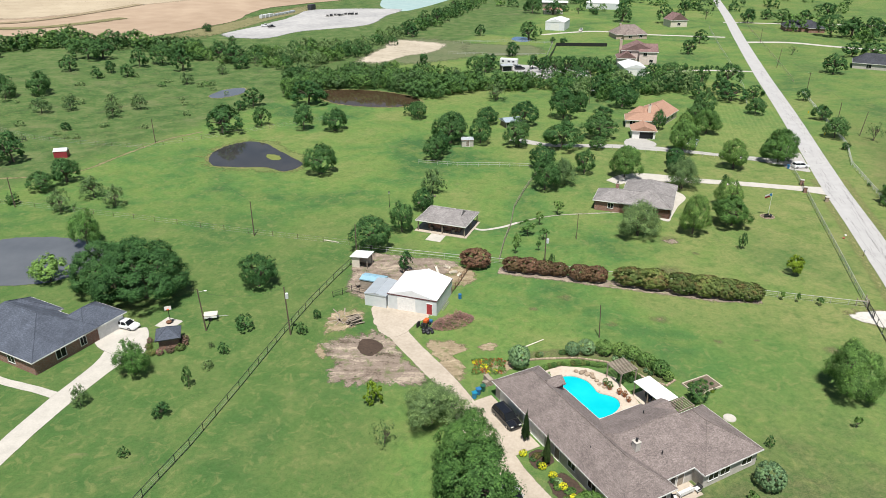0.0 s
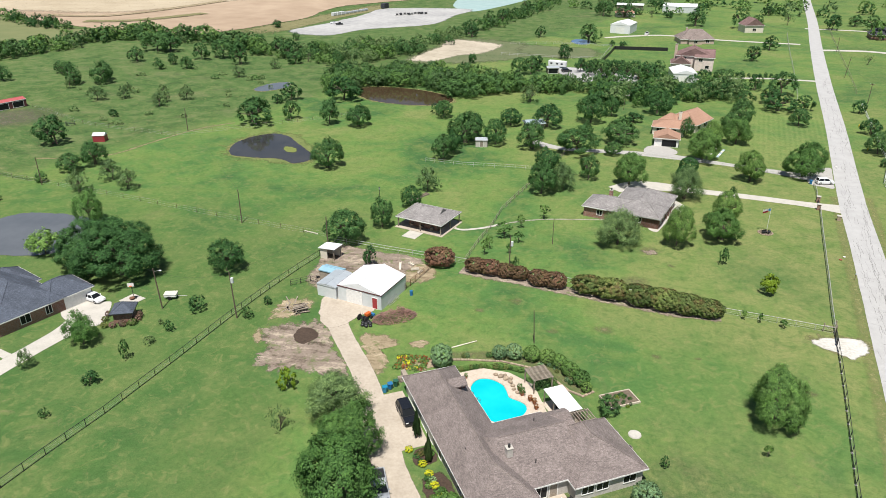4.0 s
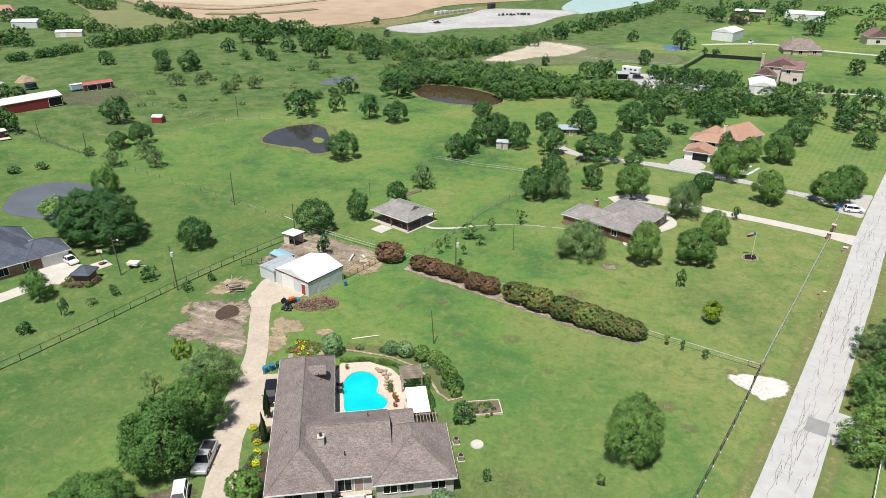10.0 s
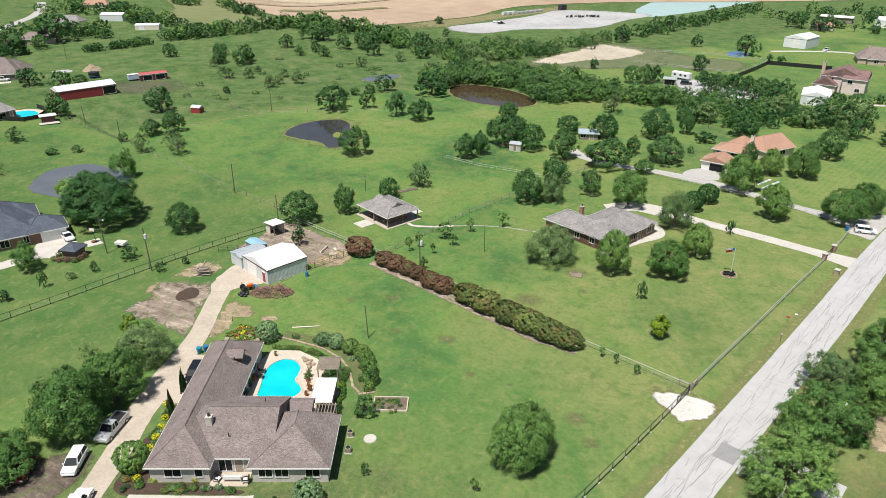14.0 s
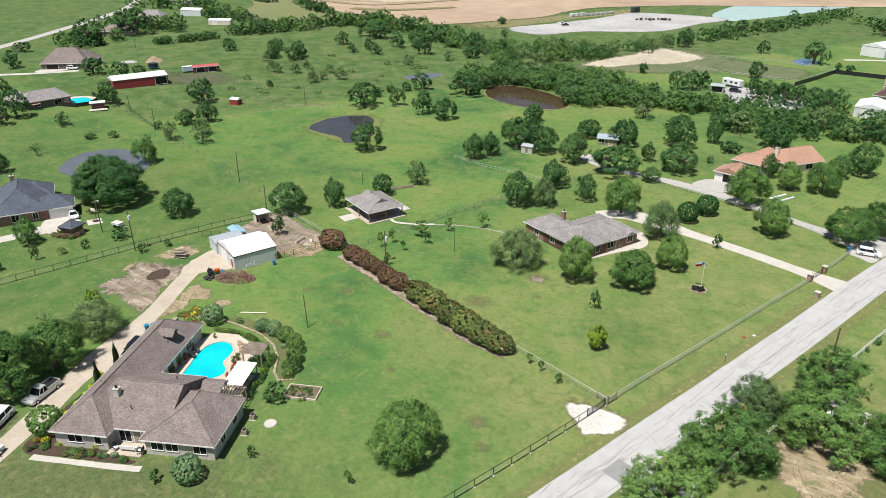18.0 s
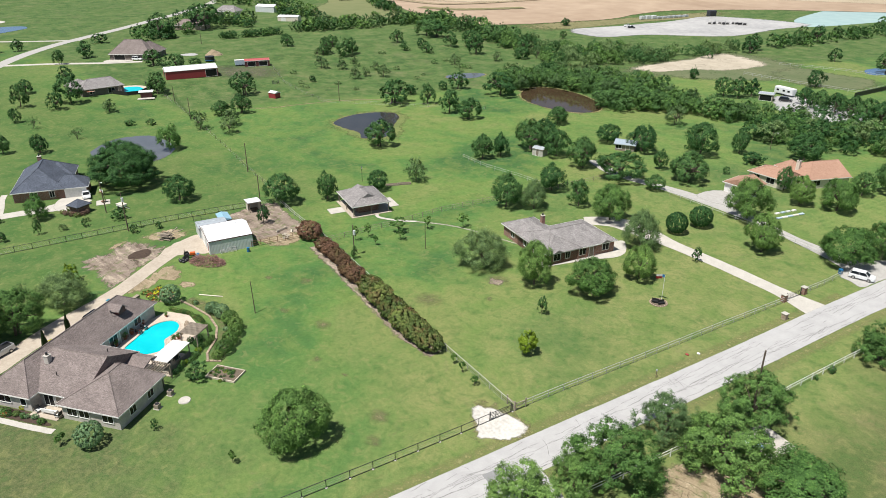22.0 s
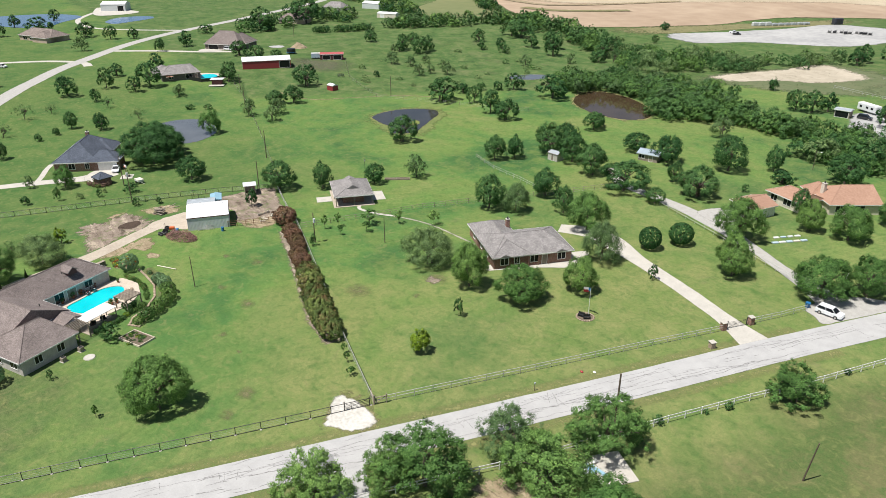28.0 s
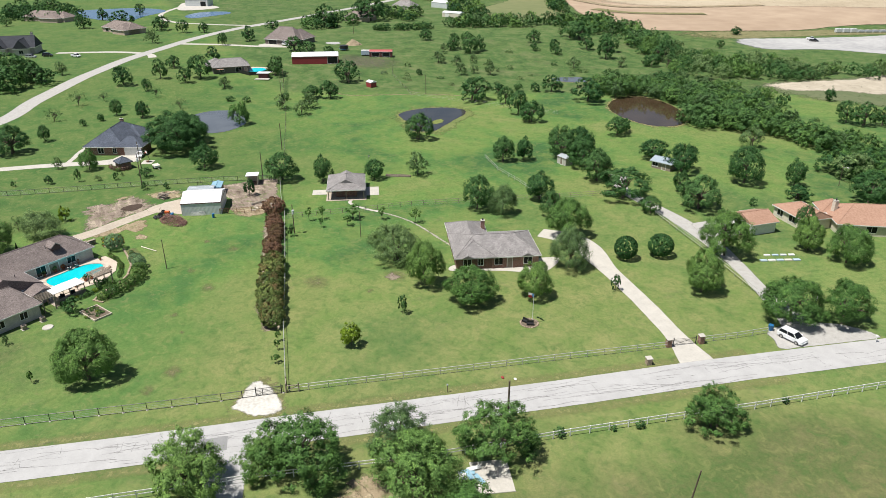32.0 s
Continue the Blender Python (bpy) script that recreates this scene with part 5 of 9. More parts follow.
tree("oakfar", -99.5, 342.8, 5.4, 9.5)
tree("bush", -140.6, 436.5, 3.3, 4.6)
tree("oakfar", -115.3, 397.2, 2.5, 4.4)
tree("near", 4.0, 61.8, 5.7, 9.4)
tree("near", 3.2, 69.2, 4.7, 8.2)
tree("oakfar", 145.0, 482.6, 6.5, 11.7)
tree("oakfar", 156.9, 487.9, 4.3, 7.6)
tree("oakfar", 179.5, 549.5, 3.6, 6.5)
tree("bare", 178.3, 500.2, 4.2, 8.6)
tree("oakfar", 141.4, 400.1, 4.8, 7.3)
tree("oakfar", 124.2, 367.0, 3.9, 7.2)
tree("oakfar", 117.4, 292.7, 5.9, 8.9)
tree("oakfar", 109.3, 266.4, 6.1, 6.3)
tree("oakfar", 118.4, 268.6, 3.7, 5.6)
tree("oak", 110.3, 246.1, 3.5, 5.9)
tree("oakfar", 200.0, 483.5, 5.5, 9.1)
tree("oakfar", 220.0, 501.2, 5.2, 7.1)
tree("oakfar", 222.2, 482.6, 5.9, 9.2)
tree("oakfar", 240.1, 489.7, 5.6, 7.4)
tree("oakfar", 225.3, 424.7, 8.5, 12.6)
tree("oakfar", 236.9, 424.0, 6.5, 11.2)
tree("oakfar", 242.7, 412.5, 7.2, 12.0)
tree("oakfar", 267.9, 515.5, 6.3, 9.3)
tree("bare", 176.2, 364.6, 2.4, 5.4)
tree("oakfar", 173.5, 317.9, 5.8, 8.6)
tree("oakfar", 202.9, 358.3, 5.6, 7.2)
tree("oakfar", 214.9, 358.5, 6.3, 7.1)
tree("oakfar", 136.9, 266.9, 2.6, 4.7)
tree("oak", 129.8, 238.7, 3.3, 5.1)
tree("oak", 123.8, 217.0, 4.3, 6.7)
tree("bare", 134.2, 213.7, 3.0, 6.4)
tree("bush", 120.6, 204.2, 1.4, 2.7)
tree("oakfar", -18.0, 424.0, 4.6, 7.0)
tree("oakfar", 62.9, 547.7, 4.2, 6.6)
tree("oakfar", 78.4, 525.3, 8.0, 8.2)
tree("bush", 66.0, 398.3, 2.3, 3.7)
tree("oakfar", -20.5, 434.4, 5.3, 8.5)
tree("oakfar", -12.0, 482.0, 5.0, 8.2)
tree("oakfar", -3.4, 483.1, 5.5, 9.1)
tree("oakfar", -162.4, 263.2, 4.0, 7.8)
tree("yell", -75.1, 119.9, 3.8, 5.2)
tree("gbush", 20.6, 94.9, 1.25, 2.3)
tree("gbush", 22.9, 95.3, 1.4, 2.5)
tree("dbush", 25.7, 95.2, 1.45, 2.4)
tree("dbush", 28.2, 94.8, 1.35, 2.2)
tree("dbush", 30.0, 93.7, 1.3, 2.2)
tree("dbush", 31.6, 91.7, 1.35, 2.3)
tree("dbush", 33.2, 89.6, 1.4, 2.4)
tree("dbush", 33.9, 88.0, 0.9, 1.6)
tree("gbush", 11.8, 91.7, 1.8, 3.7)
tree("small", 36.8, 83.1, 1.7, 3.1)
tree("small", 43.1, 73.2, 0.6, 1.8)
tree("sap", 56.5, 76.9, 0.6, 2.2)
tree("sap", 61.8, 112.6, 0.5, 2.1)
tree("sap", 64.3, 111.8, 0.5, 2.1)
tree("sap", 67.8, 110.7, 0.7, 1.7)
tree("small", 21.7, 126.2, 0.8, 2.9)
tree("gbush", 39.9, 65.9, 1.85, 3.6)
tree("sap", 36.9, 63.2, 0.8, 1.9)
tree("small", -41.4, 71.4, 0.8, 1.4)
tree("small", -39.4, 79.4, 1.2, 2.4)
tree("small", -35.1, 95.3, 0.9, 2.0)
tree("limeb", -10.0, 82.8, 1.6, 3.5)
tree("bare", -7.8, 73.5, 1.7, 4.1)
tree("bush", -22.0, 106.2, 0.8, 1.7)
tree("small", -23.7, 101.3, 1.1, 2.0)

tree("oak", 38.3, 182.4, 2.8, 7.0)
tree("oak", 86.0, 236.9, 3.1, 6.1)
tree("oak", -98.9, 175.4, 3.8, 6.8)

tree("big", -54.5, 113.5, 8.8, 11.2)
tree("big", -62.8, 117.6, 7.2, 9.4)


for k, x in enumerate((41, 47, 53, 59, 64, 69)):
    tree("oakfar", x, 336.6 - 0.2 * x + 0.6 * (k % 2), 3.1 + 0.3 * (k % 3), 6.2)


def in_poly(x, y, poly):
    c, j = False, len(poly) - 1
    for i in range(len(poly)):
        (xi, yi), (xj, yj) = poly[i], poly[j]
        if (yi > y) != (yj > y) and x < (xj - xi) * (y - yi) / (yj - yi) + xi:
            c = not c
        j = i
    return c


def woodland(name, poly, count, r, h, label, seed, pale=0.2, keep=()):
    """A wood too dense to count: one mesh of many crowns."""
    rng = random.Random(seed)
    x0, x1 = min(p[0] for p in poly), max(p[0] for p in poly)
    y0, y1 = min(p[1] for p in poly), max(p[1] for p in poly)
    dense = y0 < 345 and x0 > -130
    shapes = [crown(200 + k, 12, *((92, 16, 0.062) if dense else (48, 14, 0.092)), 0.47, 0.45, (0.28, 0.46), (0.10, 0.17), 0.04, 0.0, 0.2)[0] for k in range(4)]
    for tint, frac in (("leaf", (1 - pale) * 0.62), ("leaf_near", (1 - pale) * 0.38), ("leaf_light", pale)):
        out, spots = [], []
        for _ in range(count * 40):
            if len(out) >= count * frac:
                break
            x, y = rng.uniform(x0, x1), rng.uniform(y0, y1)
            rr = rng.uniform(*r)
            if not in_poly(x, y, poly) or any((x - a) ** 2 + (y - b) ** 2 < (0.5 * (rr + c)) ** 2 for a, b, c in spots):
                continue
            spots.append((x, y, rr))
            q = shapes[rng.randrange(4)]
            a = rng.uniform(0, 6.3)
            rr *= rng.uniform(0.8, 1.25)
            hh = rng.uniform(*h) * (0.55 + 0.45 * rr / r[1])
            m = np.array([[math.cos(a) * rr, -math.sin(a) * rr, 0], [math.sin(a) * rr, math.cos(a) * rr, 0], [0, 0, hh]])
            out.append(q @ m.T + np.array([x, y, gz(x)]))
        if out:
            ob = new(name + {"leaf": "", "leaf_near": "_green", "leaf_light": "_pale"}[tint], leaf_mesh(name, np.concatenate(out), M[tint]))
            tagged(ob, label.replace("dark", {"leaf": "dark", "leaf_near": "mid-green", "leaf_light": "pale"}[tint]), "trees", "", "stuff")


woodland("creek_woods", [(-58, 268), (-50, 276), (-47, 287), (-32, 288), (-15, 281), (-5, 266), (4, 278), (18, 284), (44, 284), (60, 286), (58, 291), (40, 291), (20, 292), (0, 297), (-20, 303), (-48, 303), (-62, 288)], 134, (3.2, 5.6), (5.5, 8.6), "dense dark creek-side woodland", 3, 0.12)
woodland("orange_house_woods", [(44, 272), (50, 266), (58, 264), (66, 268), (76, 274), (86, 277), (97, 276), (101, 290), (97, 304), (84, 303), (66, 298), (42, 297)], 58, (3, 5.2), (5, 8), "dark trees behind a house", 8, 0.25)
woodland("quarry_woods", [(-98, 336), (-76, 326), (-62, 330), (-50, 348), (-36, 370), (-26, 398), (-20, 424), (-26, 440), (-42, 405), (-60, 390), (-84, 372), (-118, 366), (-124, 352)], 85, (3, 5), (4.5, 8), "dark scrubby woodland strip", 12, 0.3)
woodland("west_windbreak", [(-236, 288), (-226, 300), (-213, 330), (-203, 366), (-180, 350), (-164, 362), (-124, 350), (-112, 362), (-132, 372), (-178, 384), (-210, 392), (-224, 352), (-238, 312)], 90, (3.5, 6), (5.5, 9), "dark windbreak of trees", 15, 0.08)
woodland("hedgerow", [(-243, 246), (-236, 250), (-228, 284), (-235, 288)], 26, (2.2, 3.2), (3.4, 4.6), "dark clipped-looking hedgerow", 17, 0.0)
woodland("scrub_woods", [(-75, 305), (-60, 300), (-30, 306), (-8, 304), (-2, 311), (-10, 322), (-30, 330), (-60, 322)], 26, (2.5, 4.5), (3.5, 6), "dark scrub behind the woods", 19, 0.35)
woodland("lake_side_trees", [(-16, 440), (-4, 455), (10, 500), (22, 545), (40, 620), (32, 625), (8, 560), (-8, 490), (-22, 452)], 40, (3, 5), (5, 8), "dark line of trees by a lake", 21, 0.1)
woodland("west_house_woods", [(-290, 225), (-262, 214), (-250, 232), (-262, 252), (-284, 262), (-300, 245)], 16, (3.5, 5.5), (5, 8), "dark trees round far houses", 23, 0.1)
woodland("far_west_woods", [(-338, 272), (-300, 262), (-270, 284), (-262, 300), (-286, 306), (-304, 292), (-322, 290)], 26, (3.5, 5.6), (5, 8.5), "dark trees among far houses", 25, 0.1)
woodland("tan_house_woods", [(-420, 352), (-380, 335), (-345, 345), (-318, 350), (-330, 372), (-376, 384), (-420, 384)], 24, (4, 6), (5, 8.5), "dark trees round a far house", 47, 0.15)
woodland("far_west_trees", [(-440, 60), (-380, 52), (-352, 70), (-370, 96), (-400, 104), (-440, 100)], 26, (4, 6), (6, 9), "dark trees round far ponds", 27, 0.1)
woodland("lane_trees", [(-196, 44), (-162, 56), (-148, 68), (-158, 80), (-176, 84), (-200, 70)], 20, (4, 6), (6, 9), "dark trees by a lane", 29, 0.1)
woodland("north_east_woods", [(215, 400), (260, 380), (300, 400), (290, 440), (240, 460), (200, 470)], 15, (5, 7), (7, 11), "dark trees round far houses", 31, 0.1)
woodland("meadow_row", [(-330, 432), (-296, 410), (-250, 392), (-244, 399), (-292, 420), (-326, 442)], 18, (3.5, 5.5), (5, 8), "dark row of trees along a meadow", 41, 0.1)
woodland("meadow_corner", [(-410, 455), (-350, 418), (-330, 424), (-345, 440), (-400, 470)], 14, (4, 6.5), (6, 9), "dark trees at a meadow's corner", 43, 0.1)
woodland("shed_woods", [(-316, 338), (-296, 330), (-284, 328), (-272, 334), (-268, 344), (-290, 352), (-312, 350)], 16, (3.5, 5.2), (5, 8), "dark trees behind a long shed", 45, 0.05)
woodland("pasture_scrub", [(-150, 215), (-105, 205), (-85, 245), (-75, 300), (-110, 320), (-150, 300), (-165, 250)], 26, (1.0, 2.0), (1.3, 2.3), "scattered pale weedy bushes", 35, 0.95)
woodland("far_rows", [(30, 560), (120, 540), (230, 545), (330, 520), (380, 600), (200, 640), (60, 640)], 40, (4, 7), (6, 10), "far dark trees", 37, 0.1)

for x, y, r, h in ((44.5, 321.5, 3.6, 6.6), (49.6, 318.8, 4.0, 7.4), (55.0, 317.4, 4.2, 7.6), (60.2, 316.8, 4.0, 7.2), (65.4, 316.4, 4.3, 7.6), (70.6, 315.0, 4.0, 7.0), (14.2, 319.5, 4.2, 7.4), (19.2, 321.0, 4.4, 8.0), (22.2, 326.5, 3.8, 7.0)):
    tree("oakfar", x, y, r, h)

for k in range(8):
    tree("bush", 108.3 + 2.4 * k, 325.4 + 0.24 * k, 1.0, 2.4 if k == 5 else 1.9)


# ---- buildings ----
def hip_roof(bm, u0, v0, u1, v1, axis, eave, ridge, hip0, hip1, thick=0.16):
    """A roof over a rectangle: its ridge runs along axis, hip0 and hip1 are how far the ridge stops short of each end (0: a gable)."""
    def P(a, b, z):
        return bm.verts.new((a, b, z) if axis == "u" else (b, a, z))
    if axis == "u":
        a0, a1, b0, b1 = u0, u1, v0, v1
    else:
        a0, a1, b0, b1 = v0, v1, u0, u1
    c = (b0 + b1) / 2
    lo = [P(a0, b0, eave - thick), P(a1, b0, eave - thick), P(a1, b1, eave - thick), P(a0, b1, eave - thick)]
    hi = [P(a0, b0, eave), P(a1, b0, eave), P(a1, b1, eave), P(a0, b1, eave)]
    r0, r1 = P(a0 + hip0, c, ridge), P(a1 - hip1, c, ridge)
    bm.faces.new(lo)
    for i in range(4):
        bm.faces.new((lo[i], lo[(i + 1) % 4], hi[(i + 1) % 4], hi[i]))
    for f in ((hi[0], hi[1], r1, r0), (hi[2], hi[3], r0, r1), (hi[1], hi[2], r1), (hi[3], hi[0], r0)):
        bm.faces.new(f)
    bmesh.ops.recalc_face_normals(bm, faces=bm.faces[:])
    return bm


def ridge_cap(bm, u0, v0, u1, v1, axis, eave, ridge, hip0, hip1):
    """Cap shingles along the ridge and the hips."""
    a0, a1, b0, b1 = (u0, u1, v0, v1) if axis == "u" else (v0, v1, u0, u1)
    c = (b0 + b1) / 2
    sw = (lambda a, b, z: (a, b, z)) if axis == "u" else (lambda a, b, z: (b, a, z))
    r0, r1 = sw(a0 + hip0, c, ridge), sw(a1 - hip1, c, ridge)
    rod(bm, r0, r1, 0.1, None, 6)
    if hip0:
        rod(bm, r0, sw(a0, b0, eave), 0.08, None, 6), rod(bm, r0, sw(a0, b1, eave), 0.08, None, 6)
    if hip1:
        rod(bm, r1, sw(a1, b0, eave), 0.08, None, 6), rod(bm, r1, sw(a1, b1, eave), 0.08, None, 6)
    return bm


def fascia(bm, u0, v0, u1, v1, z, t=0.03, h=0.2):
    for a in ((u0 - t, v0 - t, u1 + t, v0), (u0 - t, v1, u1 + t, v1 + t), (u0 - t, v0, u0, v1), (u1, v0, u1 + t, v1)):
        box(bm, a[0], a[1], z - h + 0.02, a[2], a[3], z + 0.02)
    return bm


def opening(parent, name, u, v, face, w, z0, h, frame_mat, fill, label="", bars=1):
    """A window or door set on a wall that faces -v, +v, -u or +u, with its frame, sill and panes."""
    turn = {"-v": 0, "+u": 90, "+v": 180, "-u": 270}[face]
    bm = bmesh.new()
    f = 0.09
    box(bm, -w / 2 - f, -0.07, z0 - f, -w / 2, 0.02, z0 + h + f)
    box(bm, w / 2, -0.07, z0 - f, w / 2 + f, 0.02, z0 + h + f)
    box(bm, -w / 2, -0.07, z0 + h, w / 2, 0.02, z0 + h + f)
    box(bm, -w / 2, -0.10, z0 - f, w / 2, 0.02, z0)
    for k in range(bars):
        x = -w / 2 + w * (k + 1) / (bars + 1)
        box(bm, x - 0.03, -0.06, z0, x + 0.03, 0.02, z0 + h)
    o = part(name, bm, frame_mat, parent, label)
    o.matrix_local = pose(u, v, 0, 0, 0, turn)
    bm = bmesh.new()
    box(bm, -w / 2, -0.035, z0, w / 2, 0.015, z0 + h)
    part("pane" if name == "window" else "leaf", bm, fill, o)
    return o


def house(name, x, y, turn, wings, walls, roofing, label, eave=2.6, trim="white", openings=(), chimneys=(), group="", inset=0.45, category="house"):
    h = place(name, x, y, turn, label, category, group)
    for (u0, v0, u1, v1, axis, ridge, hip0, hip1, *low) in wings:
        ev = low[0] if low else eave
        bm = box(bmesh.new(), u0 + inset, v0 + inset, -0.05, u1 - inset, v1 - inset, ev - 0.15)
        part("wall", bm, M[walls], h)
        if not hip0 or not hip1:
            for end, flag in ((0, hip0), (1, hip1)):
                if flag:
                    continue
                a0, a1, b0, b1 = (u0, u1, v0, v1) if axis == "u" else (v0, v1, u0, u1)
                a = a1 - inset if end else a0 + inset
                c, k = (b0 + b1) / 2, (ridge - ev) / ((b1 - b0) / 2)
                top = ridge - 0.2
                half = (b1 - b0) / 2 - inset
                bm = bmesh.new()
                pts = [(c - half, ev - 0.15), (c + half, ev - 0.15), (c, top)]
                lo = a - 0.12 if end else a
                rows = []
                for s in (lo, lo + 0.12):
                    rows.append([bm.verts.new((s, b, z) if axis == "u" else (b, s, z)) for b, z in pts])
                bm.faces.new(rows[0]), bm.faces.new(rows[1][::-1])
                for i in range(3):
                    bm.faces.new((rows[0][i], rows[0][(i + 1) % 3], rows[1][(i + 1) % 3], rows[1][i]))
                bmesh.ops.recalc_face_normals(bm, faces=bm.faces[:])
                part("gable", bm, M[walls], h)
        roof = part("roof", hip_roof(bmesh.new(), u0, v0, u1, v1, axis, ev, ridge, hip0, hip1), M[roofing], h)
        part("ridge_cap", ridge_cap(bmesh.new(), u0, v0, u1, v1, axis, ev, ridge, hip0, hip1), M[roofing], roof)
        part("fascia", fascia(bmesh.new(), u0, v0, u1, v1, ev), M[trim], roof, "pale painted fascia")
    for kind, u, v, face, w, z0, hh, *bars in openings:
        if kind == "window":
            opening(h, "window", u, v, face, w, z0, hh, M["white"], M["glass"], "", bars[0] if bars else 1)
        elif kind == "garage":
            o = opening(h, "garage_door", u, v, face, w, z0, hh, M["white"], M["white"], "white panelled garage door", 0)
            bm = bmesh.new()
            for k in range(4):
                box(bm, -w / 2 + 0.05, -0.05, hh * k / 4 + 0.04, w / 2 - 0.05, -0.03, hh * (k + 1) / 4 - 0.04)
            part("panel", bm, M["white"], o)
        else:
            opening(h, "door", u, v, face, w, z0, hh, M["white"], M["red" if kind == "red_door" else "wood"], "painted entrance door", 0)
    for cu, cv, cz, w, mm in chimneys:
        c = part("chimney", box(bmesh.new(), cu - w / 2, cv - w / 2, 2.4, cu + w / 2, cv + w / 2, cz), M[mm], h, "square chimney stack")
        part("chimney_cap", box(bmesh.new(), cu - w / 2 - 0.06, cv - w / 2 - 0.06, cz, cu + w / 2 + 0.06, cv + w / 2 + 0.06, cz + 0.08), M["slab"], c)
        part("flue", rod(bmesh.new(), (cu, cv, cz + 0.1), (cu, cv, cz + 0.5), 0.17, 0.17, 10), M["black"], c)
    return h


home = house("ranch_house", 20.4, 59.2, 27.8, [
    (-0.1, 0, 8.1, 28.4, "v", 5.6, 4.3, 4.3), (-0.05, 1.7, 15.2, 14.3, "u", 5.75, 6.0, 0), (12.5, 0, 22.7, 10.2, "v", 5.35, 5.1, 2.6)],
    "brick_pale", "shingle_brown", "long brown-shingled ranch house with pale brick walls",
    openings=[("window", 3.2, 0.45, "-v", 2.0, 0.9, 1.3), ("window", 6.4, 0.45, "-v", 0.9, 0.9, 1.3, 0), ("window", 14.6, 0.45, "-v", 1.6, 0.9, 1.3), ("window", 16.6, 0.45, "-v", 1.6, 0.9, 1.3),
              ("window", 20.4, 0.45, "-v", 1.7, 0.9, 1.3), ("window", 9.2, 2.15, "-v", 1.6, 0.3, 1.9), ("door", 10.9, 2.15, "-v", 1.0, 0.05, 2.05), ("window", 22.25, 3.2, "+u", 1.2, 0.9, 1.2),
              ("window", 22.25, 7.0, "+u", 1.2, 0.9, 1.2), ("window", 0.35, 6.0, "-u", 1.4, 0.9, 1.2), ("window", 0.35, 10.0, "-u", 1.4, 0.9, 1.2), ("door", 0.35, 13.0, "-u", 1.0, 0.05, 2.05),
              ("garage", 0.35, 18.2, "-u", 4.8, 0.03, 2.1), ("garage", 0.35, 24.2, "-u", 4.8, 0.03, 2.1), ("window", 7.65, 17.5, "+u", 1.8, 0.4, 1.8), ("door", 7.65, 20, "+u", 1.8, 0.05, 2.0),
              ("window", 7.65, 23.5, "+u", 1.6, 0.9, 1.2), ("window", 10.5, 13.85, "+v", 2.2, 0.4, 1.8), ("window", 13.4, 13.85, "+v", 1.4, 0.6, 1.5)],
    chimneys=[(6.6, 5.9, 5.75, 0.75, "brick_pale")])
bm = solid(bmesh.new(), [(10.25, 2.36), (12.7, 3.1), (13.9, 2.66), (13.9, 2.5), (12.7, 2.94), (10.25, 2.2)], 15.25, 18.6)
po = part("patio_roof", bm, M["shingle_brown"], home, "low shingled roof over the back door")
po.matrix_local = Matrix(((0, 1, 0, 0), (1, 0, 0, 0), (0, 0, 1, 0), (0, 0, 0, 1)))
bm = solid(bmesh.new(), [(10.4, 2.0), (13.6, 2.0), (13.6, 2.55), (12.7, 2.9), (10.4, 2.2)], 18.3, 18.4)
pg = part("patio_gable", bm, M["maroon"], home, "dark maroon gable wall")
pg.matrix_local = po.matrix_local
for u in (15.5, 18.3):
    part("porch_post", box(bmesh.new(), u - 0.08, 13.4, 0.12, u + 0.08, 13.56, 2.56), M["white"], home)
# the small dormer on the pool side and the maroon gable
bm = solid(bmesh.new(), [(-0.8, 4.2), (0.8, 4.2), (0.8, 4.9), (0, 5.5), (-0.8, 4.9)], 0, 2.2)
dm = part("dormer", bm, M["maroon"], home, "small dark red roof dormer")
dm.matrix_local = pose(4.6, 21.6, -0.1, 0, 0, -90)
bm = solid(bmesh.new(), [(-1.1, 4.72), (0, 5.52), (1.1, 4.72), (1.1, 4.86), (0, 5.68), (-1.1, 4.86)], -0.2, 2.45)
dr = part("dormer_roof", bm, M["shingle_brown"], dm)
bm = bmesh.new()
a = [bm.verts.new(p) for p in ((15.19, 3.6, 3.0), (15.19, 13.4, 2.62), (15.19, 8.0, 5.55))]
b2 = [bm.verts.new((p.co.x - 0.14, p.co.y, p.co.z)) for p in a]
bm.faces.new(a), bm.faces.new(b2[::-1])
for i in range(3):
    bm.faces.new((a[i], b2[i], b2[(i + 1) % 3], a[(i + 1) % 3]))
bmesh.ops.recalc_face_normals(bm, faces=bm.faces[:])
part("end_gable", bm, M["maroon"], home, "dark maroon gable wall")
for (u, v, z) in ((12.5, 11.0, 4.4), (17.6, 7.2, 4.2), (6.0, 20, 4.9), (2.2, 9, 4.1), (9.4, 4.2, 4.2)):
    part("vent_pipe", rod(bmesh.new(), (u, v, z - 0.2), (u, v, z + 0.35), 0.07), M["black"], home)

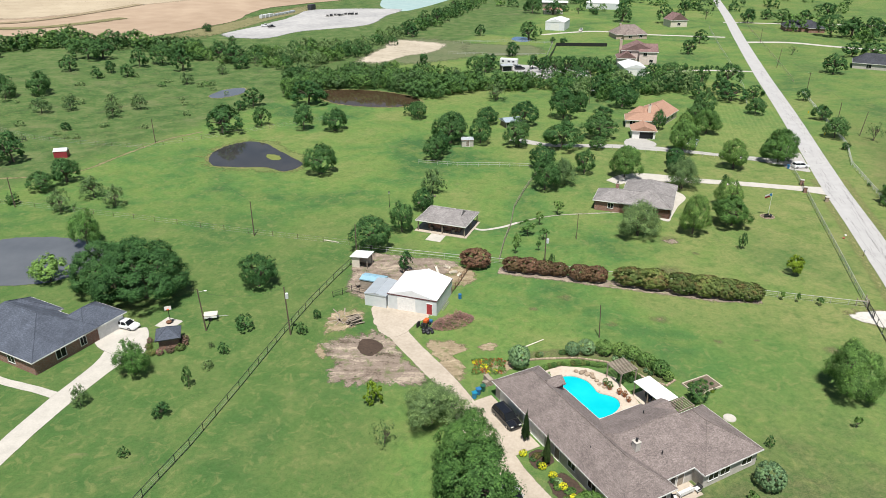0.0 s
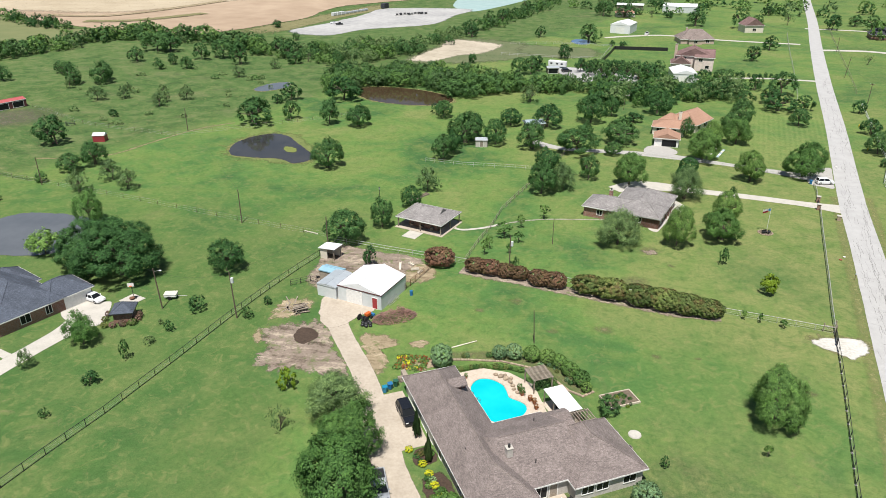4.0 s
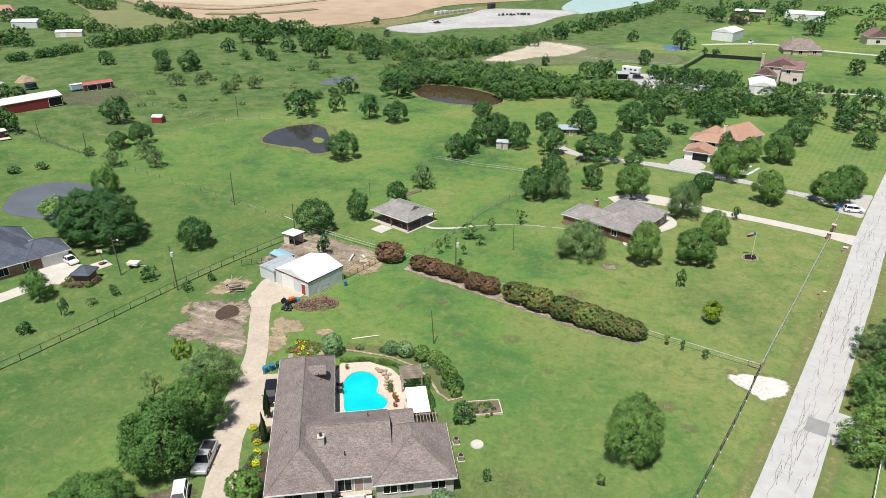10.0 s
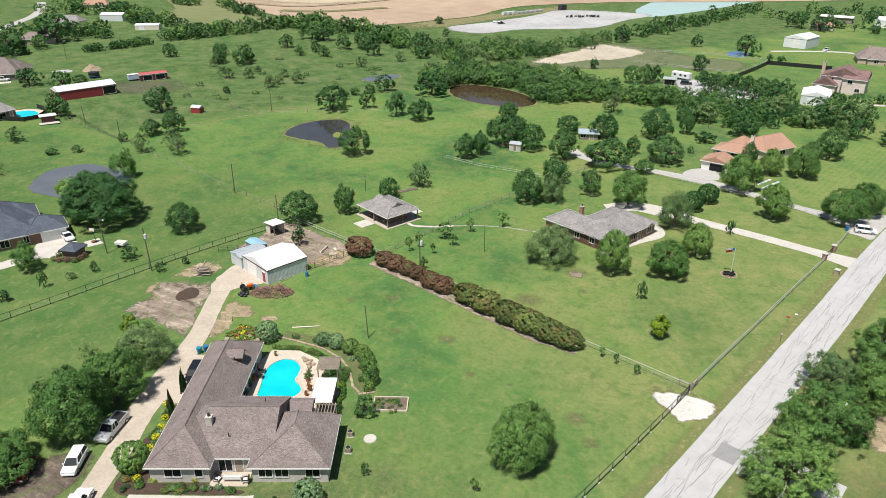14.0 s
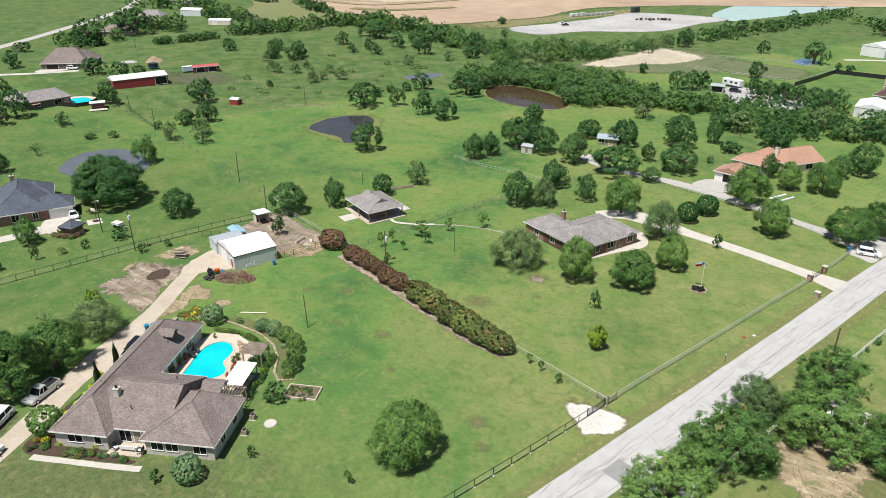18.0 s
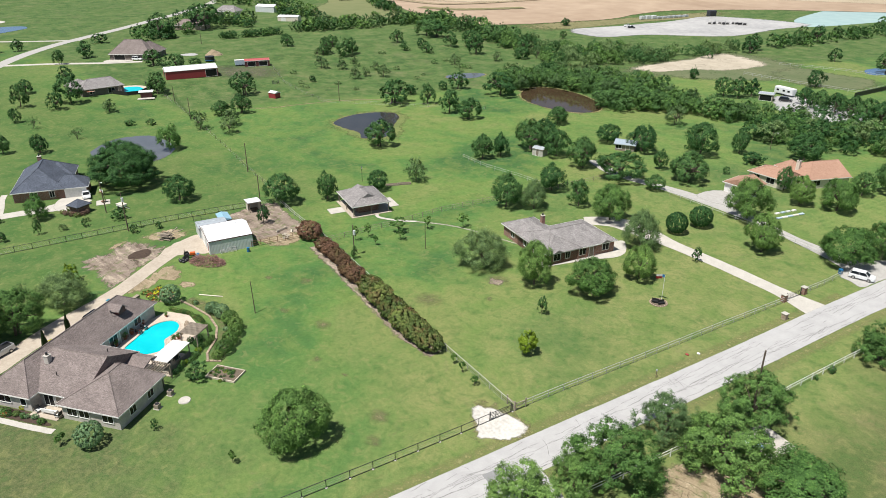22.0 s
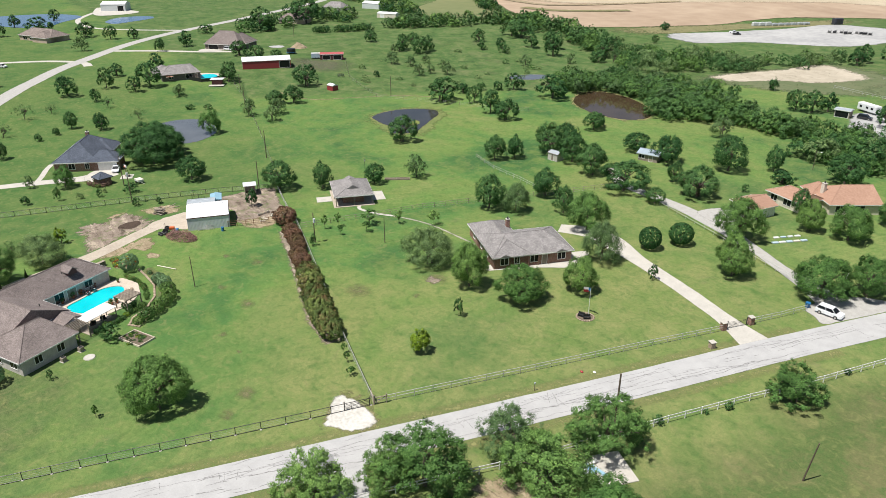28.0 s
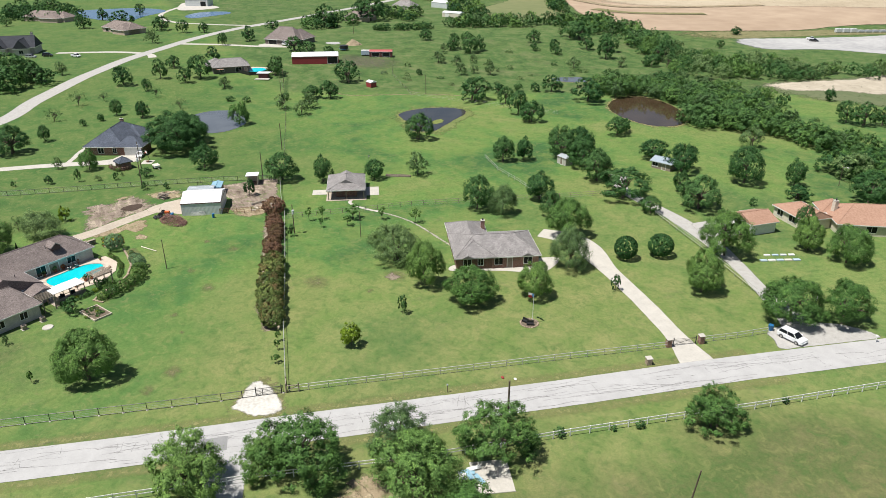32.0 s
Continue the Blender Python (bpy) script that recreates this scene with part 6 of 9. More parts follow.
bh_house = house("brick_house", 52.5, 150.0, 69.2, [(0, 0, 8.4, 18.2, "v", 4.55, 4.0, 4.0), (0, 0, 17.2, 12.4, "u", 4.9, 4.6, 4.6)],
      "brick_red", "shingle_grey", "low red-brick house with a grey shingle roof", openings=[("window", 2.6, 0.45, "-v", 1.5, 0.8, 1.4), ("window", 5.2, 0.45, "-v", 1.0, 0.8, 1.4), ("window", 8.8, 0.45, "-v", 1.6, 0.8, 1.4), ("door", 11.0, 0.45, "-v", 1.0, 0.05, 2.05),
      ("window", 14.6, 0.45, "-v", 1.6, 0.8, 1.4), ("window", 0.45, 5, "-u", 1.2, 0.9, 1.2), ("window", 0.45, 9, "-u", 1.2, 0.9, 1.2), ("window", 0.45, 14, "-u", 1.2, 0.9, 1.2), ("garage", 16.75, 4.7, "+u", 4.8, 0.03, 2.1)],
      chimneys=[(7.6, 13.6, 4.75, 0.75, "brick_red")])
for u in (2.6, 14.4):
    bm = solid(bmesh.new(), [(-1.2, 2.62), (1.2, 2.62), (0, 3.2)], -0.1, 2.2)
    o = part("eyebrow_gable", bm, M["shingle_grey"], bh_house, "small shingled eyebrow gable")
    o.matrix_local = pose(u, 0.0, 0)
for u in (7.6, 9.6, 11.8):
    part("porch_post", box(bmesh.new(), u - 0.08, 0.1, 0, u + 0.08, 0.26, 2.5), M["brick_red"], bh_house)
pav = house("pavilion", 4.9, 139.9, 69.0, [(0, 0, 9.4, 11.8, "v", 4.4, 3.8, 3.8)], "brick_red", "shingle_grey", "open-sided garden pavilion with a grey shingle roof", openings=(), inset=2.2, category="pavilion")
for u, v in ((0.4, 0.4), (4.7, 0.4), (9.0, 0.4), (0.4, 5.6), (9.0, 5.6), (0.4, 11.3), (9.0, 11.3)):
    part("post", box(bmesh.new(), u - 0.1, v - 0.1, 0, u + 0.1, v + 0.1, 2.5), M["wood"], pav)
part("floor_slab", box(bmesh.new(), -0.2, -0.2, 0.0, 9.6, 12.0, 0.1), M["drive_slab"], pav)
for v, side in ((2.2, -1), (9.6, 1)):
    bm = hip_roof(bmesh.new(), 2.9, min(v, v - side * 2.2), 6.5, max(v, v - side * 2.2), "v", 3.62, 4.55, 0, 0, 0.1)
    part("gablet", bm, M["shingle_grey"], pav, "small shingled gablet at the end of the ridge")
house("slate_house", -61.8, 88.6, 62.5, [(0, 0, 12.2, 20.0, "v", 6.6, 6.1, 6.1), (9.0, 0, 17.4, 7.6, "u", 5.0, 3.0, 3.8), (6.0, 10.5, 13.2, 19.2, "u", 5.4, 3, 4.3)],
      "brick_red", "shingle_blue", "red-brick house under a steep slate-blue hip roof", openings=[("garage", 14.3, 0.45, "-v", 4.8, 0.03, 2.2), ("window", 5, 0.45, "-v", 1.6, 0.7, 1.5), ("window", 9, 0.45, "-v", 1.0, 0.7, 1.5), ("window", 0.45, 6, "-u", 1.6, 0.7, 1.5), ("door", 0.45, 10, "-u", 1.1, 0.05, 2.1), ("window", 0.45, 14, "-u", 1.6, 0.7, 1.5)],
      chimneys=[(4.6, 17.6, 6.4, 0.9, "brick_red")])
house("well_house", -46.0, 95.6, 17, [(0, 0, 3.9, 3.9, "u", 3.3, 1.9, 1.9)], "brick_red", "shingle_blue", "little square brick outbuilding with a slate-blue pyramid roof", eave=2.0, trim="black", category="shed")
oh = house("orange_house", 60.0, 229.0, -12, [(0, 0, 10.5, 8.0, "u", 4.3, 3.8, 0.5)],
      "cream", "tile_orange", "rambling cream house with an orange tiled roof", openings=[("window", 2.6, 0.45, "-v", 1.8, 0.8, 1.4), ("window", 6.6, 0.45, "-v", 2.2, 0.8, 1.4), ("window", 0.45, 4.2, "-u", 1.6, 0.8, 1.4)],
      chimneys=[(8.2, 9.6, 5.6, 0.9, "cream")])
wing = house("orange_house", 74.6, 231.8, 55, [(0, 0, 12.6, 12.0, "u", 5.4, 5.0, 0), (-1.0, 7.0, 5.0, 13.0, "v", 4.7, 2.4, 2.6)], "cream", "tile_orange", "",
      openings=[("window", 2.8, 0.45, "-v", 2.0, 0.8, 1.4), ("window", 7.4, 0.45, "-v", 2.2, 0.8, 1.4), ("window", 12.15, 4.0, "+u", 1.8, 0.8, 1.4), ("window", 12.15, 8.2, "+u", 1.8, 0.8, 1.4)])
for o in [o for o in bpy.data.objects if o.parent == wing]:
    m = pose(60.0, 229.0, 0, 0, 0, -12).inverted() @ pose(74.6, 231.8, 0, 0, 0, 55) @ o.matrix_basis
    o.parent = oh
    o.matrix_basis = m
bpy.data.objects.remove(wing)
# Dark glass on the wall stands in for the open door's shade.
house("cream_garage", 66.9, 214.8, 81, [(0, 0, 7.2, 8.0, "u", 4.1, 0, 0)], "white", "tile_orange", "white garage with an orange tiled roof and dark open door", openings=[("window", 0.45, 3.2, "-u", 4.2, 0.05, 2.1, 0)], category="garage")
house("metal_roof_house", 14.8, 224.5, 20, [(6.5, 1.0, 13, 6.4, "u", 2.9, 0, 0)], "wood", "metal_roof", "weathered grey-brown house with a low grey-blue metal roof", eave=2.1, trim="metal_grey", openings=[("window", 8, 1.45, "-v", 1.6, 0.7, 1.1), ("door", 10.6, 1.45, "-v", 1.0, 0.05, 1.9)])
house("garden_hut", 5.6, 207.2, 5, [(0, 0, 3.8, 3.0, "u", 2.6, 0, 0)], "slab", "metal_grey", "little weathered garden hut with a metal roof", eave=2.1, trim="wood", inset=0.12, openings=[("door", 1.9, 0.12, "-v", 0.9, 0.05, 1.8)], category="shed")

# the white barn with its lean-tos
barn = house("white_barn", -9.9, 109.8, -18.5, [(0, 0, 9.3, 9.0, "v", 4.25, 0, 0)], "metal_wall", "metal_white", "white sheet-metal barn with a low gable roof", eave=3.0, trim="maroon", inset=0.06,
             openings=[("garage", 3.6, 0.06, "-v", 3.2, 0.03, 2.5), ("red_door", 7.9, 0.06, "-v", 1.0, 0.05, 2.1)], category="barn")
house("barn_lean_to", -14.2, 110.6, -18.5, [(0, 0.3, 4.2, 6.6, "v", 2.75, 0, 0)], "metal_wall", "metal_grey", "galvanised lean-to beside the barn", eave=2.45, trim="metal_grey", inset=0.05, category="shed")
house("blue_lean_to", -15.6, 116.8, -18.5, [(0, 0, 4.6, 2.6, "u", 2.5, 0, 0)], "wood", "metal_blue", "small shed with a blue metal roof", eave=2.2, trim="metal_blue", inset=0.1, category="shed")
ls = place("loafing_shed", -18.2, 126.2, -18, "open-fronted animal shed with a white roof", "shed")
bm = bmesh.new()
for a in ((0, 0, 0, 0.1, 2.6, 2.2), (0, 2.5, 0, 3.4, 2.6, 2.3), (0, 0, 0, 1.7, 0.1, 2.2)):
    box(bm, *a)
part("wall", bm, M["cream"], ls)
part("roof", solid(bmesh.new(), [(-0.25, 2.25), (3.7, 2.55), (3.7, 2.65), (-0.25, 2.35)], -0.3, 2.9), M["metal_white"], ls)
for u, v in ((3.3, 0.1), (3.3, 2.45)):
    part("post", box(bmesh.new(), u - 0.07, v - 0.07, 0, u + 0.07, v + 0.07, 2.4), M["wood"], ls)

# the red barns to the west
# Both openings are dark panes standing for the shade inside open bays.
house("red_barn", -159.5, 178.5, 71, [(0, 0, 21, 8.4, "u", 4.6, 0, 0)], "metal_red", "metal_white", "long red pole barn with a white metal roof", eave=3.4, inset=0.1, openings=[("window", 18.2, 0.1, "-v", 4.5, 0.1, 2.8, 0), ("window", 0.1, 4.2, "-u", 3.5, 0.1, 2.8, 0)], category="barn")
house("red_long_shed", -161, 216.5, 63, [(0, 0, 11, 4, "u", 3.1, 0, 0)], "maroon", "red_roof", "low shed with a faded red roof", eave=2.5, inset=0.1, openings=[("window", 3, 0.1, "-v", 3.4, 0.1, 1.9, 0), ("window", 8, 0.1, "-v", 3.6, 0.1, 1.9, 0)], category="shed")
house("red_hut", -112.4, 195.8, 12, [(0, 0, 3.7, 2.8, "u", 2.6, 0, 0)], "metal_red", "metal_white", "small bright red field hut with a white roof", eave=2.1, inset=0.06, category="shed")

# the houses further off
house("grey_pool_house", -154.2, 142.4, 84, [(0, 0, 16, 11.5, "u", 5.4, 4.5, 3.0), (-2.0, 5.0, 7.0, 15.0, "v", 5.0, 3.6, 4)], "dark_wall", "shingle_grey", "dark grey-brown house with a grey roof beside a pool", trim="wood", openings=[("window", 4, 0.45, "-v", 1.8, 0.8, 1.3), ("window", 11, 0.45, "-v", 2.4, 0.3, 1.9), ("door", 14, 0.45, "-v", 1.0, 0.05, 2.05)])
aw = place("awning", -153.6, 145.6, 84, "faded orange window awning", "awning", z=gz(-153.6) + 2.0)
part("cloth", solid(bmesh.new(), [(-1.4, 0.0), (1.4, 0.0), (1.4, 0.06), (-1.4, 0.06)], -1.1, 0.0), M["terracotta"], aw)
part("bar", rod(bmesh.new(), (-1.4, -1.1, 0.03), (1.4, -1.1, 0.03), 0.04, None, 6), M["white"], aw)
# The 5 m wide pane is a dark sheet for the garage's shaded opening.
house("taupe_house", -220, 181, 42, [(0, 0, 20, 13, "u", 8.4, 6, 6), (10, 5, 21, 17, "v", 7, 4, 5)], "dark_wall", "shingle_brown", "large dark house with a grey-brown hip roof", openings=[("window", 5, 0.45, "-v", 5, 0.03, 2.2, 0), ("window", 12, 0.45, "-v", 2.2, 0.6, 1.5)])
house("ridge_house", -308, 108, 30, [(0, 0, 26, 12, "u", 6, 5, 5), (14, -3, 26, 8, "v", 5.5, 4, 4)], "brick_tan", "shingle_taupe", "wide tan-brick house with a taupe roof", openings=[("window", 5, 0.45, "-v", 3, 0.6, 1.5), ("window", 10, 0.45, "-v", 3, 0.6, 1.5)])
house("far_ridge_house", -382, 66, 48, [(0, 0, 32, 12, "u", 6, 5, 5), (16, -4, 30, 8, "v", 5.5, 4, 4)], "brick_tan", "shingle_taupe", "wide far-off tan house", openings=[("window", 6, 0.45, "-v", 3, 0.6, 1.5)])
house("dark_house", -246, 52, 75, [(0, 0, 24, 12, "u", 8.0, 1, 1), (4, -4, 12, 8, "v", 7.2, 0, 2), (15, -4, 22, 8, "v", 7.2, 0, 2)], "brick_pale", "shingle_dark", "house with steep charcoal gables", eave=3.2, openings=[("window", 8, -3.55, "-v", 2, 0.8, 1.6), ("window", 18.5, -3.55, "-v", 2, 0.8, 1.6)], chimneys=[(21, 9, 9, 1.0, "brick_pale")])
house("white_workshop", -421, 172, 60, [(0, 0, 17, 12, "u", 6.2, 0, 0)], "metal_wall", "metal_white", "large white metal workshop", eave=4.6, inset=0.1, openings=[("window", 13.6, 0.1, "-v", 4, 0.1, 3.4, 0)], category="workshop")
house("north_white_barn", 62.8, 451.3, -20, [(0, 0, 12, 17, "v", 6.6, 0, 0)], "metal_white", "metal_white", "tall white metal barn with a gable roof", eave=5.0, inset=0.1, openings=[("garage", 6, 0.1, "-v", 5, 0.05, 3.6)], category="barn")
house("pink_house", 84, 341, -8, [(0, 0, 16, 11, "v", 9.6, 0, 0, 6.2), (-2, -4, 7, 6, "v", 6.2, 0, 2, 3.2), (8, -2, 17, 9, "u", 9.0, 1, 0, 6.0)], "pink_wall", "shingle_maroon", "two-storey pinkish brick house with a maroon roof", eave=6, openings=[("window", 4, 0.45, "-v", 1.6, 4.2, 1.3), ("window", 11, -1.55, "-v", 1.6, 4.2, 1.3), ("window", 14, -1.55, "-v", 1.6, 1.2, 1.3), ("window", 16.55, 3, "+u", 1.4, 4.0, 1.3), ("window", 16.55, 6, "+u", 1.4, 1.0, 1.3)], chimneys=[(0, 4, 10.6, 1.2, "brick_tan")])
house("grey_workshop", 79.0, 311.6, 0, [(0, 0, 10, 14, "v", 5.0, 0, 0)], "metal_wall", "metal_white", "grey metal workshop with a white roof", eave=3.6, inset=0.1, openings=[("garage", 4, 0.1, "-v", 3.4, 0.03, 2.6)], category="workshop")
house("hip_house_north", 98, 414, 6, [(0, 0, 19, 14, "u", 7.2, 6, 6), (4, -2, 12, 6, "v", 5.2, 3, 2)], "brick_tan", "shingle_taupe", "tan-brick house with a steep taupe hip roof", openings=[("window", 8, -1.55, "-v", 1.8, 0.8, 1.4), ("window", 15, 0.45, "-v", 1.8, 0.8, 1.4)], chimneys=[(5, 8, 7.6, 1, "brick_tan")])
house("north_east_house", 188, 330, -28, [(0, 0, 24, 13, "u", 6.4, 5, 5), (15, -3, 24, 9, "v", 5.6, 4, 4)], "brick_pale", "shingle_dark", "pale-brick house with a charcoal roof", openings=[("window", 7, 0.45, "-v", 2, 0.7, 1.5), ("window", 19, -2.55, "-v", 2, 0.7, 1.5)])
house("north_east_house_b", 208, 446, -10, [(0, 0, 20, 12, "u", 6.2, 4, 4), (12, -5, 22, 8, "v", 5.6, 4, 4)], "brick_red", "shingle_dark", "dark-roofed brick house among trees", openings=[("window", 6, 0.45, "-v", 2, 0.7, 1.5)])
house("far_white_barn", 108, 560, -12, [(0, 0, 24, 14, "u", 6, 0, 0)], "metal_wall", "metal_white", "far white metal barn", eave=4.4, inset=0.1, openings=[("garage", 6, 0.1, "-v", 5, 0.05, 3.4)], category="barn")
house("far_open_shed", 76, 572, -8, [(0, 0, 20, 9, "u", 4.4, 0, 0)], "wood", "metal_white", "far shed with a pale roof", eave=3.6, inset=0.6, category="shed")
house("far_red_roof_house", 72, 528, 0, [(0, 0, 14, 9, "u", 4.6, 3, 3)], "brick_pale", "tile_orange", "far pale house with a red roof")
house("north_gable_house", 143, 462, 10, [(0, 0, 12, 11, "v", 8.2, 0, 0)], "cream", "shingle_maroon", "cream gabled house among trees", eave=4.2, openings=[("window", 6, 0.45, "-v", 2, 1, 1.5)])
house("far_grey_house", -336, 303, 30, [(0, 0, 16, 12, "u", 6, 4, 4)], "cream", "shingle_grey", "far house with a grey roof")
house("far_white_shed", -332, 333, 25, [(0, 0, 15, 8, "u", 5, 0, 0)], "metal_wall", "metal_white", "far white metal shed", eave=3.8, inset=0.1, category="shed")
house("far_long_shed", -279, 315, 32, [(0, 0, 14, 6, "u", 3.6, 0, 0)], "cream", "metal_white", "far low pale shed", eave=2.8, inset=0.1, openings=[("garage", 4, 0.1, "-v", 3, 0.03, 2.2)], category="shed")
house("far_taupe_house", -290, 250, 40, [(0, 0, 18, 12, "u", 5.6, 4, 4)], "brick_tan", "shingle_taupe", "far house with a taupe roof")
house("far_tan_house", -402, 373, 38, [(0, 0, 18, 12, "u", 6.0, 3, 3)], "cream", "tile_orange", "far house with a tan tiled roof")
# A dark pane plays the shaded inside; the wall behind is solid.
house("creek_carport", 26.4, 322.0, 12, [(0, 0, 5.5, 4.5, "u", 2.9, 0, 0)], "wood", "metal_grey", "dark open carport under the creek trees", eave=2.6, inset=0.3, openings=[("window", 2.7, 0.3, "-v", 4.2, 0.1, 2.1, 0)], category="carport")


# ---- fences ----
def along(pts, step):
    """Even points along a bent line, with the way it heads."""
    out = []
    for a, b in zip(pts, pts[1:]):
        a, b = Vector(a), Vector(b)
        n = max(1, round((b - a).length / step))
        out += [(a + (b - a) * k / n, (b - a).normalized()) for k in range(n)]
    out.append((Vector(pts[-1]), (Vector(pts[-1]) - Vector(pts[-2])).normalized()))
    return out


def fence(name, pts, step, height, material, label, rails=(1.0,), radius=0.045, rail_r=0.035, wires=0, square=False, mesh=None, footings=False):
    """A fence: each post and each length of rail a part, wires between as fine rods."""
    f = place(name, *pts[0], 0, label, "fence")
    x0, y0, z0 = f.matrix_world.translation
    spots = [(p.x - x0, p.y - y0, gz(p.x) - z0) for p, _ in along(pts, step)]
    post = bmesh.new()
    if square:
        box(post, -radius, -radius, -0.1, radius, radius, height)
    else:
        rod(post, (0, 0, -0.1), (0, 0, height), radius, None, 7)
    me = bpy.data.meshes.new("post")
    post.to_mesh(me)
    post.free()
    for s in spots:
        o = shared("post", me, M[material], f)
        o.location = s
    for frac in rails:
        for a, b in zip(spots, spots[1:]):
            bm = bmesh.new()
            za, zb = a[2] + height * frac, b[2] + height * frac
            if square:
                d = Vector((b[0] - a[0], b[1] - a[1], zb - za))
                box(bm, 0, -rail_r * 0.35, -rail_r, d.length, rail_r * 0.35, rail_r)
                bm.transform(Matrix.Translation((a[0], a[1], za)) @ d.to_track_quat("X", "Z").to_matrix().to_4x4())
            else:
                rod(bm, (a[0], a[1], za), (b[0], b[1], zb), rail_r, None, 6)
            part("rail", bm, M[material], f)
    if footings:
        fm = bpy.data.meshes.new("footing")
        bm = rod(bmesh.new(), (0, 0, -0.02), (0, 0, 0.1), 0.2, 0.16, 8)
        bm.to_mesh(fm)
        bm.free()
        for s in spots:
            o = shared("footing", fm, M["slab"], f, "pale concrete footing")
            o.location = s
    if wires:
        bm = bmesh.new()
        for k in range(wires):
            for a, b in zip(spots, spots[1:]):
                h = height * (0.08 + 0.84 * k / max(1, wires - 1))
                rod(bm, (a[0], a[1], a[2] + h), (b[0], b[1], b[2] + h), 0.009, None, 3)
        part("wire", bm, M[mesh or "steel"], f, "fine fence wires")
    return f


fence("pipe_fence_west", [(-42.5, 42), (-39.6, 52), (-36.2, 64.3), (-33.4, 73.2), (-30.2, 86), (-26.6, 101.3), (-23.7, 111.8), (-21.0, 120.4), (-18.6, 127.0), (-16.4, 131.8)], 3.0, 1.35, "black", "long black pipe and wire fence across the pasture", (0.97, 0.1), 0.05, 0.04, 5)
fence("pipe_fence_road", [(57, 40), (61.0, 54.5), (66.0, 73.3), (71.1, 91.5), (73.7, 101.2), (75.8, 109.6)], 3.0, 1.3, "black", "black pipe fence along the road verge", (0.97, 0.08), 0.05, 0.04, 5, footings=True)
fence("road_fence", [(76.0, 110.4), (78.2, 118.6), (82.0, 132.0), (87.5, 152.0), (92.1, 168.2)], 2.6, 1.15, "steel", "weathered grey rail fence along the front lawn", (0.97, 0.55), 0.05, 0.045, 4)
fence("road_fence_north", [(93.3, 173.8), (95.0, 180), (96.2, 185.8)], 2.4, 1.15, "steel", "weathered grey rail fence by the drive", (0.97, 0.55), 0.05, 0.045, 4)
fence("lawn_divider_fence", [(75.8, 110.0), (58.6, 114.4), (40.0, 119.8), (20.5, 125.2), (4.0, 129.6)], 2.8, 1.15, "steel", "pale pipe fence dividing two lawns", (0.98,), 0.04, 0.045, 4)
fence("corral_north_fence", [(3.4, 129.2), (-6, 131.4), (-17.6, 134.4)], 2.8, 1.2, "steel", "pale pipe fence behind the corral", (0.98, 0.5), 0.04, 0.045, 2)
fence("corral_fence", [(-20.2, 113.6), (-17.0, 115.8), (-13.8, 114.2)], 1.8, 1.3, "black", "dark pipe corral panels", (0.97, 0.66, 0.33), 0.05, 0.03)
fence("corral_gate_fence", [(1.6, 115.0), (3.0, 118.6), (4.6, 123.4), (6.0, 127.4)], 1.9, 1.4, "rust", "rusty pipe corral rails beside the barn", (0.97, 0.66, 0.33), 0.055, 0.035)
fence("garden_fence", [(11.4, 128.4), (13.2, 138), (15.2, 146.0), (17.0, 157), (20.4, 168), (26, 184), (30.4, 197), (33.2, 206.0)], 2.9, 1.2, "wood", "grey rail fence between lawn and field", (0.95, 0.5), 0.06, 0.04, 3)
fence("hut_fence", [(-7.0, 191.2), (4, 188.8), (15.8, 188.6), (27, 187.4)], 3.0, 1.2, "steel", "pale pipe fence in the field", (0.97, 0.5), 0.04, 0.032)
fence("drive_fence", [(44.5, 206.2), (54, 203.8), (66.4, 200.6), (78.9, 197.0), (87, 194.6), (94.6, 191.8)], 2.9, 1.2, "steel", "pale pipe fence beside the gravel drive", (0.97, 0.5), 0.045, 0.045)
fence("white_rail_fence", [(83.6, 70), (87.6, 86), (91.6, 101), (96.3, 116.4), (98.6, 124.6), (102.4, 141.1), (105.9, 154.6), (109.5, 167.6), (114.9, 189.8), (122.8, 207.5), (131, 238), (142.4, 279.6)], 2.6, 1.25, "white", "white two-rail board fence along the road", (0.93, 0.55), 0.06, 0.07, 0, True)
fence("north_road_fence", [(148, 300), (157, 331.6), (170, 380), (188, 446), (207, 514)], 4.5, 1.3, "wood", "wire fence on timber posts along the road", (0.95,), 0.06, 0.03, 2)
fence("west_road_fence", [(112, 258), (122.8, 289.8), (137.4, 345.6), (150, 396), (166.7, 459.4)], 4.5, 1.3, "steel", "grey fence along the far road", (0.95,), 0.06, 0.03, 2)
fence("field_wire_fence", [(-20, 136.6), (-43, 142.6), (-66.2, 149.4), (-92.7, 156.6), (-120, 163.6), (-148, 168.6)], 5.5, 1.2, "pole_wood", "thin wire fence across the pasture", (0.95,), 0.05, 0.012, 3)
fence("pasture_wire_fence", [(-153.9, 225.9), (-127.3, 213.9), (-90.6, 206.2), (-66, 222), (-40, 240)], 5.5, 1.2, "pole_wood", "thin wire fence between rough fields", (0.95,), 0.05, 0.012, 3)
fence("black_board_fence", [(52, 352), (57, 372), (61, 391), (74, 390.5), (88, 389.5)], 3.0, 1.8, "black", "black solid-looking board fence", (0.95, 0.82, 0.69, 0.56, 0.43, 0.3, 0.17), 0.06, 0.14, 0, True)
fence("far_pool_fence", [(-152.6, 153.2), (-147.0, 156.4), (-146.0, 160.6), (-150.4, 168.0), (-157.6, 168.6)], 2.4, 1.5, "black", "dark board fence round a far pool", (0.95, 0.8, 0.65, 0.5, 0.35, 0.2), 0.06, 0.12, 0, True)
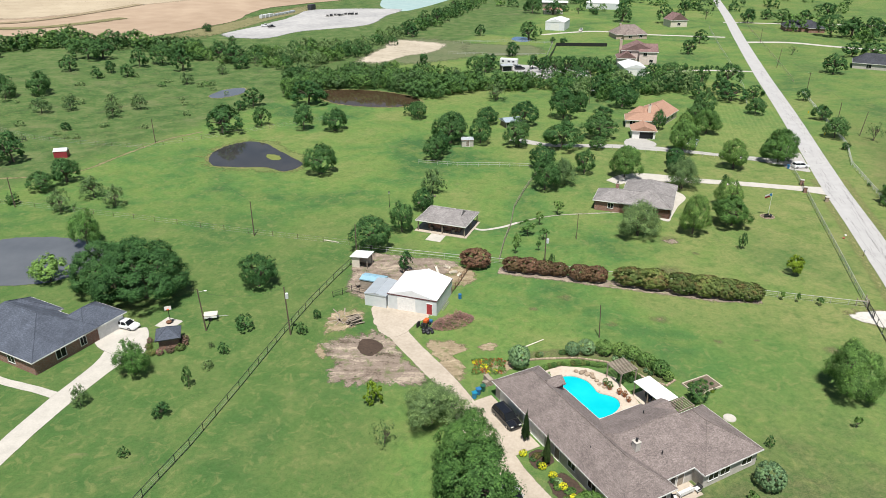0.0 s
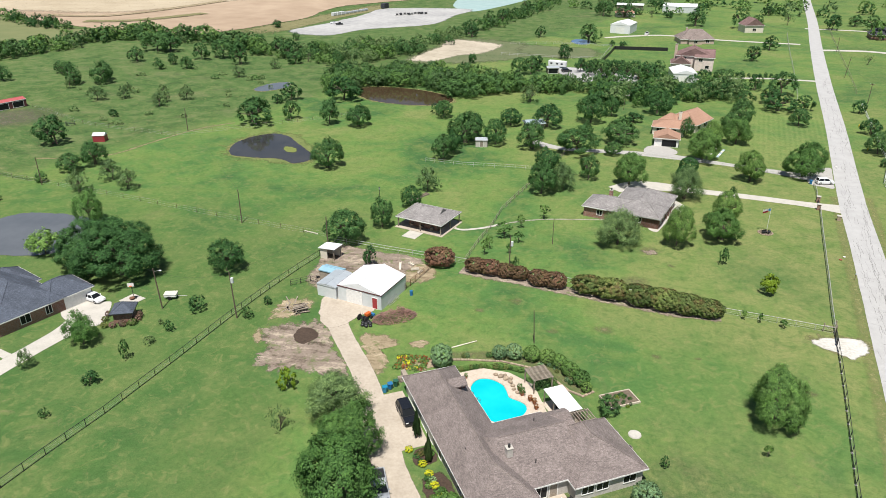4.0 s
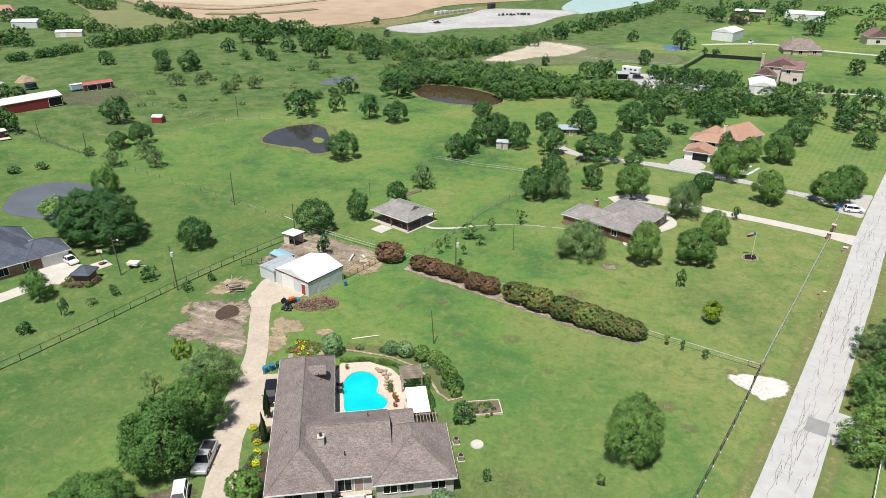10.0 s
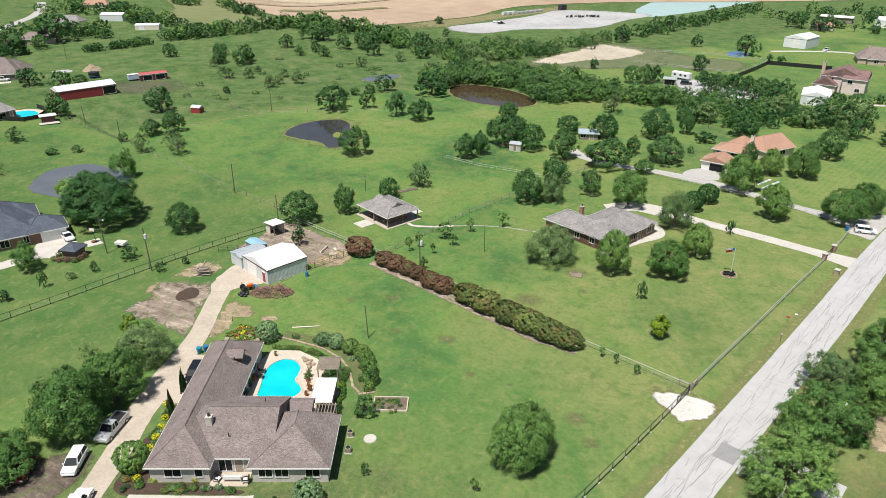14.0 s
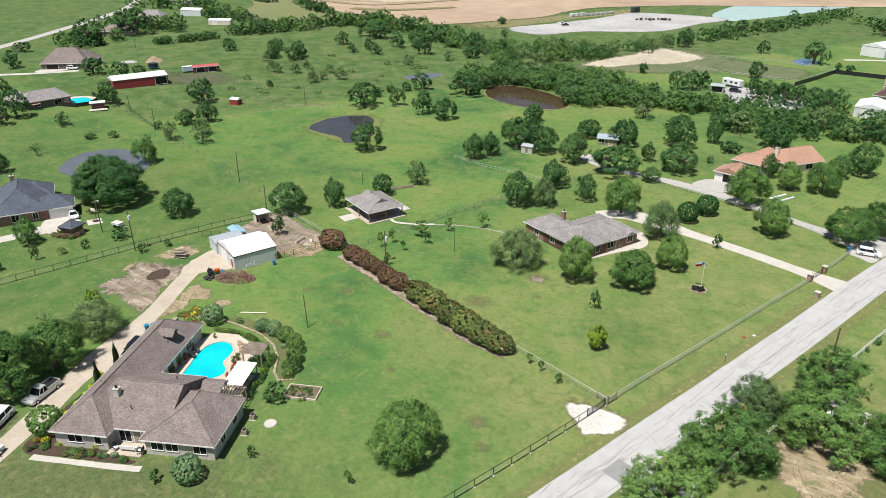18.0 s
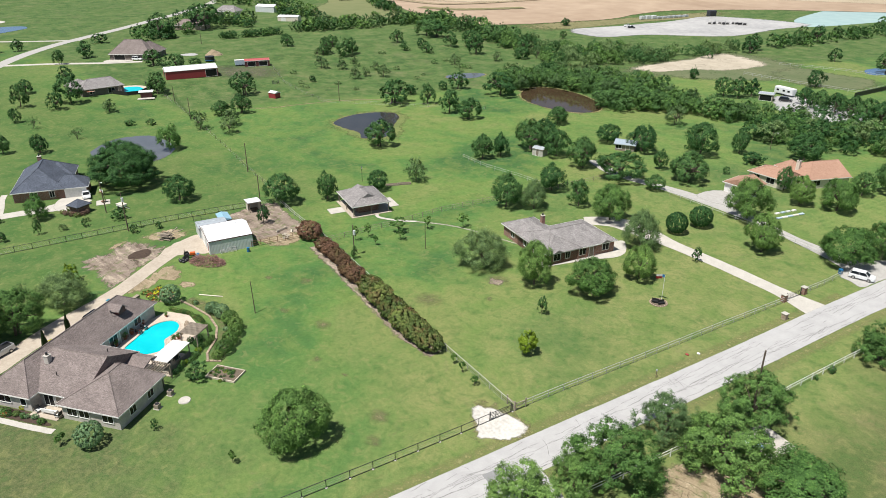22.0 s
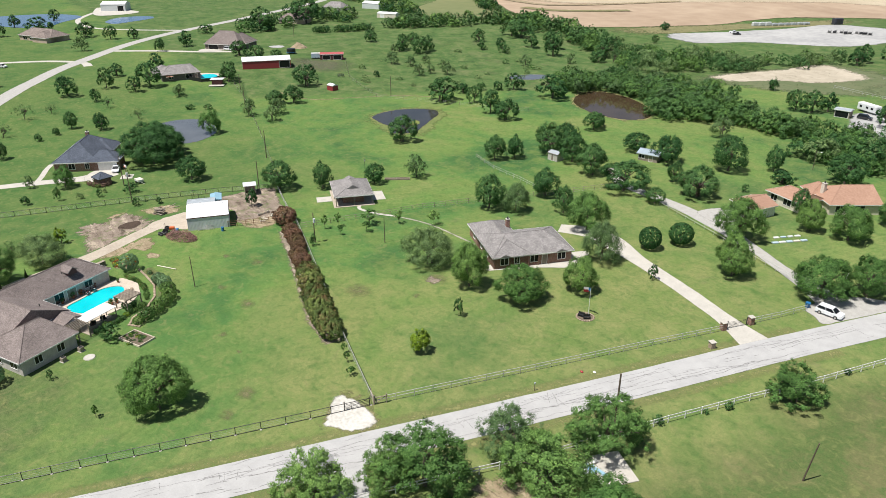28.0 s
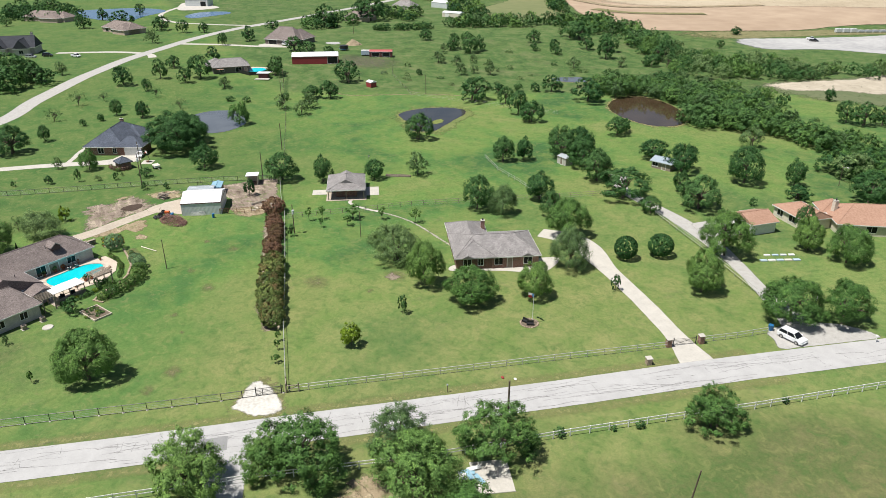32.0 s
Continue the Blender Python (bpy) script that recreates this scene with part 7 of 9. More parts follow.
fence("arena_fence", [(3, 366), (24, 362), (52, 360), (60, 398), (34, 404), (6, 400)], 4.5, 1.4, "steel", "grey pipe arena fence", (0.95, 0.5), 0.06, 0.045)


def gate(x, y, turn, w, label):
    g = place("field_gate", x, y, turn, label, "gate")
    for s in (0, w):
        part("post", rod(bmesh.new(), (s, 0, -0.1), (s, 0, 1.5), 0.08, None, 8), M["black"], g)
    for k in range(5):
        part("bar", rod(bmesh.new(), (0.1, 0, 0.25 + 0.24 * k), (w - 0.1, 0, 0.25 + 0.24 * k), 0.028, None, 6), M["black"], g)
    part("brace", rod(bmesh.new(), (0.1, 0, 0.25), (w - 0.1, 0, 1.2), 0.025, None, 6), M["black"], g)


gate(92.0, 169.0, 73, 3.9, "black metal drive gate between brick pillars")
gate(74.8, 105.9, 75, 3.6, "black pipe gate over a white stone pad")


def corner_brace(x, y, turn):
    c = place("corner_brace", x, y, turn, "stout braced pipe fence corner", "fence")
    for s in (0.0, 1.8):
        part("post", rod(bmesh.new(), (s, 0, -0.1), (s, 0, 1.6), 0.09, None, 8), M["wood"], c)
    part("brace", rod(bmesh.new(), (0, 0, 1.2), (1.8, 0, 1.2), 0.07, None, 8), M["wood"], c)
    part("strut", rod(bmesh.new(), (0, 0, 0.2), (1.8, 0, 1.2), 0.05, None, 8), M["wood"], c)


corner_brace(76.0, 110.0, 73)
corner_brace(75.9, 110.0, 164)


def pillar(x, y, turn, tall, label="brick gate pillar with a stone cap", name="gate_pillar", mm="brick_red"):
    p = place(name, x, y, turn, label, "pillar")
    part("shaft", box(bmesh.new(), -0.4, -0.4, 0, 0.4, 0.4, tall), M[mm], p)
    part("cap", box(bmesh.new(), -0.5, -0.5, tall, 0.5, 0.5, tall + 0.12, 0.03), M["slab"], p)


pillar(91.8, 168.2, 73, 1.4)
pillar(93.4, 173.6, 73, 1.4)
post_box = place("mailbox", 106.1, 199.2, 73, "white mailbox on a slim post by the road", "mailbox")
part("post", box(bmesh.new(), -0.05, -0.05, 0, 0.05, 0.05, 1.0), M["white"], post_box)
part("box", box(bmesh.new(), -0.13, -0.25, 1.0, 0.13, 0.25, 1.28, 0.05), M["white"], post_box)
meter = place("marker_post", 86.5, 130.9, 0, "dark slim utility marker post on the verge", "post")
part("post", rod(bmesh.new(), (0, 0, 0), (0, 0, 1.3), 0.05), M["pole_wood"], meter)
part("cap", box(bmesh.new(), -0.1, -0.1, 1.2, 0.1, 0.1, 1.45, 0.02), M["metal_grey"], meter)
pillar(94.2, 161.9, 73, 1.1, "rough stone mailbox pillar beside the road", "mailbox_pillar", "stone")


# ---- poles ----
def utility_pole(x, y, h, label, arm=0.0, drum=False, lamp=False, lean=0.0, r=0.13, material="pole_wood", turn=0):
    p = place("utility_pole", x, y, turn, label, "pole")
    part("pole", rod(bmesh.new(), (0, 0, -0.2), (lean, 0, h), r, r * 0.7, 9), M[material], p)
    if arm:
        part("crossarm", box(bmesh.new(), lean - arm / 2, -0.06, h - 0.5, lean + arm / 2, 0.06, h - 0.38), M[material], p)
        for s in (-0.45, 0, 0.45):
            part("insulator", rod(bmesh.new(), (lean + s * arm, 0, h - 0.38), (lean + s * arm, 0, h - 0.18), 0.05), M["white"], p)
    if drum:
        part("transformer", rod(bmesh.new(), (lean + 0.35, 0, h - 2.1), (lean + 0.35, 0, h - 1.2), 0.27, None, 12), M["metal_wall"], p, "pale grey transformer can")
        part("bracket", box(bmesh.new(), lean, -0.05, h - 1.8, lean + 0.2, 0.05, h - 1.6), M["steel"], p)
    if lamp:
        part("lamp_arm", rod(bmesh.new(), (lean, 0, h - 0.6), (lean + 1.2, 0, h - 0.3), 0.03), M["steel"], p)
        part("lamp_head", ball(bmesh.new(), lean + 1.3, 0, h - 0.32, 0.28, 0.16, 0.12), M["lamp_glass"], p)
    return p


utility_pole(-41.4, 141.4, 8.1, "bare timber pole in the field")
utility_pole(26.0, 100.0, 6.2, "slightly leaning dark pole on the lawn", lean=-0.35, r=0.09)
utility_pole(-89.0, 211.8, 7.5, "timber pole by the pasture fence")
utility_pole(-17.6, 129.8, 7.7, "timber pole at the corral fence")
utility_pole(-25.5, 100.8, 9.1, "pole with a pale transformer by the pasture fence", drum=True, lean=-0.3)
utility_pole(-232, 235, 8.5, "tall timber pole with a yard lamp", lamp=True)
utility_pole(54.4, 260.8, 5.6, "slim post with a white yard lamp", lamp=True, r=0.08)
utility_pole(-40.0, 102.1, 8.0, "timber pole with a yard lamp", lamp=True, lean=-0.4)
utility_pole(20.4, 127.3, 6.8, "pole with a pale transformer by the hedge", drum=True)
utility_pole(28.9, 139.5, 5.9, "thin pole on the lawn", r=0.08)
utility_pole(-130.0, 166.4, 6.0, "bare timber pole in the pasture", lean=-0.3)
utility_pole(-103.0, 158.1, 7.6, "bare timber pole in the pasture")
utility_pole(100.4, 132.4, 10.4, "tall dark roadside pole", r=0.16)
utility_pole(119.1, 145.8, 6.3, "leaning dark pole in the field", lean=0.7, r=0.11)
utility_pole(154.5, 331.6, 8.9, "bare timber pole beside the road", lean=0.8)
utility_pole(145.6, 282.6, 7.6, "roadside pole with a crossarm", arm=1.8)
utility_pole(136.1, 239.2, 6.0, "bare timber pole beside the road")
utility_pole(132.8, 219.1, 7.8, "bare timber pole beside the road", lean=0.9)
utility_pole(174.0, 398.8, 7.8, "bare timber pole beside the road")
utility_pole(97.6, 193.6, 6.0, "leaning pale yard light pole", lean=0.6, r=0.07, material="steel")

lp = place("lamp_post", -12.9, 158.0, 0, "black garden lamp post", "lamp")
part("post", rod(bmesh.new(), (0, 0, 0), (0, 0, 3.5), 0.06), M["black"], lp)
part("lantern", rod(bmesh.new(), (0, 0, 3.5), (0, 0, 3.95), 0.12, 0.2, 6), M["lamp_glass"], lp)
part("lantern_cap", rod(bmesh.new(), (0, 0, 3.95), (0, 0, 4.15), 0.24, 0.02, 6), M["black"], lp)

# power lines between the field poles
for a, b in (((-41.4, 141.4, 8.0), (-89.0, 211.8, 7.4)), ((-41.8, 102.1, 7.9), (-25.8, 100.8, 8.9)), ((-25.8, 100.8, 8.9), (-17.6, 129.8, 7.6)), ((154.5, 331.6, 8.7), (145.6, 282.6, 7.4)), ((145.6, 282.6, 7.4), (132.8, 219.1, 7.6))):
    a, b = Vector(a), Vector(b)
    bm = bmesh.new()
    pts = [a.lerp(b, k / 10) - Vector((0, 0, 1.4 * 4 * (k / 10) * (1 - k / 10))) for k in range(11)]
    for p, q in zip(pts, pts[1:]):
        rod(bm, p, q, 0.012, None, 3)
    w = part("power_line", bm, M["black"], None)
    tagged(w, "thin black overhead power line between poles", "cable")


# ---- the hedge: a row of separate clipped bushes ----
HEDGE = [[leaf_mesh("crown", foliage(401 + k, 240, 30, 0.052, 0.485, 0.94, 0.92, 0.42, 0.84, (0.09, 0.15), 0.16)[0], M[m]) for k in range(2)] for m in ("leaf_hedge", "leaf_hedge_red")]


def hedge_bush(x, y, r, h, red, stretch=1.0):
    t = place("hedge_bush", x, y, -15.5, ("bronze-red" if red else "red-tipped green") + " leafy hedge bush along the fence", "hedge", "hedge bushes")
    c = shared("crown", HEDGE[red][int(x * 7) % 2], M["leaf_hedge"], t)
    c.scale = (r * stretch, r, h)
    stem = part("stem", rod(bmesh.new(), (0, 0, 0), (0, 0, h * 0.5), 0.1, 0.05), M["bark"], t)


for x, y, r, h, red in ((6.5, 126.4, 2.7, 3.6, 1), (13.9, 124.5, 1.9, 2.8, 1), (16.8, 123.9, 2.0, 2.9, 1), (20.0, 123.3, 1.8, 2.6, 1), (22.5, 122.6, 1.7, 2.5, 1), (26.4, 120.8, 1.9, 3.0, 1), (29.3, 120.2, 2.0, 2.9, 1),
                        (35.4, 118.7, 2.4, 3.4, 0), (39.4, 117.4, 2.5, 3.7, 0), (44.6, 115.9, 2.5, 3.6, 0), (48.6, 114.8, 2.5, 3.7, 0), (52.4, 113.9, 2.4, 3.4, 0), (55.8, 113.3, 2.2, 3.0, 0)):
    hedge_bush(x, y, r, h, red, 1.16 if red else 1.3)
strip("hedge_bed", [(11, 124.6), (26.8, 120.2), (43.9, 115.2), (50, 113.4), (58.0, 112.8)], 4.1, 0.02, M["dirt"], "thin grass and soil under the hedge", 1.2, "bed")


# ---- the pool yard ----
def at(u, v):
    c, s = math.cos(radians(27.8)), math.sin(radians(27.8))
    return (20.4 + c * u - s * v, 59.2 + s * u + c * v)


POOL = [(20.7, 79.0), (19.1, 81.5), (17.5, 84.2), (17.0, 86.6), (17.8, 88.5), (19.6, 88.9), (21.5, 87.8), (22.3, 86.2), (22.8, 84.8), (24.4, 84.0), (25.3, 83.0), (25.1, 81.3), (23.2, 79.4)]
DECK = [at(8.0, 13.6), at(7.7, 26.8), (14.4, 89.6), (18.2, 91.6), (22.4, 91.0), (26.2, 88.4), at(17.6, 16.5), at(17.9, 10.4), at(15.3, 10.4), at(15.2, 13.6)]
bm = bmesh.new()
ring = [bm.verts.new((p[0], p[1], 0.12)) for p in DECK]
hole = [bm.verts.new((p.x, p.y, 0.12)) for p in spline(POOL, True, 5)]
edges = [bm.edges.new((r[i], r[(i + 1) % len(r)])) for r in (ring, hole) for i in range(len(r))]
bmesh.ops.triangle_fill(bm, use_beauty=True, edges=edges)
ext = bmesh.ops.extrude_face_region(bm, geom=bm.faces[:])
for v in ext["geom"]:
    if isinstance(v, bmesh.types.BMVert):
        v.co.z -= 0.11
bmesh.ops.recalc_face_normals(bm, faces=bm.faces[:])
deck = tagged(part("pool_deck", bm, M["deck"], None), "pinkish tan concrete deck round the pool", "deck", "", "structure")
pool = place("swimming_pool", 0, 0, 0, "kidney-shaped swimming pool of bright turquoise water", "pool")
bm = bmesh.new()
bm.faces.new([bm.verts.new((p.x, p.y, 0.05)) for p in spline(POOL, True, 5)])
bmesh.ops.recalc_face_normals(bm, faces=bm.faces[:])
part("water", bm, M["pool"], pool)
cp = spline(POOL, True, 4)
cc = sum(cp, Vector((0, 0))) / len(cp)
for i in range(len(cp)):
    a, b = cp[i], cp[(i + 1) % len(cp)]
    d = (b - a).normalized()
    n = Vector((d.y, -d.x))
    if (a + n - cc).length < (a - cc).length:
        n = -n
    bm = bmesh.new()
    q = [a + d * 0.02, b - d * 0.02, b - d * 0.02 + n * 0.35, a + d * 0.02 + n * 0.35]
    lo = [bm.verts.new((p.x, p.y, 0.10)) for p in q]
    hi = [bm.verts.new((p.x, p.y, 0.165)) for p in q]
    bm.faces.new(hi)
    for k in range(4):
        bm.faces.new((lo[k], lo[(k + 1) % 4], hi[(k + 1) % 4], hi[k]))
    bmesh.ops.recalc_face_normals(bm, faces=bm.faces[:])
    part("coping_stone", bm, M["deck"], pool)
for s in (0, 0.5):
    bm = bmesh.new()
    pts = [(0, s, 0.1), (0, s, 0.75), (0.25, s, 0.9), (0.5, s, 0.75), (0.6, s, 0.0)]
    for p, q in zip(pts, pts[1:]):
        rod(bm, p, q, 0.025, None, 6)
    o = part("handrail", bm, M["chrome"], pool)
    o.matrix_local = pose(18.3, 82.6, 0, 0, 0, 30)


def boulder(x, y, z, r, seed):
    bm = ball(bmesh.new(), 0, 0, r * 0.45, r, r * 0.8, r * 0.6, 2)
    for v in bm.verts:
        v.co *= 1 + 0.25 * noise.noise(v.co * 1.8 + Vector((seed, seed, 0)))
    o = part("boulder", bm, M["stone"], None)
    o.matrix_world = pose(x, y, z, 0, 0, seed * 40)
    return tagged(o, "rough tan limestone boulder", "rock", "boulders")


for k, (x, y, r) in enumerate(((20.4, 90.0, 0.5), (21.2, 89.6, 0.6), (22.0, 89.2, 0.65), (22.7, 88.5, 0.6), (23.1, 87.6, 0.5), (23.3, 86.7, 0.45), (21.8, 90.0, 0.45), (22.8, 89.4, 0.5), (23.8, 86.0, 0.4))):
    boulder(x, y, 0.1, r * 0.78, k)


def pot_plant(x, y, r, h, leafy="leaf_near", z=0.12):
    p = place("potted_plant", x, y, 0, "leafy plant in a terracotta pot on the pool deck", "plant", "potted plants", z)
    part("pot", rod(bmesh.new(), (0, 0, 0), (0, 0, r * 0.9), r * 0.45, r * 0.65, 12), M["terracotta"], p)
    c = shared("foliage", TREE["fresh"][0][0].copy() if leafy != "leaf_near" else TREE["fresh"][0][0], M[leafy], p)
    if leafy != "leaf_near":
        c.data.materials[0] = M[leafy]
    c.location.z, c.scale = r * 0.7, (r, r, h)


for x, y, r, h, l in ((24.2, 86.6, 0.5, 0.9, "leaf_near"), (24.6, 85.6, 0.55, 1.0, "leaf_near"), (25.8, 84.4, 0.45, 0.7, "petal_red"), (26.4, 83.8, 0.45, 0.7, "petal_red"), (26.7, 82.6, 0.4, 0.6, "petal_red"), (16.0, 88.6, 0.35, 0.7, "leaf_near"),
                      (17.3, 81.9, 0.5, 0.8, "petal_red"), (17.9, 80.5, 0.6, 0.9, "leaf_near"), (18.9, 78.6, 0.5, 0.8, "leaf_near"), (15.6, 84.6, 0.4, 0.7, "petal_red")):
    pot_plant(x, y, r, h, l)

aw = place("pool_canopy", *at(19.5, 15.9), 27.8, "flat white canopy on posts beside the pool", "canopy")
part("canopy", box(bmesh.new(), -1.5, -2.9, 2.42, 1.5, 2.9, 2.54, 0.03), M["canvas"], aw)
for u in (-1.35, 1.35):
    for v in (-2.7, 0, 2.7):
        part("post", box(bmesh.new(), u - 0.06, v - 0.06, 0, u + 0.06, v + 0.06, 2.42), M["wood"], aw)
part("back_wall", box(bmesh.new(), 1.28, -2.7, 0, 1.36, 2.7, 1.1), M["wood"], aw)
part("floor_slab", box(bmesh.new(), -1.6, -3.0, 0, 1.6, 3.0, 0.11), M["deck"], aw)


def pergola(x, y, turn, w, d, h, label, mm="wood", slats=13):
    p = place("pergola", x, y, turn, label, "pergola")
    for u in (-w / 2 + 0.2, w / 2 - 0.2):
        for v in (-d / 2 + 0.2, d / 2 - 0.2):
            part("post", box(bmesh.new(), u - 0.08, v - 0.08, 0, u + 0.08, v + 0.08, h), M[mm], p)
        part("beam", box(bmesh.new(), u - 0.06, -d / 2, h, u + 0.06, d / 2, h + 0.18), M[mm], p)
    for k in range(slats):
        v = -d / 2 + d * (k + 0.5) / slats
        part("slat", box(bmesh.new(), -w / 2, v - 0.05, h + 0.18, w / 2, v + 0.05, h + 0.3), M[mm], p)


pergola(*at(19.2, 22.6), 27.8, 3.3, 3.4, 2.25, "weathered timber pergola at the pool's corner")
pergola(*at(20.3, 11.7), 117.8, 2.4, 3.0, 2.3, "weathered slatted lean-to trellis behind the house", "wood", 7)


def seat(x, y, turn, label, mm, w=1.0, z=0.1, cushion=None):
    s = place("patio_chair" if w < 1.2 else "patio_sofa", x, y, turn, label, "chair" if w < 1.2 else "sofa", "patio seats", z)
    part("seat", box(bmesh.new(), -w / 2, -0.35, 0.3, w / 2, 0.35, 0.42, 0.03), M[cushion or mm], s)
    part("backrest", box(bmesh.new(), -w / 2, 0.3, 0.42, w / 2, 0.4, 0.95, 0.03), M[mm], s)
    for u in (-w / 2 + 0.05, w / 2 - 0.05):
        part("armrest", box(bmesh.new(), u - 0.05, -0.35, 0.42, u + 0.05, 0.35, 0.62, 0.02), M[mm], s)
        for v in (-0.3, 0.3):
            part("leg", box(bmesh.new(), u - 0.03, v - 0.03, 0, u + 0.03, v + 0.03, 0.3), M[mm], s)


porch = tagged(part("porch_floor", box(bmesh.new(), 7.7, -0.35, 0, 12.4, 2.1, 0.1), M["drive_slab"], None), "worn concrete porch floor", "floor", "", "structure")
porch.matrix_world = pose(20.4, 59.2, 0, 0, 0, 27.8)
seat(*at(10.4, 0.7), 27.8 + 180, "dark porch sofa with white cushions", "white", 2.2, 0.1, "white")
seat(*at(8.5, 0.6), 100, "dark porch chair with a white cushion", "black", 0.8, 0.1, "white")
seat(*at(12.1, 0.4), -60, "dark porch chair with a white cushion", "black", 0.8, 0.1, "white")
seat(*at(8.7, 22.2), 210, "dark chair with a red cushion by the pool", "black", 0.9, 0.12, "red")
seat(*at(8.7, 23.6), 200, "dark chair with a white cushion by the pool", "black", 0.9, 0.12, "white")
seat(*at(19.3, 15.0), 60, "dark patio chair under the canopy", "black", 0.9, 0.12)
seat(*at(19.5, 17.0), 100, "dark patio chair under the canopy", "black", 0.9, 0.12)

# house beds, walks and shrubs
strip("front_walk", [at(-1.6, -2.2), at(3, -2.3), at(8, -2.4), at(12.4, -2.4), at(13.6, -2.3)], 1.1, 0.045, M["concrete"], "pale concrete front walk", 0.1, "path")
patch("bed_front", [at(-1.4, -1.5), at(3, -1.6), at(7.4, -1.7), at(12, -1.7), at(12.2, -1.0), at(7.4, -0.2), at(7.2, 0.3), at(0.3, 0.3), at(-1.2, 0.2)], 0.03, M["mulch"], "dark mulched bed before the house", 0.1, 0.2)
patch("bed_side", [at(-3.2, 5.2), at(-0.1, 5.0), at(-0.1, 10.4), at(-3.0, 10.4), at(-3.6, 8)], 0.03, M["mulch"], "dark mulched bed beside the house", 0.15, 0.2)
patch("bed_side_b", [at(-3.2, 12.6), at(-0.1, 12.6), at(-0.1, 15.4), at(-2.4, 15.6)], 0.03, M["mulch"], "dark mulched bed by the garage", 0.15, 0.2)
patch("bed_corner", [at(-3.6, -1.4), at(-0.8, -1.9), at(-0.1, 0.5), at(-0.1, 4.2), at(-3.0, 3.6), at(-4.2, 1)], 0.032, M["mulch"], "dark mulched bed at the corner", 0.15, 0.2)


def shrub(x, y, r, h, kind, label, name="shrub"):
    s = place(name, x, y, random.Random(int(x * 70 + y * 31)).uniform(0, 360), label, "shrub")
    c = shared("foliage", SHRUB[kind], M[kind], s)
    c.scale = (r, r, h)
    part("stem", rod(bmesh.new(), (0, 0, 0), (0, 0, h * 0.5), 0.04, 0.02, 6), M["bark"], s)


sq, _c = foliage(55, 60, 22, 0.095, 0.48, 0.92, 0.9, 0.35, 0.82, (0.12, 0.19), 0.1)
SHRUB = {k: leaf_mesh("foliage", sq, M[k]) for k in ("leaf_yellow", "leaf", "leaf_near", "petal_red", "leaf_grey", "leaf_cypress", "twig", "leaf_lime", "leaf_hedge")}
for x, y in ((12.6, 69.2), (13.7, 67.6), (14.7, 65.7), (15.7, 63.8), (17.6, 60.8), (18.7, 59.1), (20.7, 60.2), (25.2, 62.5), (10.4, 71.6)):
    shrub(x, y, 0.55, 0.8, "leaf_yellow", "bright yellow rounded shrub in the mulch")
rs = random.Random(8)
for u, v in [(rs.uniform(-3, -0.4), rs.uniform(5.4, 10)) for _ in range(12)] + [(rs.uniform(-2.6, -0.4), rs.uniform(12.8, 15.2)) for _ in range(7)] + [(rs.uniform(2.5, 11.8), rs.uniform(-1.5, -0.6)) for _ in range(16)] + [(rs.uniform(-3.4, -0.5), rs.uniform(-1.2, 3.2)) for _ in range(9)]:
    shrub(*at(u, v), rs.uniform(0.35, 0.6), rs.uniform(0.4, 0.8), rs.choice(("leaf", "leaf_near", "leaf_near", "leaf_near", "leaf_hedge", "leaf_grey")) if rs.random() < 0.95 else "petal_red", "low leafy garden shrub in the bed")
for x, y, h in ((11.0, 74.4, 4.9), (13.2, 70.0, 4.7)):
    s = place("cypress", x, y, 0, "slim dark green Italian cypress beside the house", "tree")
    q, _c = foliage(int(x * 7), 60, 90, 0.1, 0.5, 0.8, 0.9, 0.5, 0.3, (0.2, 0.34))
    k = 1 - 0.75 * np.clip(q[:, 2], 0, 1)
    q[:, 0] *= k
    q[:, 1] *= k
    c = shared("crown", leaf_mesh("crown", q, M["leaf_cypress"]), M["leaf_cypress"], s)
    c.scale = (0.75, 0.75, h)
    part("trunk", rod(bmesh.new(), (0, 0, 0), (0, 0, 1.2), 0.08), M["bark"], s)

# the curved garden bed behind the pool
strip("garden_bed", [(12.8, 94.2), (18, 95.2), (23.6, 95.0), (28.6, 92.6), (33.6, 87.8)], 3.0, 0.025, M["worn_spot"], "curved planted garden bed edged in stone", 0.9, "bed")
edge_pts = along([(12.6, 93.2), (16, 93.6), (21, 93.9), (25.5, 92.8), (28.6, 90.8), (31.4, 87.6), (33.4, 86.6), (34.8, 87.8)], 0.55)
rim = place("bed_edging", 12.6, 93.2, 0, "low tan stone edging of the garden bed", "edging")
sb = box(bmesh.new(), -0.26, -0.19, 0, 0.26, 0.19, 0.2, 0.03)
sme = bpy.data.meshes.new("edging_stone")
sb.to_mesh(sme)
sb.free()
for p, d in edge_pts:
    o = shared("edging_stone", sme, M["stone"], rim)
    o.matrix_local = pose(p.x - 12.6, p.y - 93.2, 0, 0, 0, math.degrees(math.atan2(d.y, d.x)) + rs.uniform(-8, 8))
for k in range(22):
    t = rs.random()
    p = [Vector(q) for q in ((13.4, 94.6), (18, 95.4), (23.6, 95.2), (28.6, 93.4), (32.8, 88.8))]
    i = min(3, int(t * 4))
    q = p[i].lerp(p[i + 1], t * 4 - i) + Vector((rs.uniform(-0.6, 0.6), rs.uniform(-0.6, 0.6)))
    shrub(q.x, q.y, rs.uniform(0.35, 0.6), rs.uniform(0.4, 0.8), rs.choice(("leaf", "leaf_near", "leaf_grey", "leaf_hedge")), "leafy shrub in the curved garden bed")
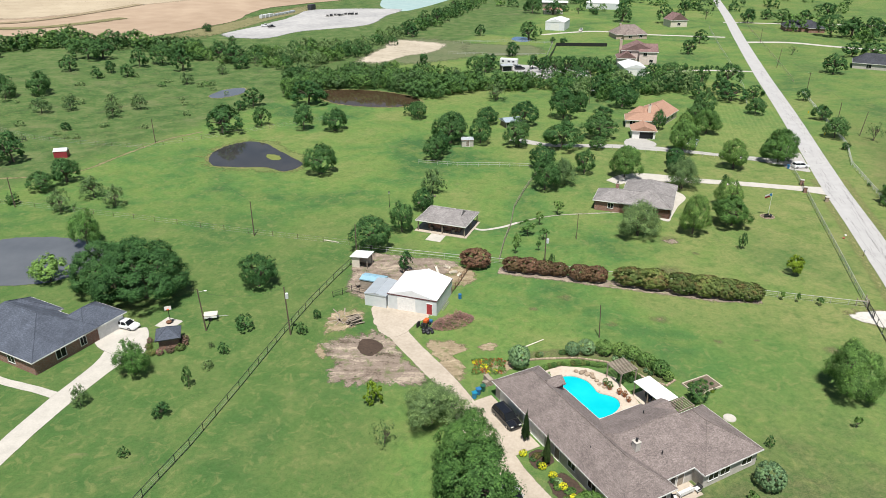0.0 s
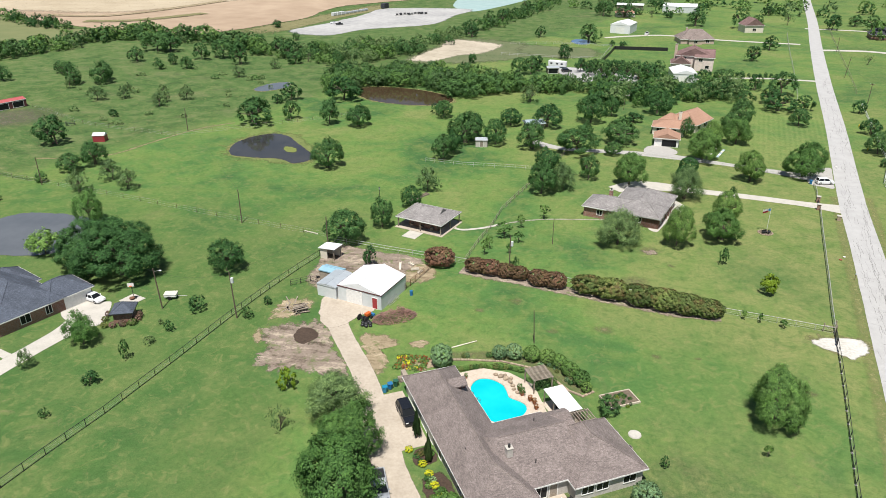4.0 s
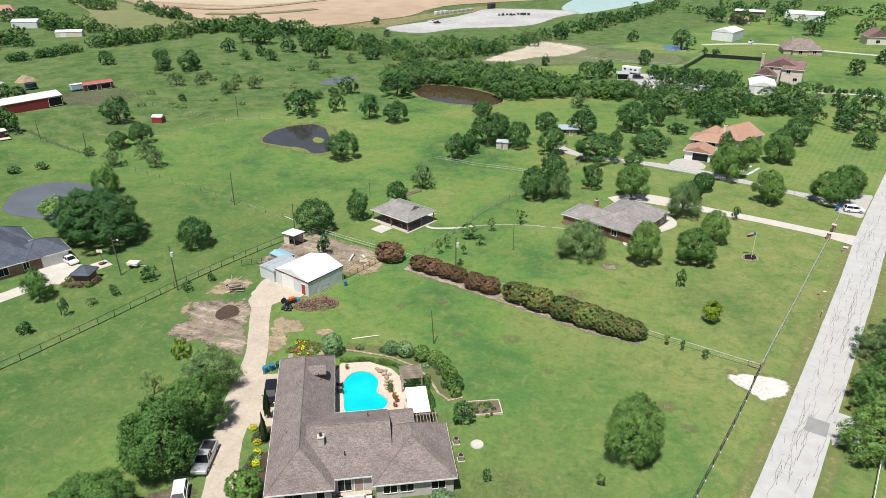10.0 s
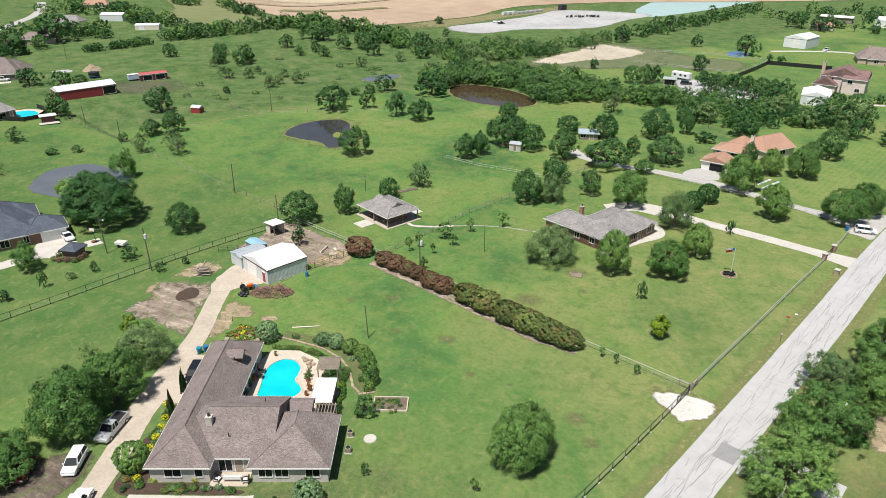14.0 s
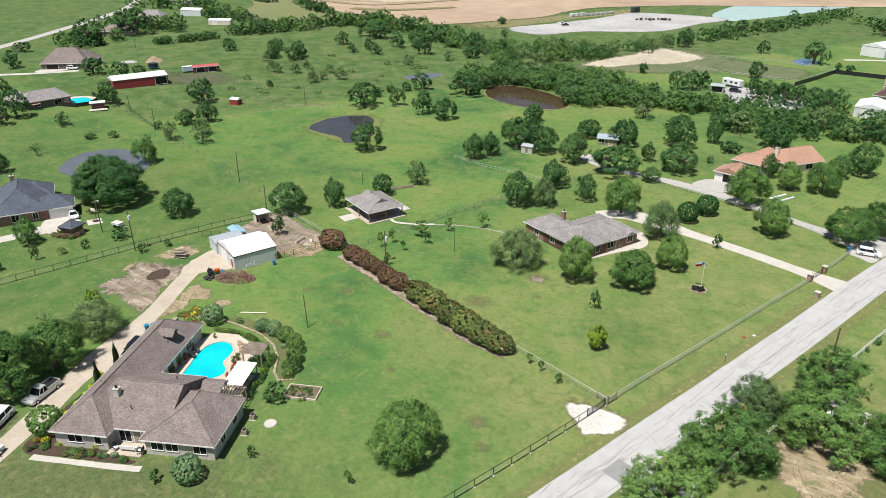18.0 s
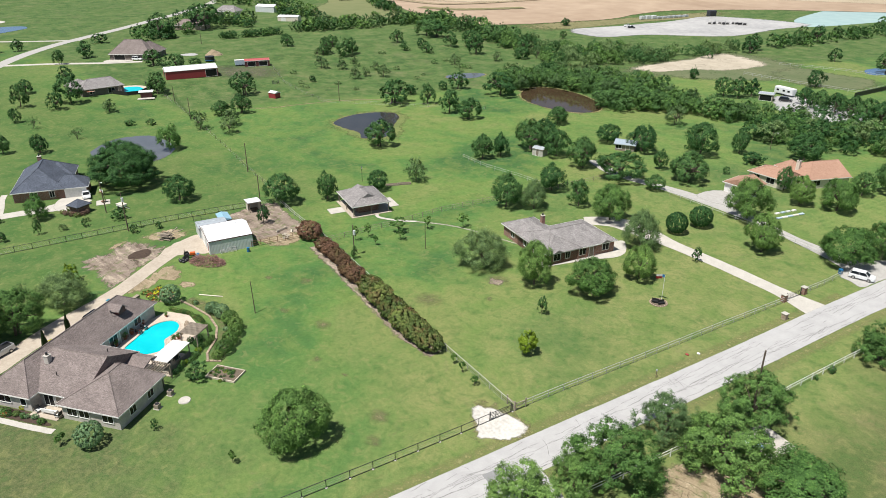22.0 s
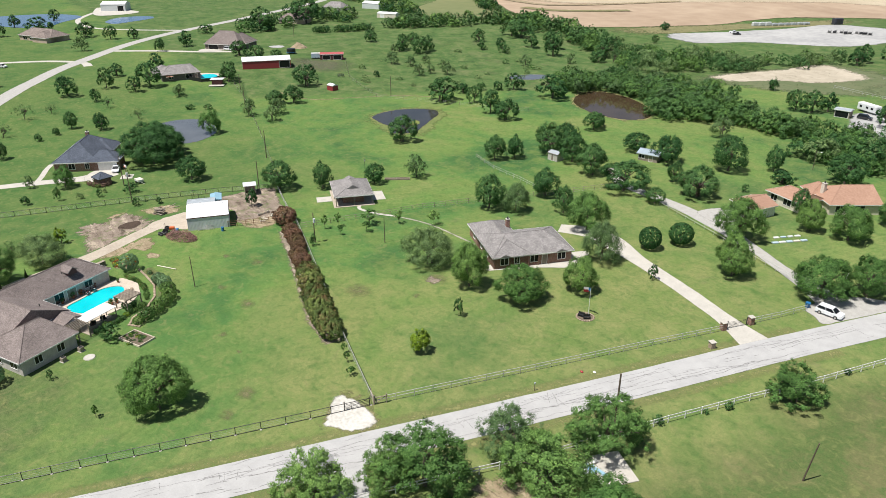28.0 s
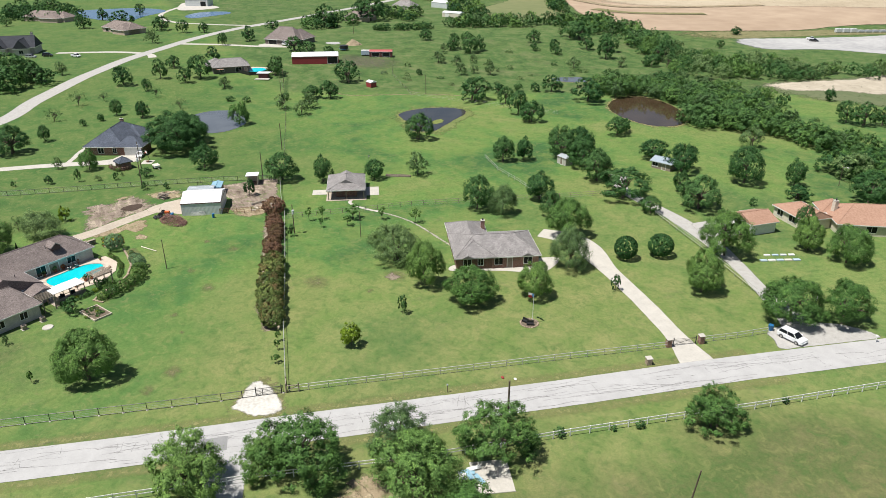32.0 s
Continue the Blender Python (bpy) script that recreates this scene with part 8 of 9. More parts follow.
for k in range(16):
    q = Vector((14.2, 90.4)).lerp(Vector((25.6, 91.4)), k / 15)
    q.y += 1.1 * math.sin(k / 15 * math.pi)
    shrub(q.x, q.y, rs.uniform(0.35, 0.6), rs.uniform(0.5, 0.9), rs.choice(("leaf", "leaf_near", "leaf_near", "leaf_hedge")), "low shrub along the pool deck's rim")
for k in range(12):
    q = Vector(at(21.4, 14)).lerp(Vector(at(21.6, 23.5)), k / 11)
    shrub(q.x + rs.uniform(-0.3, 0.3), q.y, rs.uniform(0.4, 0.6), rs.uniform(0.6, 1.2), rs.choice(("leaf", "leaf_near", "leaf_lime")), "leafy shrub behind the canopy")
for x, y, r in ((26.6, 87.4, 0.6), (27.5, 88.4, 0.7), (28.2, 87.6, 0.55), (27.0, 88.9, 0.5)):
    shrub(x, y, r, 1.1, "leaf", "dark leafy plant under the pergola")
patch("flower_bed", [(4.6, 90.0), (6.4, 93.4), (10.4, 94.0), (11.6, 91.4), (8.4, 89.0)], 0.022, M["tan_dirt"], "patchy bed of orange and yellow flowers", 0.4, 0.5)
for m, n, words in (("petal_red", 26, "red and orange low wildflowers"), ("leaf_yellow", 9, "yellow low wildflowers"), ("leaf_near", 60, "low green wildflower leaves")):
    fq = np.concatenate([foliage(70 + k + n, 5, 8, 0.4, 0.4)[0] * np.array([0.42, 0.42, 0.35]) + np.array([rs.uniform(4.6, 9.6), rs.uniform(89.6, 93.4), 0]) for k in range(n)])
    tagged(new("wildflower_patch", leaf_mesh("wildflower_patch", fq, M[m])), words + " beside the drive", "flowers", "", "stuff")

gb = place("raised_bed", 38.6, 86.6, 26, "timber-edged raised vegetable bed on the lawn", "garden bed")
for a in ((-2.5, -1.6, 2.5, -1.45), (-2.5, 1.45, 2.5, 1.6), (-2.5, -1.45, -2.35, 1.45), (2.35, -1.45, 2.5, 1.45)):
    part("board", box(bmesh.new(), a[0], a[1], 0, a[2], a[3], 0.3), M["pale_stone"], gb)
part("soil", box(bmesh.new(), -2.35, -1.45, 0, 2.35, 1.45, 0.2), M["bed_soil"], gb)
for k in range(34):
    shrub(38.6 + rs.uniform(-2, 2), 86.6 + rs.uniform(-1.6, 1.6), rs.uniform(0.2, 0.34), rs.uniform(0.38, 0.5), rs.choice(("leaf_near", "leaf_lime", "leaf")), "leafy vegetable plant in the raised bed", "vegetable_plant")
bm = rod(bmesh.new(), (0, 0, 0), (0, 0, 0.12), 0.9, 0.85, 20)
d = part("stone_disc", bm, M["slab"], None)
d.matrix_world = pose(40.0, 79.1, 0.0)
tagged(d, "round pale concrete lid in the lawn", "lid")


def ac_unit(x, y, turn):
    a = place("ac_unit", x, y, turn, "grey box air-conditioning unit by the house wall", "air conditioner")
    part("case", box(bmesh.new(), -0.36, -0.36, 0.08, 0.36, 0.36, 0.8, 0.04), M["wood"], a)
    part("fan_grille", rod(bmesh.new(), (0, 0, 0.8), (0, 0, 0.85), 0.3, 0.27, 16), M["black"], a)
    part("pad", box(bmesh.new(), -0.45, -0.45, 0, 0.45, 0.45, 0.08), M["slab"], a)


ac_unit(37.3, 78.4, 28)
ac_unit(38.9, 75.6, 28)
for x, y, m in ((4.6, 83.6, "teal_plastic"), (5.2, 84.5, "blue_plastic"), (5.9, 85.3, "green_plastic"), (95.8, 186.9, "blue_plastic")):
    b = place("wheelie_bin", x, y, 28, "upright plastic wheeled bin beside the drive", "bin", "bins")
    part("body", rod(bmesh.new(), (0, 0, 0.08), (0, 0, 1.0), 0.36, 0.46, 4), M[m], b)
    part("lid", box(bmesh.new(), -0.36, -0.36, 1.0, 0.36, 0.4, 1.08, 0.02), M[m], b)
    for s in (-0.28, 0.28):
        part("wheel", rod(bmesh.new(), (s - 0.03, 0.28, 0.12), (s + 0.03, 0.28, 0.12), 0.12, None, 10), M["tyre"], b)


# ---- vehicles ----
def vehicle(name, x, y, turn, paint, label, kind="suv", L=4.7, W=1.85, H=1.75):
    """A car with its nose along +x: body shell, glasshouse, roof, wheels, lamps."""
    c = place(name, x, y, turn, label, "car")
    h, w = L / 2, W / 2
    hood = 1.02 if kind != "sedan" else 0.9
    prof = [(-h, 0.42), (-h + 0.1, 0.32), (h - 0.12, 0.32), (h, 0.5), (h - 0.05, hood - 0.15), (h - 0.95, hood), (-h + 0.2, hood + 0.05), (-h, hood - 0.05)]
    bm = solid(bmesh.new(), prof, -w, w)
    bmesh.ops.bevel(bm, geom=bm.edges[:], offset=0.06, segments=2, affect="EDGES", profile=0.5)
    part("body", bm, M[paint], c, smooth=False)
    if kind == "pickup":
        a0, a1, a2, a3 = -0.35, -0.25, 0.75, 1.35
    elif kind == "sedan":
        a0, a1, a2, a3 = -h + 0.65, -h + 1.3, 0.55, 1.2
    else:
        a0, a1, a2, a3 = -h + 0.1, -h + 0.45, 0.5, 1.25
    top = H - 0.06
    bm = bmesh.new()
    lo = [bm.verts.new((px, py, hood)) for px, py in ((a0, -w + 0.06), (a3, -w + 0.06), (a3, w - 0.06), (a0, w - 0.06))]
    hi = [bm.verts.new((px, py, top)) for px, py in ((a1, -w + 0.24), (a2, -w + 0.24), (a2, w - 0.24), (a1, w - 0.24))]
    bm.faces.new(hi)
    for k in range(4):
        bm.faces.new((lo[k], lo[(k + 1) % 4], hi[(k + 1) % 4], hi[k]))
    bmesh.ops.recalc_face_normals(bm, faces=bm.faces[:])
    part("glasshouse", bm, M["glass"], c, "dark tinted windows")
    part("car_roof", box(bmesh.new(), a1 - 0.05, -w + 0.21, top - 0.02, a2 + 0.05, w - 0.21, top + 0.06, 0.03), M[paint], c)
    for (b0, t0) in (((a0, a1), 0), ((a3, a2), 0), (((a0 + a3) / 2, (a1 + a2) / 2), 0)):
        for s in (-1, 1):
            part("pillar", rod(bmesh.new(), (b0[0], s * (w - 0.05), hood), (b0[1], s * (w - 0.23), top), 0.045, None, 6), M[paint], c)
    if kind == "pickup":
        bm = box(bmesh.new(), -h + 0.12, -w + 0.15, hood + 0.02, -0.55, w - 0.15, hood + 0.09)
        part("truck_bed", bm, M["black"], c, "dark open load bed")
        for s in (-1, 1):
            part("bed_side", box(bmesh.new(), -h + 0.05, s * (w - 0.1) - 0.07, hood, -0.45, s * (w - 0.1) + 0.07, hood + 0.24, 0.03), M[paint], c)
        part("tailgate", box(bmesh.new(), -h + 0.0, -w + 0.1, hood, -h + 0.1, w - 0.1, hood + 0.24, 0.03), M[paint], c)
    for fx in (-h + 0.85, h - 0.9):
        for s in (-1, 1):
            t = part("tyre", rod(bmesh.new(), (fx, s * (w - 0.2), 0.35), (fx, s * (w + 0.02), 0.35), 0.35, None, 16), M["tyre"], c)
            part("rim", rod(bmesh.new(), (fx, s * (w + 0.0), 0.35), (fx, s * (w + 0.035), 0.35), 0.21, None, 10), M["chrome"], t)
    for s in (-1, 1):
        part("headlight", box(bmesh.new(), h - 0.16, s * (w - 0.32) - 0.2, hood - 0.32, h + 0.005, s * (w - 0.32) + 0.2, hood - 0.17, 0.02), M["lamp_glass"], c)
        part("tail_light", box(bmesh.new(), -h - 0.01, s * (w - 0.2) - 0.14, hood - 0.3, -h + 0.1, s * (w - 0.2) + 0.14, hood - 0.08, 0.02), M["lamp_red"], c)
        part("mirror", box(bmesh.new(), a3 - 0.35, s * (w + 0.1) - 0.1, hood + 0.05, a3 - 0.2, s * (w + 0.1) + 0.1, hood + 0.2, 0.03), M[paint], c)
    part("bumper", box(bmesh.new(), h - 0.08, -w + 0.1, 0.34, h + 0.06, w - 0.1, 0.56, 0.04), M["chrome" if kind == "pickup" else paint], c)
    part("windscreen_trim", box(bmesh.new(), a3 - 0.05, -w + 0.1, hood - 0.01, a3 + 0.05, w - 0.1, hood + 0.03), M["black"], c)
    return c


vehicle("car", 8.8, 78.6, -62, "car_black", "glossy black SUV parked by the garage", "suv", 4.9, 1.95, 1.78)
vehicle("car", 8.2, 64.1, -70, "car_silver", "silver pickup truck parked in the shade", "pickup", 5.6, 1.95, 1.85)
vehicle("car", 9.6, 57.4, -58, "car_white", "older white SUV on bare ground", "suv", 4.6, 1.8, 1.7)
vehicle("car", 16.4, 52.4, 118, "car_white", "white pickup truck on the driveway", "pickup", 5.6, 1.95, 1.85)
vehicle("car", 5.2, 53.4, -55, "car_red", "dark red car under a tree", "sedan", 4.5, 1.8, 1.4)
vehicle("car", 99.4, 187.6, 6, "car_white", "white SUV parked on the roadside apron", "suv", 4.4, 1.85, 1.65)
vehicle("car", -54.0, 103.2, -18, "car_white", "white car on the concrete drive", "sedan", 4.6, 1.8, 1.5)
for x, y, a, m, k in ((-229, 73, 60, "car_silver", "suv"), (-230, 80, 60, "car_black", "suv"), (-222, 92, 40, "car_white", "pickup"), (-210, 190, 30, "car_white", "suv"), (57.5, 328.6, 20, "car_white", "pickup"), (35, 327, 10, "car_black", "suv"), (50.5, 329.6, 100, "car_white", "suv"), (-108, 462, 30, "car_black", "pickup"), (-113, 466, 20, "car_white", "pickup"), (84, 446, 70, "car_white", "pickup"), (45, 331, 70, "car_white", "suv")):
    vehicle("car", x, y, a, m, "far-off parked vehicle beside a house", k)

bt = place("utility_trailer", -40.2, 106.0, 12, "small whitish box trailer parked on the grass", "trailer")
part("tub", box(bmesh.new(), -1.2, -0.75, 0.45, 1.0, 0.75, 1.0, 0.12), M["canvas"], bt)
part("lid", box(bmesh.new(), -1.25, -0.8, 1.0, 1.05, 0.8, 1.08, 0.03), M["cream"], bt, "weathered cream lid")
for s in (-0.84, 0.84):
    part("wheel", rod(bmesh.new(), (-0.2, s - 0.08, 0.3), (-0.2, s + 0.08, 0.3), 0.3, None, 12), M["tyre"], bt)
    part("mudguard", box(bmesh.new(), -0.55, s - 0.1, 0.62, 0.15, s + 0.1, 0.66), M["black"], bt)
part("tongue", rod(bmesh.new(), (1.0, 0, 0.4), (2.8, 0, 0.4), 0.05), M["steel"], bt)

tr = place("tractor", -3.2, 103.4, 60, "small orange and black garden tractor", "tractor")
part("hood", box(bmesh.new(), 0.1, -0.35, 0.6, 1.2, 0.35, 1.15, 0.08), M["orange"], tr)
part("chassis", box(bmesh.new(), -0.9, -0.3, 0.45, 1.1, 0.3, 0.65, 0.03), M["black"], tr)
part("seat", box(bmesh.new(), -0.7, -0.25, 0.8, -0.25, 0.25, 0.95, 0.04), M["black"], tr)
for a, b in ((-0.9, -0.75), (0.75, 0.9)):
    part("rear_wheel", rod(bmesh.new(), (-0.6, a, 0.55), (-0.6, b, 0.55), 0.55, None, 16), M["tyre"], tr)
    part("front_wheel", rod(bmesh.new(), (0.9, a * 0.75, 0.3), (0.9, b * 0.75, 0.3), 0.3, None, 14), M["tyre"], tr)
for s in (-0.3, 0.3):
    part("roll_bar", rod(bmesh.new(), (-0.85, s, 0.6), (-0.85, s, 1.9), 0.03), M["black"], tr)
part("loader", box(bmesh.new(), 1.4, -0.6, 0.15, 1.9, 0.6, 0.6, 0.04), M["blue_plastic"], tr)

# brush, timber, barrel and clutter round the barn
rb = random.Random(17)
bm = bmesh.new()
for k in range(1300):
    a, d = rb.uniform(0, 6.28), rb.random() ** 0.5
    x, y = 1.7 + 3.6 * d * math.cos(a) + 0.6 * math.sin(a), 104.6 + 2.5 * d * math.sin(a) + 0.9 * math.cos(a)
    z = rb.uniform(0.05, 0.25) + 2.5 * (1 - d * d) * rb.random() * (0.7 + 0.5 * noise.noise((x, y, 1)))
    t, l = rb.uniform(0, 6.28), rb.uniform(0.25, 0.9)
    e = Vector((math.cos(t) * l, math.sin(t) * l, rb.uniform(-0.25, 0.3)))
    rod(bm, Vector((x, y, z)) - e * 0.5, Vector((x, y, z)) + e * 0.5, rb.uniform(0.02, 0.055), 0.012, 3)
tagged(part("brush_pile", bm, M["twig"], None), "low wide heap of dry reddish-brown cut brush", "brush", "", "stuff")
tp = place("timber_stack", -15.2, 104.6, 35, "rough stack of grey boards on the dirt", "timber")
for k in range(36):
    w = rs.uniform(1.8, 2.8)
    o = part("board", box(bmesh.new(), -w / 2, -0.12, 0, w / 2, 0.12, 0.1), M["wood"], tp)
    o.matrix_local = pose(rs.uniform(-0.3, 0.3), rs.uniform(-0.8, 0.8), 0.1 * (k // 3), 0, 0, rs.uniform(-14, 14))
for k in range(9):
    o = part("loose_board", box(bmesh.new(), -1.2, -0.1, 0, 1.2, 0.1, 0.06), M["wood"], None)
    o.matrix_world = pose(-17 + rs.uniform(-2.5, 2), 106.5 + rs.uniform(-2, 2), 0.03, 0, 0, rs.uniform(0, 180))
    tagged(o, "loose grey board lying on dirt", "board", "loose boards")
lg = place("log_stack", 6.6, 87.0, 30, "stack of grey split logs by the garage corner", "firewood")
for k in range(14):
    part("log", rod(bmesh.new(), (-0.75 + rs.uniform(-0.1, 0.1), -0.5 + 0.25 * (k % 4), 0.12 + 0.22 * (k // 4)), (0.75 + rs.uniform(-0.1, 0.1), -0.5 + 0.25 * (k % 4), 0.12 + 0.22 * (k // 4)), 0.12, 0.11, 7), M["wood"], lg)
br = place("barrel", 3.1, 113.2, 0, "blue plastic barrel beside the barn", "barrel")
part("drum", rod(bmesh.new(), (0, 0, 0), (0, 0, 0.9), 0.3, None, 14), M["blue_plastic"], br)
part("rim", rod(bmesh.new(), (0, 0, 0.88), (0, 0, 0.93), 0.32, None, 14), M["blue_plastic"], br)
rk = place("pipe_rack", 0.6, 110.2, 70, "leaning metal gate panel by the barn wall", "panel")
for k in range(6):
    part("bar", rod(bmesh.new(), (-1.6, 0.15 * k, 0.15 + 0.18 * k), (1.6, 0.15 * k, 0.15 + 0.18 * k), 0.03, None, 6), M["steel"], rk)
for s in (-1.6, 1.6):
    part("upright", rod(bmesh.new(), (s, 0, 0), (s, 0.9, 1.1), 0.035, None, 6), M["steel"], rk)
for x, y, a, l in ((-1.2, 124.4, 100, 3.2), (2.0, 123.4, 20, 1.6), (3.2, 122.4, 60, 1.2), (0.8, 125.6, 140, 1.4)):
    g = place("feed_trough", x, y, a, "pale timber feed trough in the corral", "trough")
    part("base", box(bmesh.new(), -l / 2, -0.25, 0.12, l / 2, 0.25, 0.2), M["cream"], g)
    for s in (-0.25, 0.21):
        part("side", box(bmesh.new(), -l / 2, s, 0.2, l / 2, s + 0.04, 0.45), M["cream"], g)
    for s in (-l / 2 + 0.1, l / 2 - 0.1):
        part("foot", box(bmesh.new(), s - 0.05, -0.3, 0, s + 0.05, 0.3, 0.12), M["wood"], g)
hr = place("hay_table", -15.8, 117.6, 20, "dark wooden feed table in the pen", "table")
part("top", box(bmesh.new(), -0.7, -0.4, 0.7, 0.7, 0.4, 0.8), M["wood"], hr)
for u in (-0.6, 0.6):
    for v in (-0.3, 0.3):
        part("leg", box(bmesh.new(), u - 0.05, v - 0.05, 0, u + 0.05, v + 0.05, 0.7), M["wood"], hr)
for x, y, a, l in ((-24.0, 138.2, 160, 3.6), (14.7, 97.9, 34, 4.6)):
    b = part("log", rod(bmesh.new(), (-l / 2, 0, 0.11), (l / 2, 0, 0.12), 0.11, 0.08, 9), M["cream"], None)
    b.matrix_world = pose(x, y, 0, 0, 0, a)
    tagged(b, "pale pole lying on the grass", "log")
wb = place("log_bench", 6.8, 87.4, 118, "stack of timber planks by the house end", "timber")
for k in range(4):
    part("plank", box(bmesh.new(), -0.9, -0.35, 0.3 * k, 0.9, 0.35, 0.3 * k + 0.14), M["wood"], wb)
for k in range(3):
    part("block", box(bmesh.new(), -0.7, -0.3, 0.3 * k + 0.14, -0.5, 0.3, 0.3 * k + 0.3), M["wood"], wb)
    part("block", box(bmesh.new(), 0.5, -0.3, 0.3 * k + 0.14, 0.7, 0.3, 0.3 * k + 0.3), M["wood"], wb)

# basketball hoop by the west house
bh = place("basketball_hoop", -47.0, 104.8, 200, "portable basketball hoop on the concrete pad", "basketball hoop")
part("base", box(bmesh.new(), -0.5, -0.6, 0, 0.5, 0.3, 0.2, 0.05), M["black"], bh)
part("pole", rod(bmesh.new(), (0, -0.3, 0.2), (0, 0.3, 3.0), 0.06), M["black"], bh)
part("backboard", box(bmesh.new(), -0.55, 0.4, 2.7, 0.55, 0.45, 3.4), M["white"], bh)
part("ring", rod(bmesh.new(), (0, 0.7, 2.9), (0, 0.7, 2.93), 0.23, None, 12), M["orange"], bh)

# front lawn of the brick house: flag in a round bed, small statue group, terrace
fb = place("flag_bed", 75.6, 152.2, 0, "round dark mulched bed with stones", "garden bed")
part("mulch_ring", rod(bmesh.new(), (0, 0, 0), (0, 0, 0.09), 1.55, 1.5, 24), M["bed_soil"], fb)
for k in range(22):
    a = k / 22 * 6.283
    part("edging_stone", box(bmesh.new(), 1.5 * math.cos(a) - 0.14, 1.5 * math.sin(a) - 0.14, 0, 1.5 * math.cos(a) + 0.14, 1.5 * math.sin(a) + 0.14, 0.14, 0.03), M["stone"], fb)
fp = place("flagpole", 75.9, 152.6, 0, "slim white flagpole flying a small red, white and blue flag", "flagpole", "", 0.09)
part("pole", rod(bmesh.new(), (0, 0, 0), (0, 0, 5.6), 0.05, 0.03), M["white"], fp)
part("finial", ball(bmesh.new(), 0, 0, 5.65, 0.07, 0.07, 0.07, 1), M["chrome"], fp)
for k, (m, z0, z1) in enumerate((("white", 5.05, 5.5), ("red", 4.6, 5.05))):
    bm = bmesh.new()
    for i in range(6):
        a, b = -0.45 - 0.19 * i, -0.45 - 0.19 * (i + 1)
        ya, yb = 0.1 * math.sin(i), 0.1 * math.sin(i + 1)
        vs = [bm.verts.new(p) for p in ((a, ya, z0 - 0.05 * i), (b, yb, z0 - 0.05 * (i + 1)), (b, yb, z1 - 0.05 * (i + 1)), (a, ya, z1 - 0.05 * i))]
        bm.faces.new(vs)
    bmesh.ops.solidify(bm, geom=bm.faces[:], thickness=0.015)
    part("flag_stripe", bm, M[m], fp)
bm = bmesh.new()
box(bm, -0.5, -0.01, 4.95, -0.03, 0.03, 5.5)
part("flag_hoist", bm, M["blue_plastic"], fp)
for x, y, a in ((75.2, 151.6, 20), (76.3, 151.9, 60)):
    s = place("garden_bench", x, y, a, "small black metal garden bench", "bench", "", 0.09)
    part("seat", box(bmesh.new(), -0.6, -0.2, 0.38, 0.6, 0.2, 0.43), M["black"], s)
    part("backrest", box(bmesh.new(), -0.6, 0.18, 0.43, 0.6, 0.22, 0.85), M["black"], s)
    for u in (-0.55, 0.55):
        part("leg", box(bmesh.new(), u - 0.03, -0.18, 0, u + 0.03, 0.18, 0.38), M["black"], s)
patch("terrace", [(51.8, 149.2), (53.4, 152.2), (56.8, 158.6), (60.2, 163.8), (60.0, 167.6), (57.0, 171.6), (55.0, 168), (52, 156), (50.2, 151)], 0.05, M["slab"], "curved pale concrete front terrace", 0.1, 0.1, category="pavement")
patch("bare_lawn_spot", [(47, 138.6), (49.8, 140), (51.2, 137.8), (48.6, 136.4)], 0.02, M["dirt"], "worn reddish bare spot in the lawn", 0.6, 0.6)

# the pavilion's patios, planters and the hut's neighbours


def slab(name, x, y, turn, w, d, label, mm="slab", h=0.06):
    o = part(name, box(bmesh.new(), -w / 2, -d / 2, -0.05, w / 2, d / 2, h), M[mm], None)
    o.matrix_world = pose(x, y, gz(x), 0, 0, turn)
    return tagged(o, label, "pavement", "", "structure")


slab("garage_slab", *at(-2.1, 22.2), 27.8, 4.0, 12.4, "worn tan slab before the garage", "drive_slab")
slab("fire_pit_slab", -47.1, 104.4, 67, 3.1, 3.4, "square pale slab with a small fire pit")
fr = place("fire_pit", -47.1, 104.4, 20, "small dark iron fire pit on a slab", "fire pit", "", 0.06)
part("bowl", rod(bmesh.new(), (0, 0, 0.1), (0, 0, 0.35), 0.35, 0.5, 12), M["rust"], fr)
part("base", rod(bmesh.new(), (0, 0, 0), (0, 0, 0.1), 0.25, None, 10), M["black"], fr)
slab("pavilion_patio", -1.6, 140.2, 69, 3.6, 3.4, "small tan patio by the pavilion")
slab("pavilion_patio_east", 3.4, 152.4, 69, 3.2, 6.0, "small concrete patio by the pavilion")
for x, y, a in ((-4.8, 161.4, 55), (-3.2, 164.0, 55)):
    g = place("planter_box", x, y, a, "long low timber planter box", "planter", "planter boxes")
    for q in ((-1.8, -0.5, 1.8, -0.42), (-1.8, 0.42, 1.8, 0.5), (-1.8, -0.42, -1.72, 0.42), (1.72, -0.42, 1.8, 0.42)):
        part("board", box(bmesh.new(), q[0], q[1], 0, q[2], q[3], 0.4), M["wood"], g)
    part("soil", box(bmesh.new(), -1.72, -0.42, 0, 1.72, 0.42, 0.3), M["bed_soil"], g)
for v in (3.4, 6.0, 8.6):
    s = place("picnic_table", 4.9 + 0.36 * 2.2 - 0.93 * v, 139.9 + 0.93 * 2.2 + 0.36 * v, 69, "dark picnic table under the pavilion roof", "table", "picnic tables", 0.1)
    part("tabletop", box(bmesh.new(), -0.9, -0.35, 0.7, 0.9, 0.35, 0.76), M["wood"], s)
    for u in (-0.7, 0.7):
        part("leg", box(bmesh.new(), u - 0.05, -0.3, 0, u + 0.05, 0.3, 0.7), M["wood"], s)
